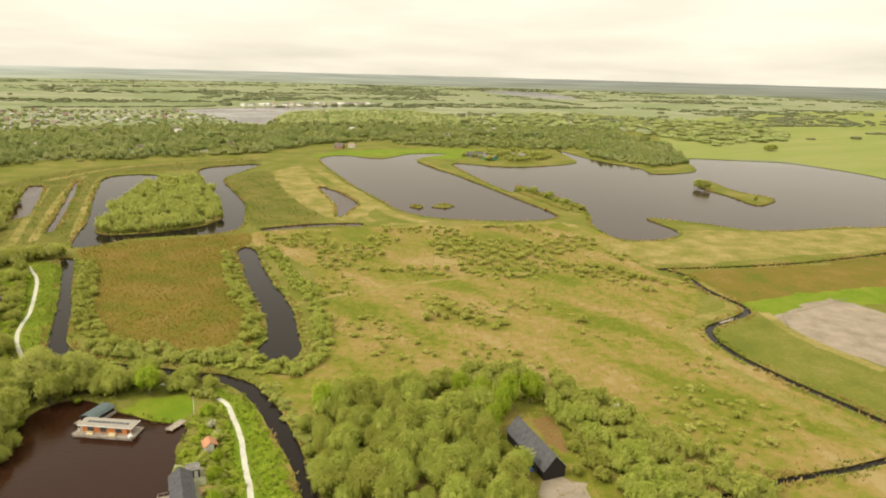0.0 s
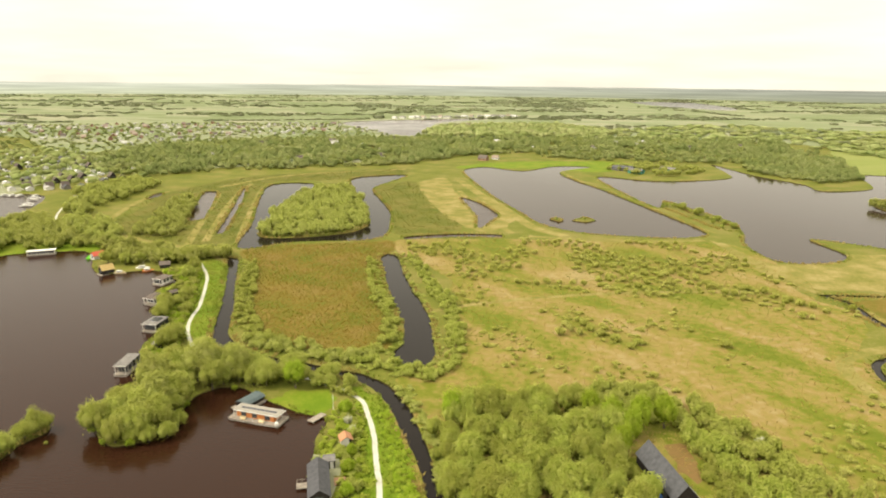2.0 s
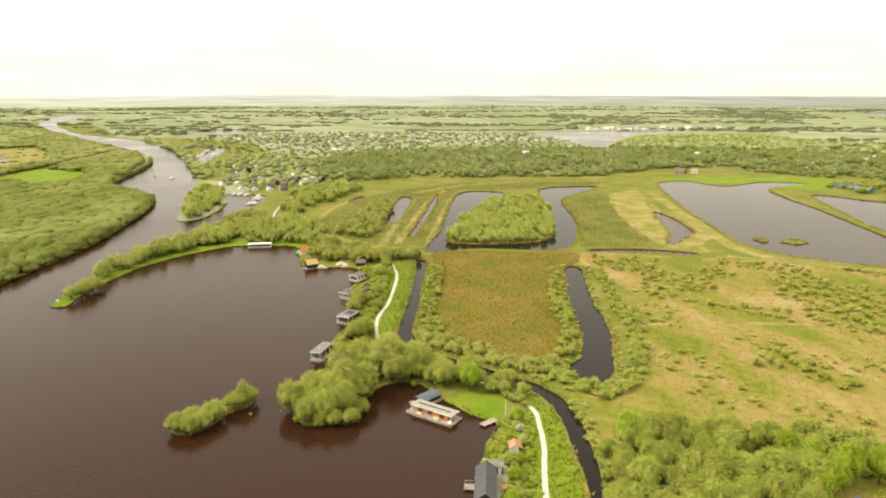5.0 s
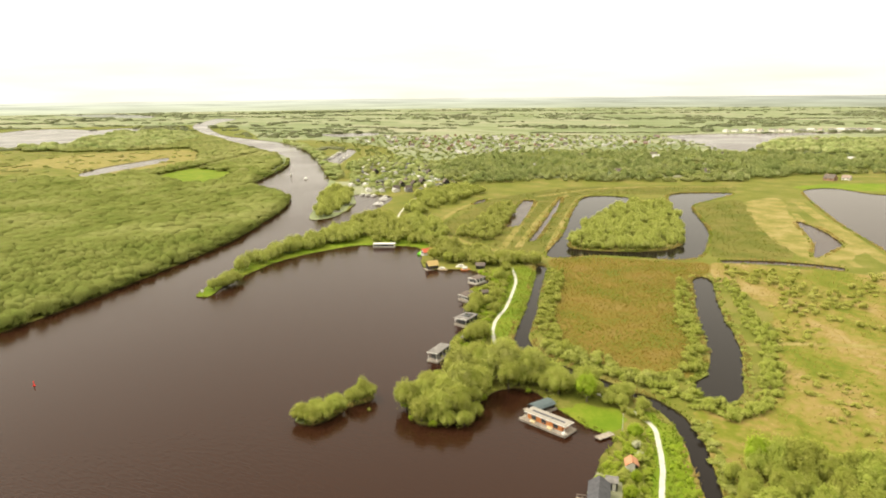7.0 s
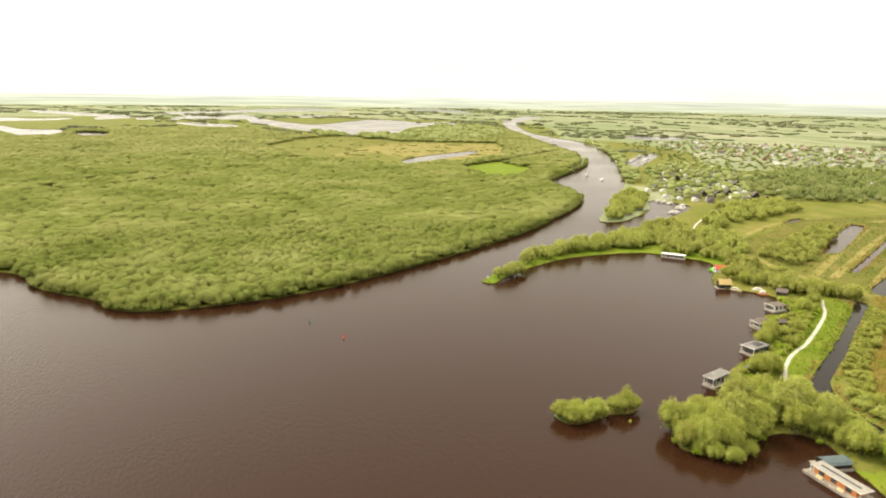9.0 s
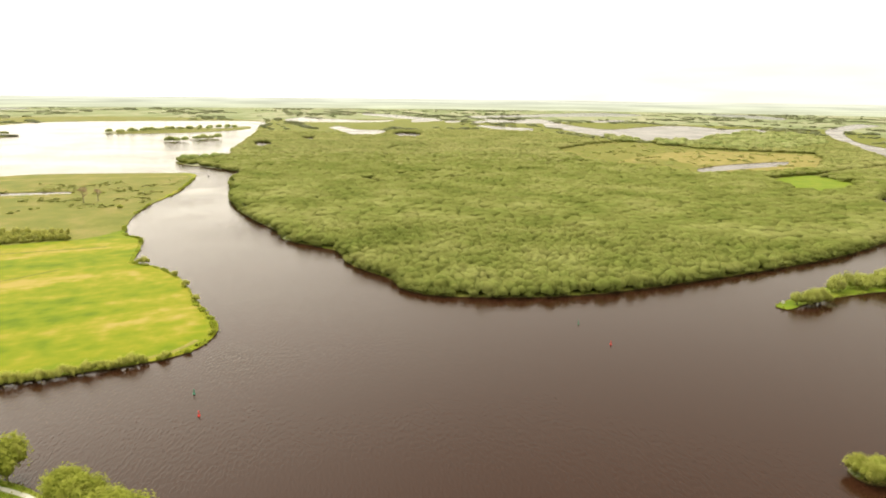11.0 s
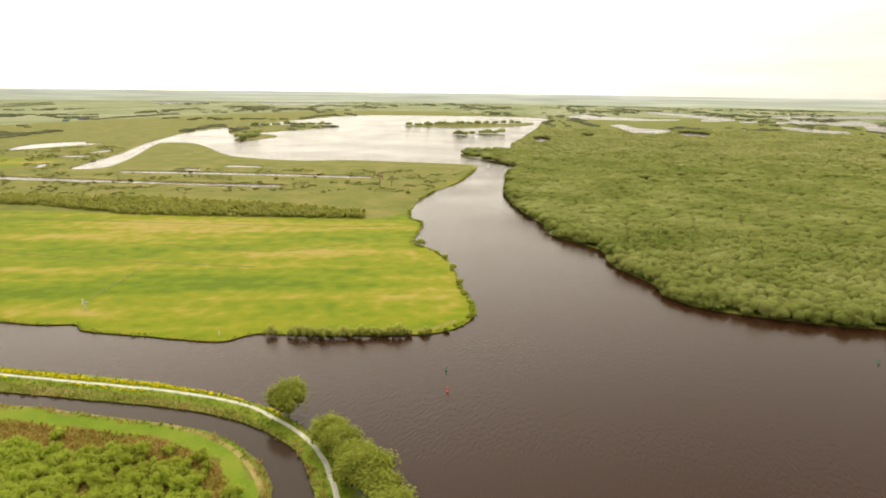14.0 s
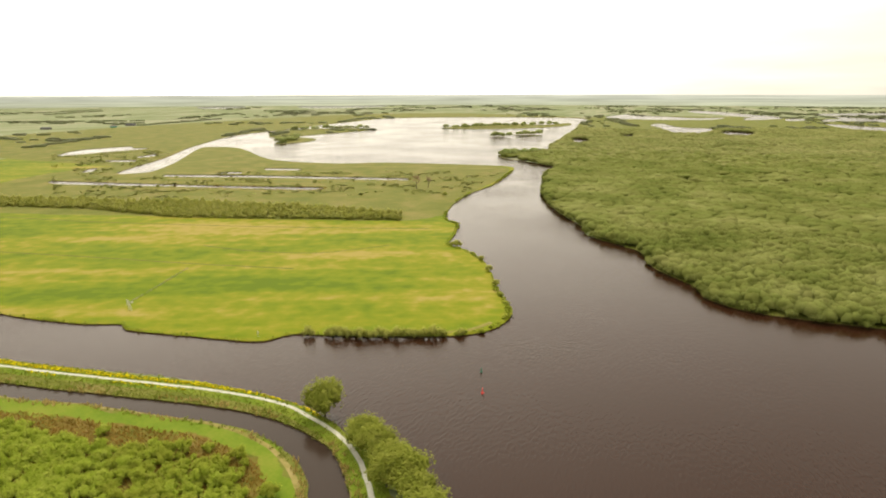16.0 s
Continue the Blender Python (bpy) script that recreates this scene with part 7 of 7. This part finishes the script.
def sign(label, x, y, turn, w=1.0, h=1.0, up=1.0):
    ob = thing("sign", label, "sign", "waterway signs", (x, y, 0), turn)
    part("post", boxes((-0.06, 0.06, -0.06, 0.06, -0.2, up + h)), STEEL, ob)
    part("board", boxes((-w / 2, w / 2, -0.1, -0.06, up, up + h), bevel=0.01), WHITE, ob)


sign("white waterway sign on the tip of the spit", -305.5, 180, 60, 1.4, 1.4)
sign("white waterway sign on the pasture bank", -196.8, -174.2, -120, 1.2, 1.2)
sign("small white waterway marker on the pasture bank", -210, -150.5, -120, 0.6, 0.6)

mill = thing("wind_pump", "small pale wind pump standing in the pasture", "wind pump", at=(-197.8, -250.5, 0), turn=30)
for sx, sy in ((-0.7, -0.7), (0.7, -0.7), (0.7, 0.7), (-0.7, 0.7)):
    bm = bmesh.new()
    limb(bm, (sx, sy, -0.1), (sx * 0.15, sy * 0.15, 4.0), 0.09, 0.07, 6)
    part("leg", bm, WHITE, mill)
bm = bmesh.new()
limb(bm, (0, -0.8, 4.1), (0, 0.9, 4.1), 0.12, 0.12, 8)
part("shaft", bm, STEEL, mill)
for i in range(4):
    bm = bmesh.new()
    box(bm, -0.25, 0.25, -0.82, -0.78, 0.2, 1.7)
    bmesh.ops.transform(bm, matrix=Matrix.Translation((0, 0, 4.1)) @ Matrix.Rotation(i * math.pi / 2 + 0.4, 4, "Y"), verts=bm.verts)
    part("vane", bm, WHITE, mill)
part("tail", boxes((-0.03, 0.03, 0.8, 1.7, 3.8, 4.5)), WHITE, mill)


def fence(label, points, gap=3.0, h=1.1):
    """Posts and two rails along a plan line."""
    ob = thing("fence", label, "fence", "fences", (*points[0], 0))
    o = Vector(points[0])
    for a, b in zip(points, points[1:]):
        a, b = Vector(a) - o, Vector(b) - o
        n = max(1, round((b - a).length / gap))
        for i in range(n + 1):
            q = a.lerp(b, i / n)
            part("post", boxes((q.x - 0.07, q.x + 0.07, q.y - 0.07, q.y + 0.07, -0.1, h)), DECK, ob)
        for z in (0.5, 0.95):
            bm = bmesh.new()
            limb(bm, (*a, z), (*b, z), 0.05, 0.05, 4)
            part("rail", bm, DECK, ob)


fence("weathered rail fence round a sandy yard", [(146.2, 258.4), (151.3, 275.5), (194.5, 300.7)], 4.0)
fence("old field fence running across the pasture", [(-207.5, -260.7), (-233.9, -271), (-264.4, -283.4)], 5.0)
bridge = thing("footbridge", "narrow plank footbridge over a field ditch", "footbridge", at=(123.2, 266.9, 0), turn=-55)
part("deck", boxes((-0.7, 0.7, -4.2, 4.2, 0.1, 0.25)), DECK, bridge)
for sx in (-1, 1):
    part("rail", boxes((sx * 0.65 - 0.05, sx * 0.65 + 0.05, -4.2, 4.2, 0.95, 1.05)), DECK, bridge)
    for y in (-4, 0, 4):
        part("post", boxes((sx * 0.65 - 0.06, sx * 0.65 + 0.06, y - 0.06, y + 0.06, 0.1, 0.95)), DECK, bridge)

# ---- village, holiday houses and farms ----
vr = random.Random(11)


def spread(area, gap, seed, keep, turn, wild=12):
    return [(x, y, turn + vr.uniform(-wild, wild) + vr.choice((-0, 89.9))) for x, y in scatter(area, gap, seed=seed, keep=keep)]


village_kinds = [house("low white bungalow with a grey roof", 4.0, 12, 2.8, 4.6, WHITE, PALE_ROOF, group="village houses"), house("brick village house with an orange tiled roof", 4.0, 10, 3.2, 7.4, BRICK, TILE_MUTED, chimney=True, group="village houses"), house("white village house with a steep brown roof", 4.2, 11, 3.4, 7.6, WHITE, TILE_DARK, chimney=True, group="village houses"), house("white cottage with a pale grey roof", 4.0, 10, 3.4, 6.0, WHITE, PALE_ROOF, group="village houses"),
                 house("white village house with a brown tiled roof", 4.0, 9, 3.6, 7.0, WHITE, TILE_DARK, group="village houses"), house("white single-storey chalet with a pale roof", 3.4, 11, 2.8, 4.0, WHITE, PALE_ROOF, group="village houses")]
copies(village_kinds, spread([(-677, 912), (-630, 1064), (-421, 1348), (-589, 1539), (-713, 1467), (-977, 1367), (-1162, 1190), (-1126, 1057), (-881, 940)], 32, 131, 0.62, 30), 132, 0.7, 0.98)
harbour_kinds = [house("dark holiday house with white gable boards", 3.6, 8, 2.6, 6.6, TIMBER_DARK, TILE_DARK, windows=1, group="holiday houses"), house("white holiday chalet with a grey roof", 3.0, 9, 2.6, 3.8, WHITE, PALE_ROOF, group="holiday houses"), house("grey holiday chalet with a dark roof", 3.0, 9, 2.6, 4.2, GREY_ROOF, SLATE, group="holiday houses")]
places = []
for row, (x0, y0, n) in enumerate(((-505, 501, 6), (-553, 521, 9), (-564, 544, 8), (-601, 581, 10), (-630, 615, 9), (-679, 645, 9), (-723, 679, 9))):
    for i in range(n):
        places.append((x0 + i * 12.5 + vr.uniform(-2, 2), y0 + i * 7.4 + vr.uniform(-2, 2), 60 + vr.uniform(-6, 6)))
copies(harbour_kinds, [p for p in places if not in_water(np.array([p[:2]]))[0]], 133, 0.85, 1.05)
copies([house("white gabled house on the harbour quay", 3.4, 7, 2.8, 6.8, WHITE, TILE_DARK, windows=1, group="quay houses")], [(-499, 512, -30), (-483, 520, -30), (-471, 526, -30)], 134)
copies([house("holiday house with a red-orange roof among trees", 4.0, 10, 3.0, 7.0, BRICK, TILE_MUTED, group="wood houses"), house("pale holiday house among trees", 3.8, 9, 3.0, 6.2, WHITE, TILE_DARK, group="wood houses")], spread([(-291, 1266), (21, 1345), (41, 1438), (-76, 1621), (-302, 1512)], 42, 135, 0.6, 20), 136)
copies([house("white house half hidden in the village wood", 3.6, 9, 3.0, 6.4, WHITE, PALE_ROOF, group="hidden houses"), house("pale house with a dark roof in the village wood", 3.8, 10, 3.2, 6.8, WHITE, TILE_DARK, group="hidden houses")], spread([(-425, 711), (-220, 860), (-160, 964), (61, 1090), (304, 1135), (122, 1255), (-161, 1188), (-300, 1174), (-553, 1017), (-629, 884), (-551, 688)], 66, 146, 0.5, 30), 147, 0.85, 1.1)
copies([house("long white boathouse on the far lake shore", 4.5, 20, 4.5, 7, WHITE, PALE_ROOF, group="lakeside buildings"), house("white shed with a grey roof on the far shore", 4, 16, 4, 6, WHITE, GREY_ROOF, group="lakeside buildings"), house("building with a red roof on the far shore", 4.5, 14, 4, 8, WHITE, TILE_MUTED, group="lakeside buildings")],
       [(-520 + i * 19 + vr.uniform(-5, 5), 1775 + i * 13.5 + vr.uniform(-10, 20), 55 + vr.uniform(-8, 8)) for i in range(17)], 137)
caravans = [thing("caravan", "white touring caravan on a waterside pitch", "caravan", "caravans") for _ in range(1)]
part("body", boxes((-1.3, 1.3, -3.2, 3.2, 0.5, 2.9), bevel=0.25), WHITE, caravans[0])
part("window", boxes((-1.34, 1.34, -2.2, 2.2, 1.6, 2.3)), GLASS, caravans[0])
for sx in (-1.2, 1.2):
    bm = bmesh.new()
    limb(bm, (sx - 0.1, 0, 0.35), (sx + 0.1, 0, 0.35), 0.35, 0.35, 10)
    part("wheel", bm, TIMBER_DARK, caravans[0])
copies(caravans, spread([(-552, 552), (-463, 567), (-531, 669), (-687, 805), (-776, 776), (-631, 601)], 13, 140, 0.55, 60), 141, 0.7, 1.0)
joined("harbour_trees", LOW, plants(scatter([(-494, 493), (-463, 567), (-531, 669), (-687, 805), (-786, 785), (-748, 689), (-631, 591), (-553, 523)], 13, seed=143, keep=0.7), (6, 10), (4, 8), 144), LEAF_HAZED, "garden trees between chalets and caravans", "trees", 145)
copies([house("brick farmhouse with a steep brown roof", 4.2, 12, 3.0, 7.0, BRICK, TILE_DARK, windows=2, chimney=True, group="farms"), house("white farmhouse with a muted red roof", 3.6, 9, 2.8, 5.6, WHITE, TILE_MUTED, windows=2, group="farms")], [(-132, 871, 70), (-118, 887, 80), (450, 1581, 30)], 138)
copies([house("teal green shed beside a lake", 4, 14, 3, 4.6, mat("teal_green_paint", (0.05, 0.22, 0.18), (0.08, 0.28, 0.22), scale=0.6), GREY_ROOF, windows=2, group="farm sheds"), house("grey farm shed with a flat-pitched roof", 5, 22, 3.2, 5.4, GREY_ROOF, SLATE, group="farm sheds")], [(58, 797, 60), (44, 817, 70), (-1313, -1647, 40), (-1397, -1680, 30), (-1167, -1725, 20), (96, 820, 60)], 139)
boats = [cruiser("white motor boat moored in the harbour", 10, 3.4, WHITE, "harbour boats"), cruiser("white yacht with a tall mast in the harbour", 9, 3.0, WHITE, "harbour boats", 10), cruiser("grey-hulled cruiser in the harbour", 11, 3.6, GREY_ROOF, "harbour boats")]
moor = []
for x0, y0, dx, dy, n, turn in ((-734, 645, -9.5, 7.2, 22, 35), (-950, 802, -9.0, 5.2, 16, 60), (-758, 689, -7, 7.5, 14, 120), (-809, 709, -7, 8.5, 14, -30), (-464, 482, -7, -1, 5, 0), (-435, 442, -5.5, 8, 6, -120)):
    moor += [(x0 + dx * i, y0 + dy * i, math.degrees(math.atan2(dy, dx)) + vr.uniform(-8, 8)) for i in range(n) if vr.random() < 0.75]
rngb = random.Random(5)
used = set()
for x, y, turn in moor:
    k = rngb.randrange(3)
    m = pose(x, y, -0.6, 0, 0, turn)
    if k in used:
        copy_thing(boats[k], m)
    else:
        used.add(k)
        boats[k].matrix_basis = m
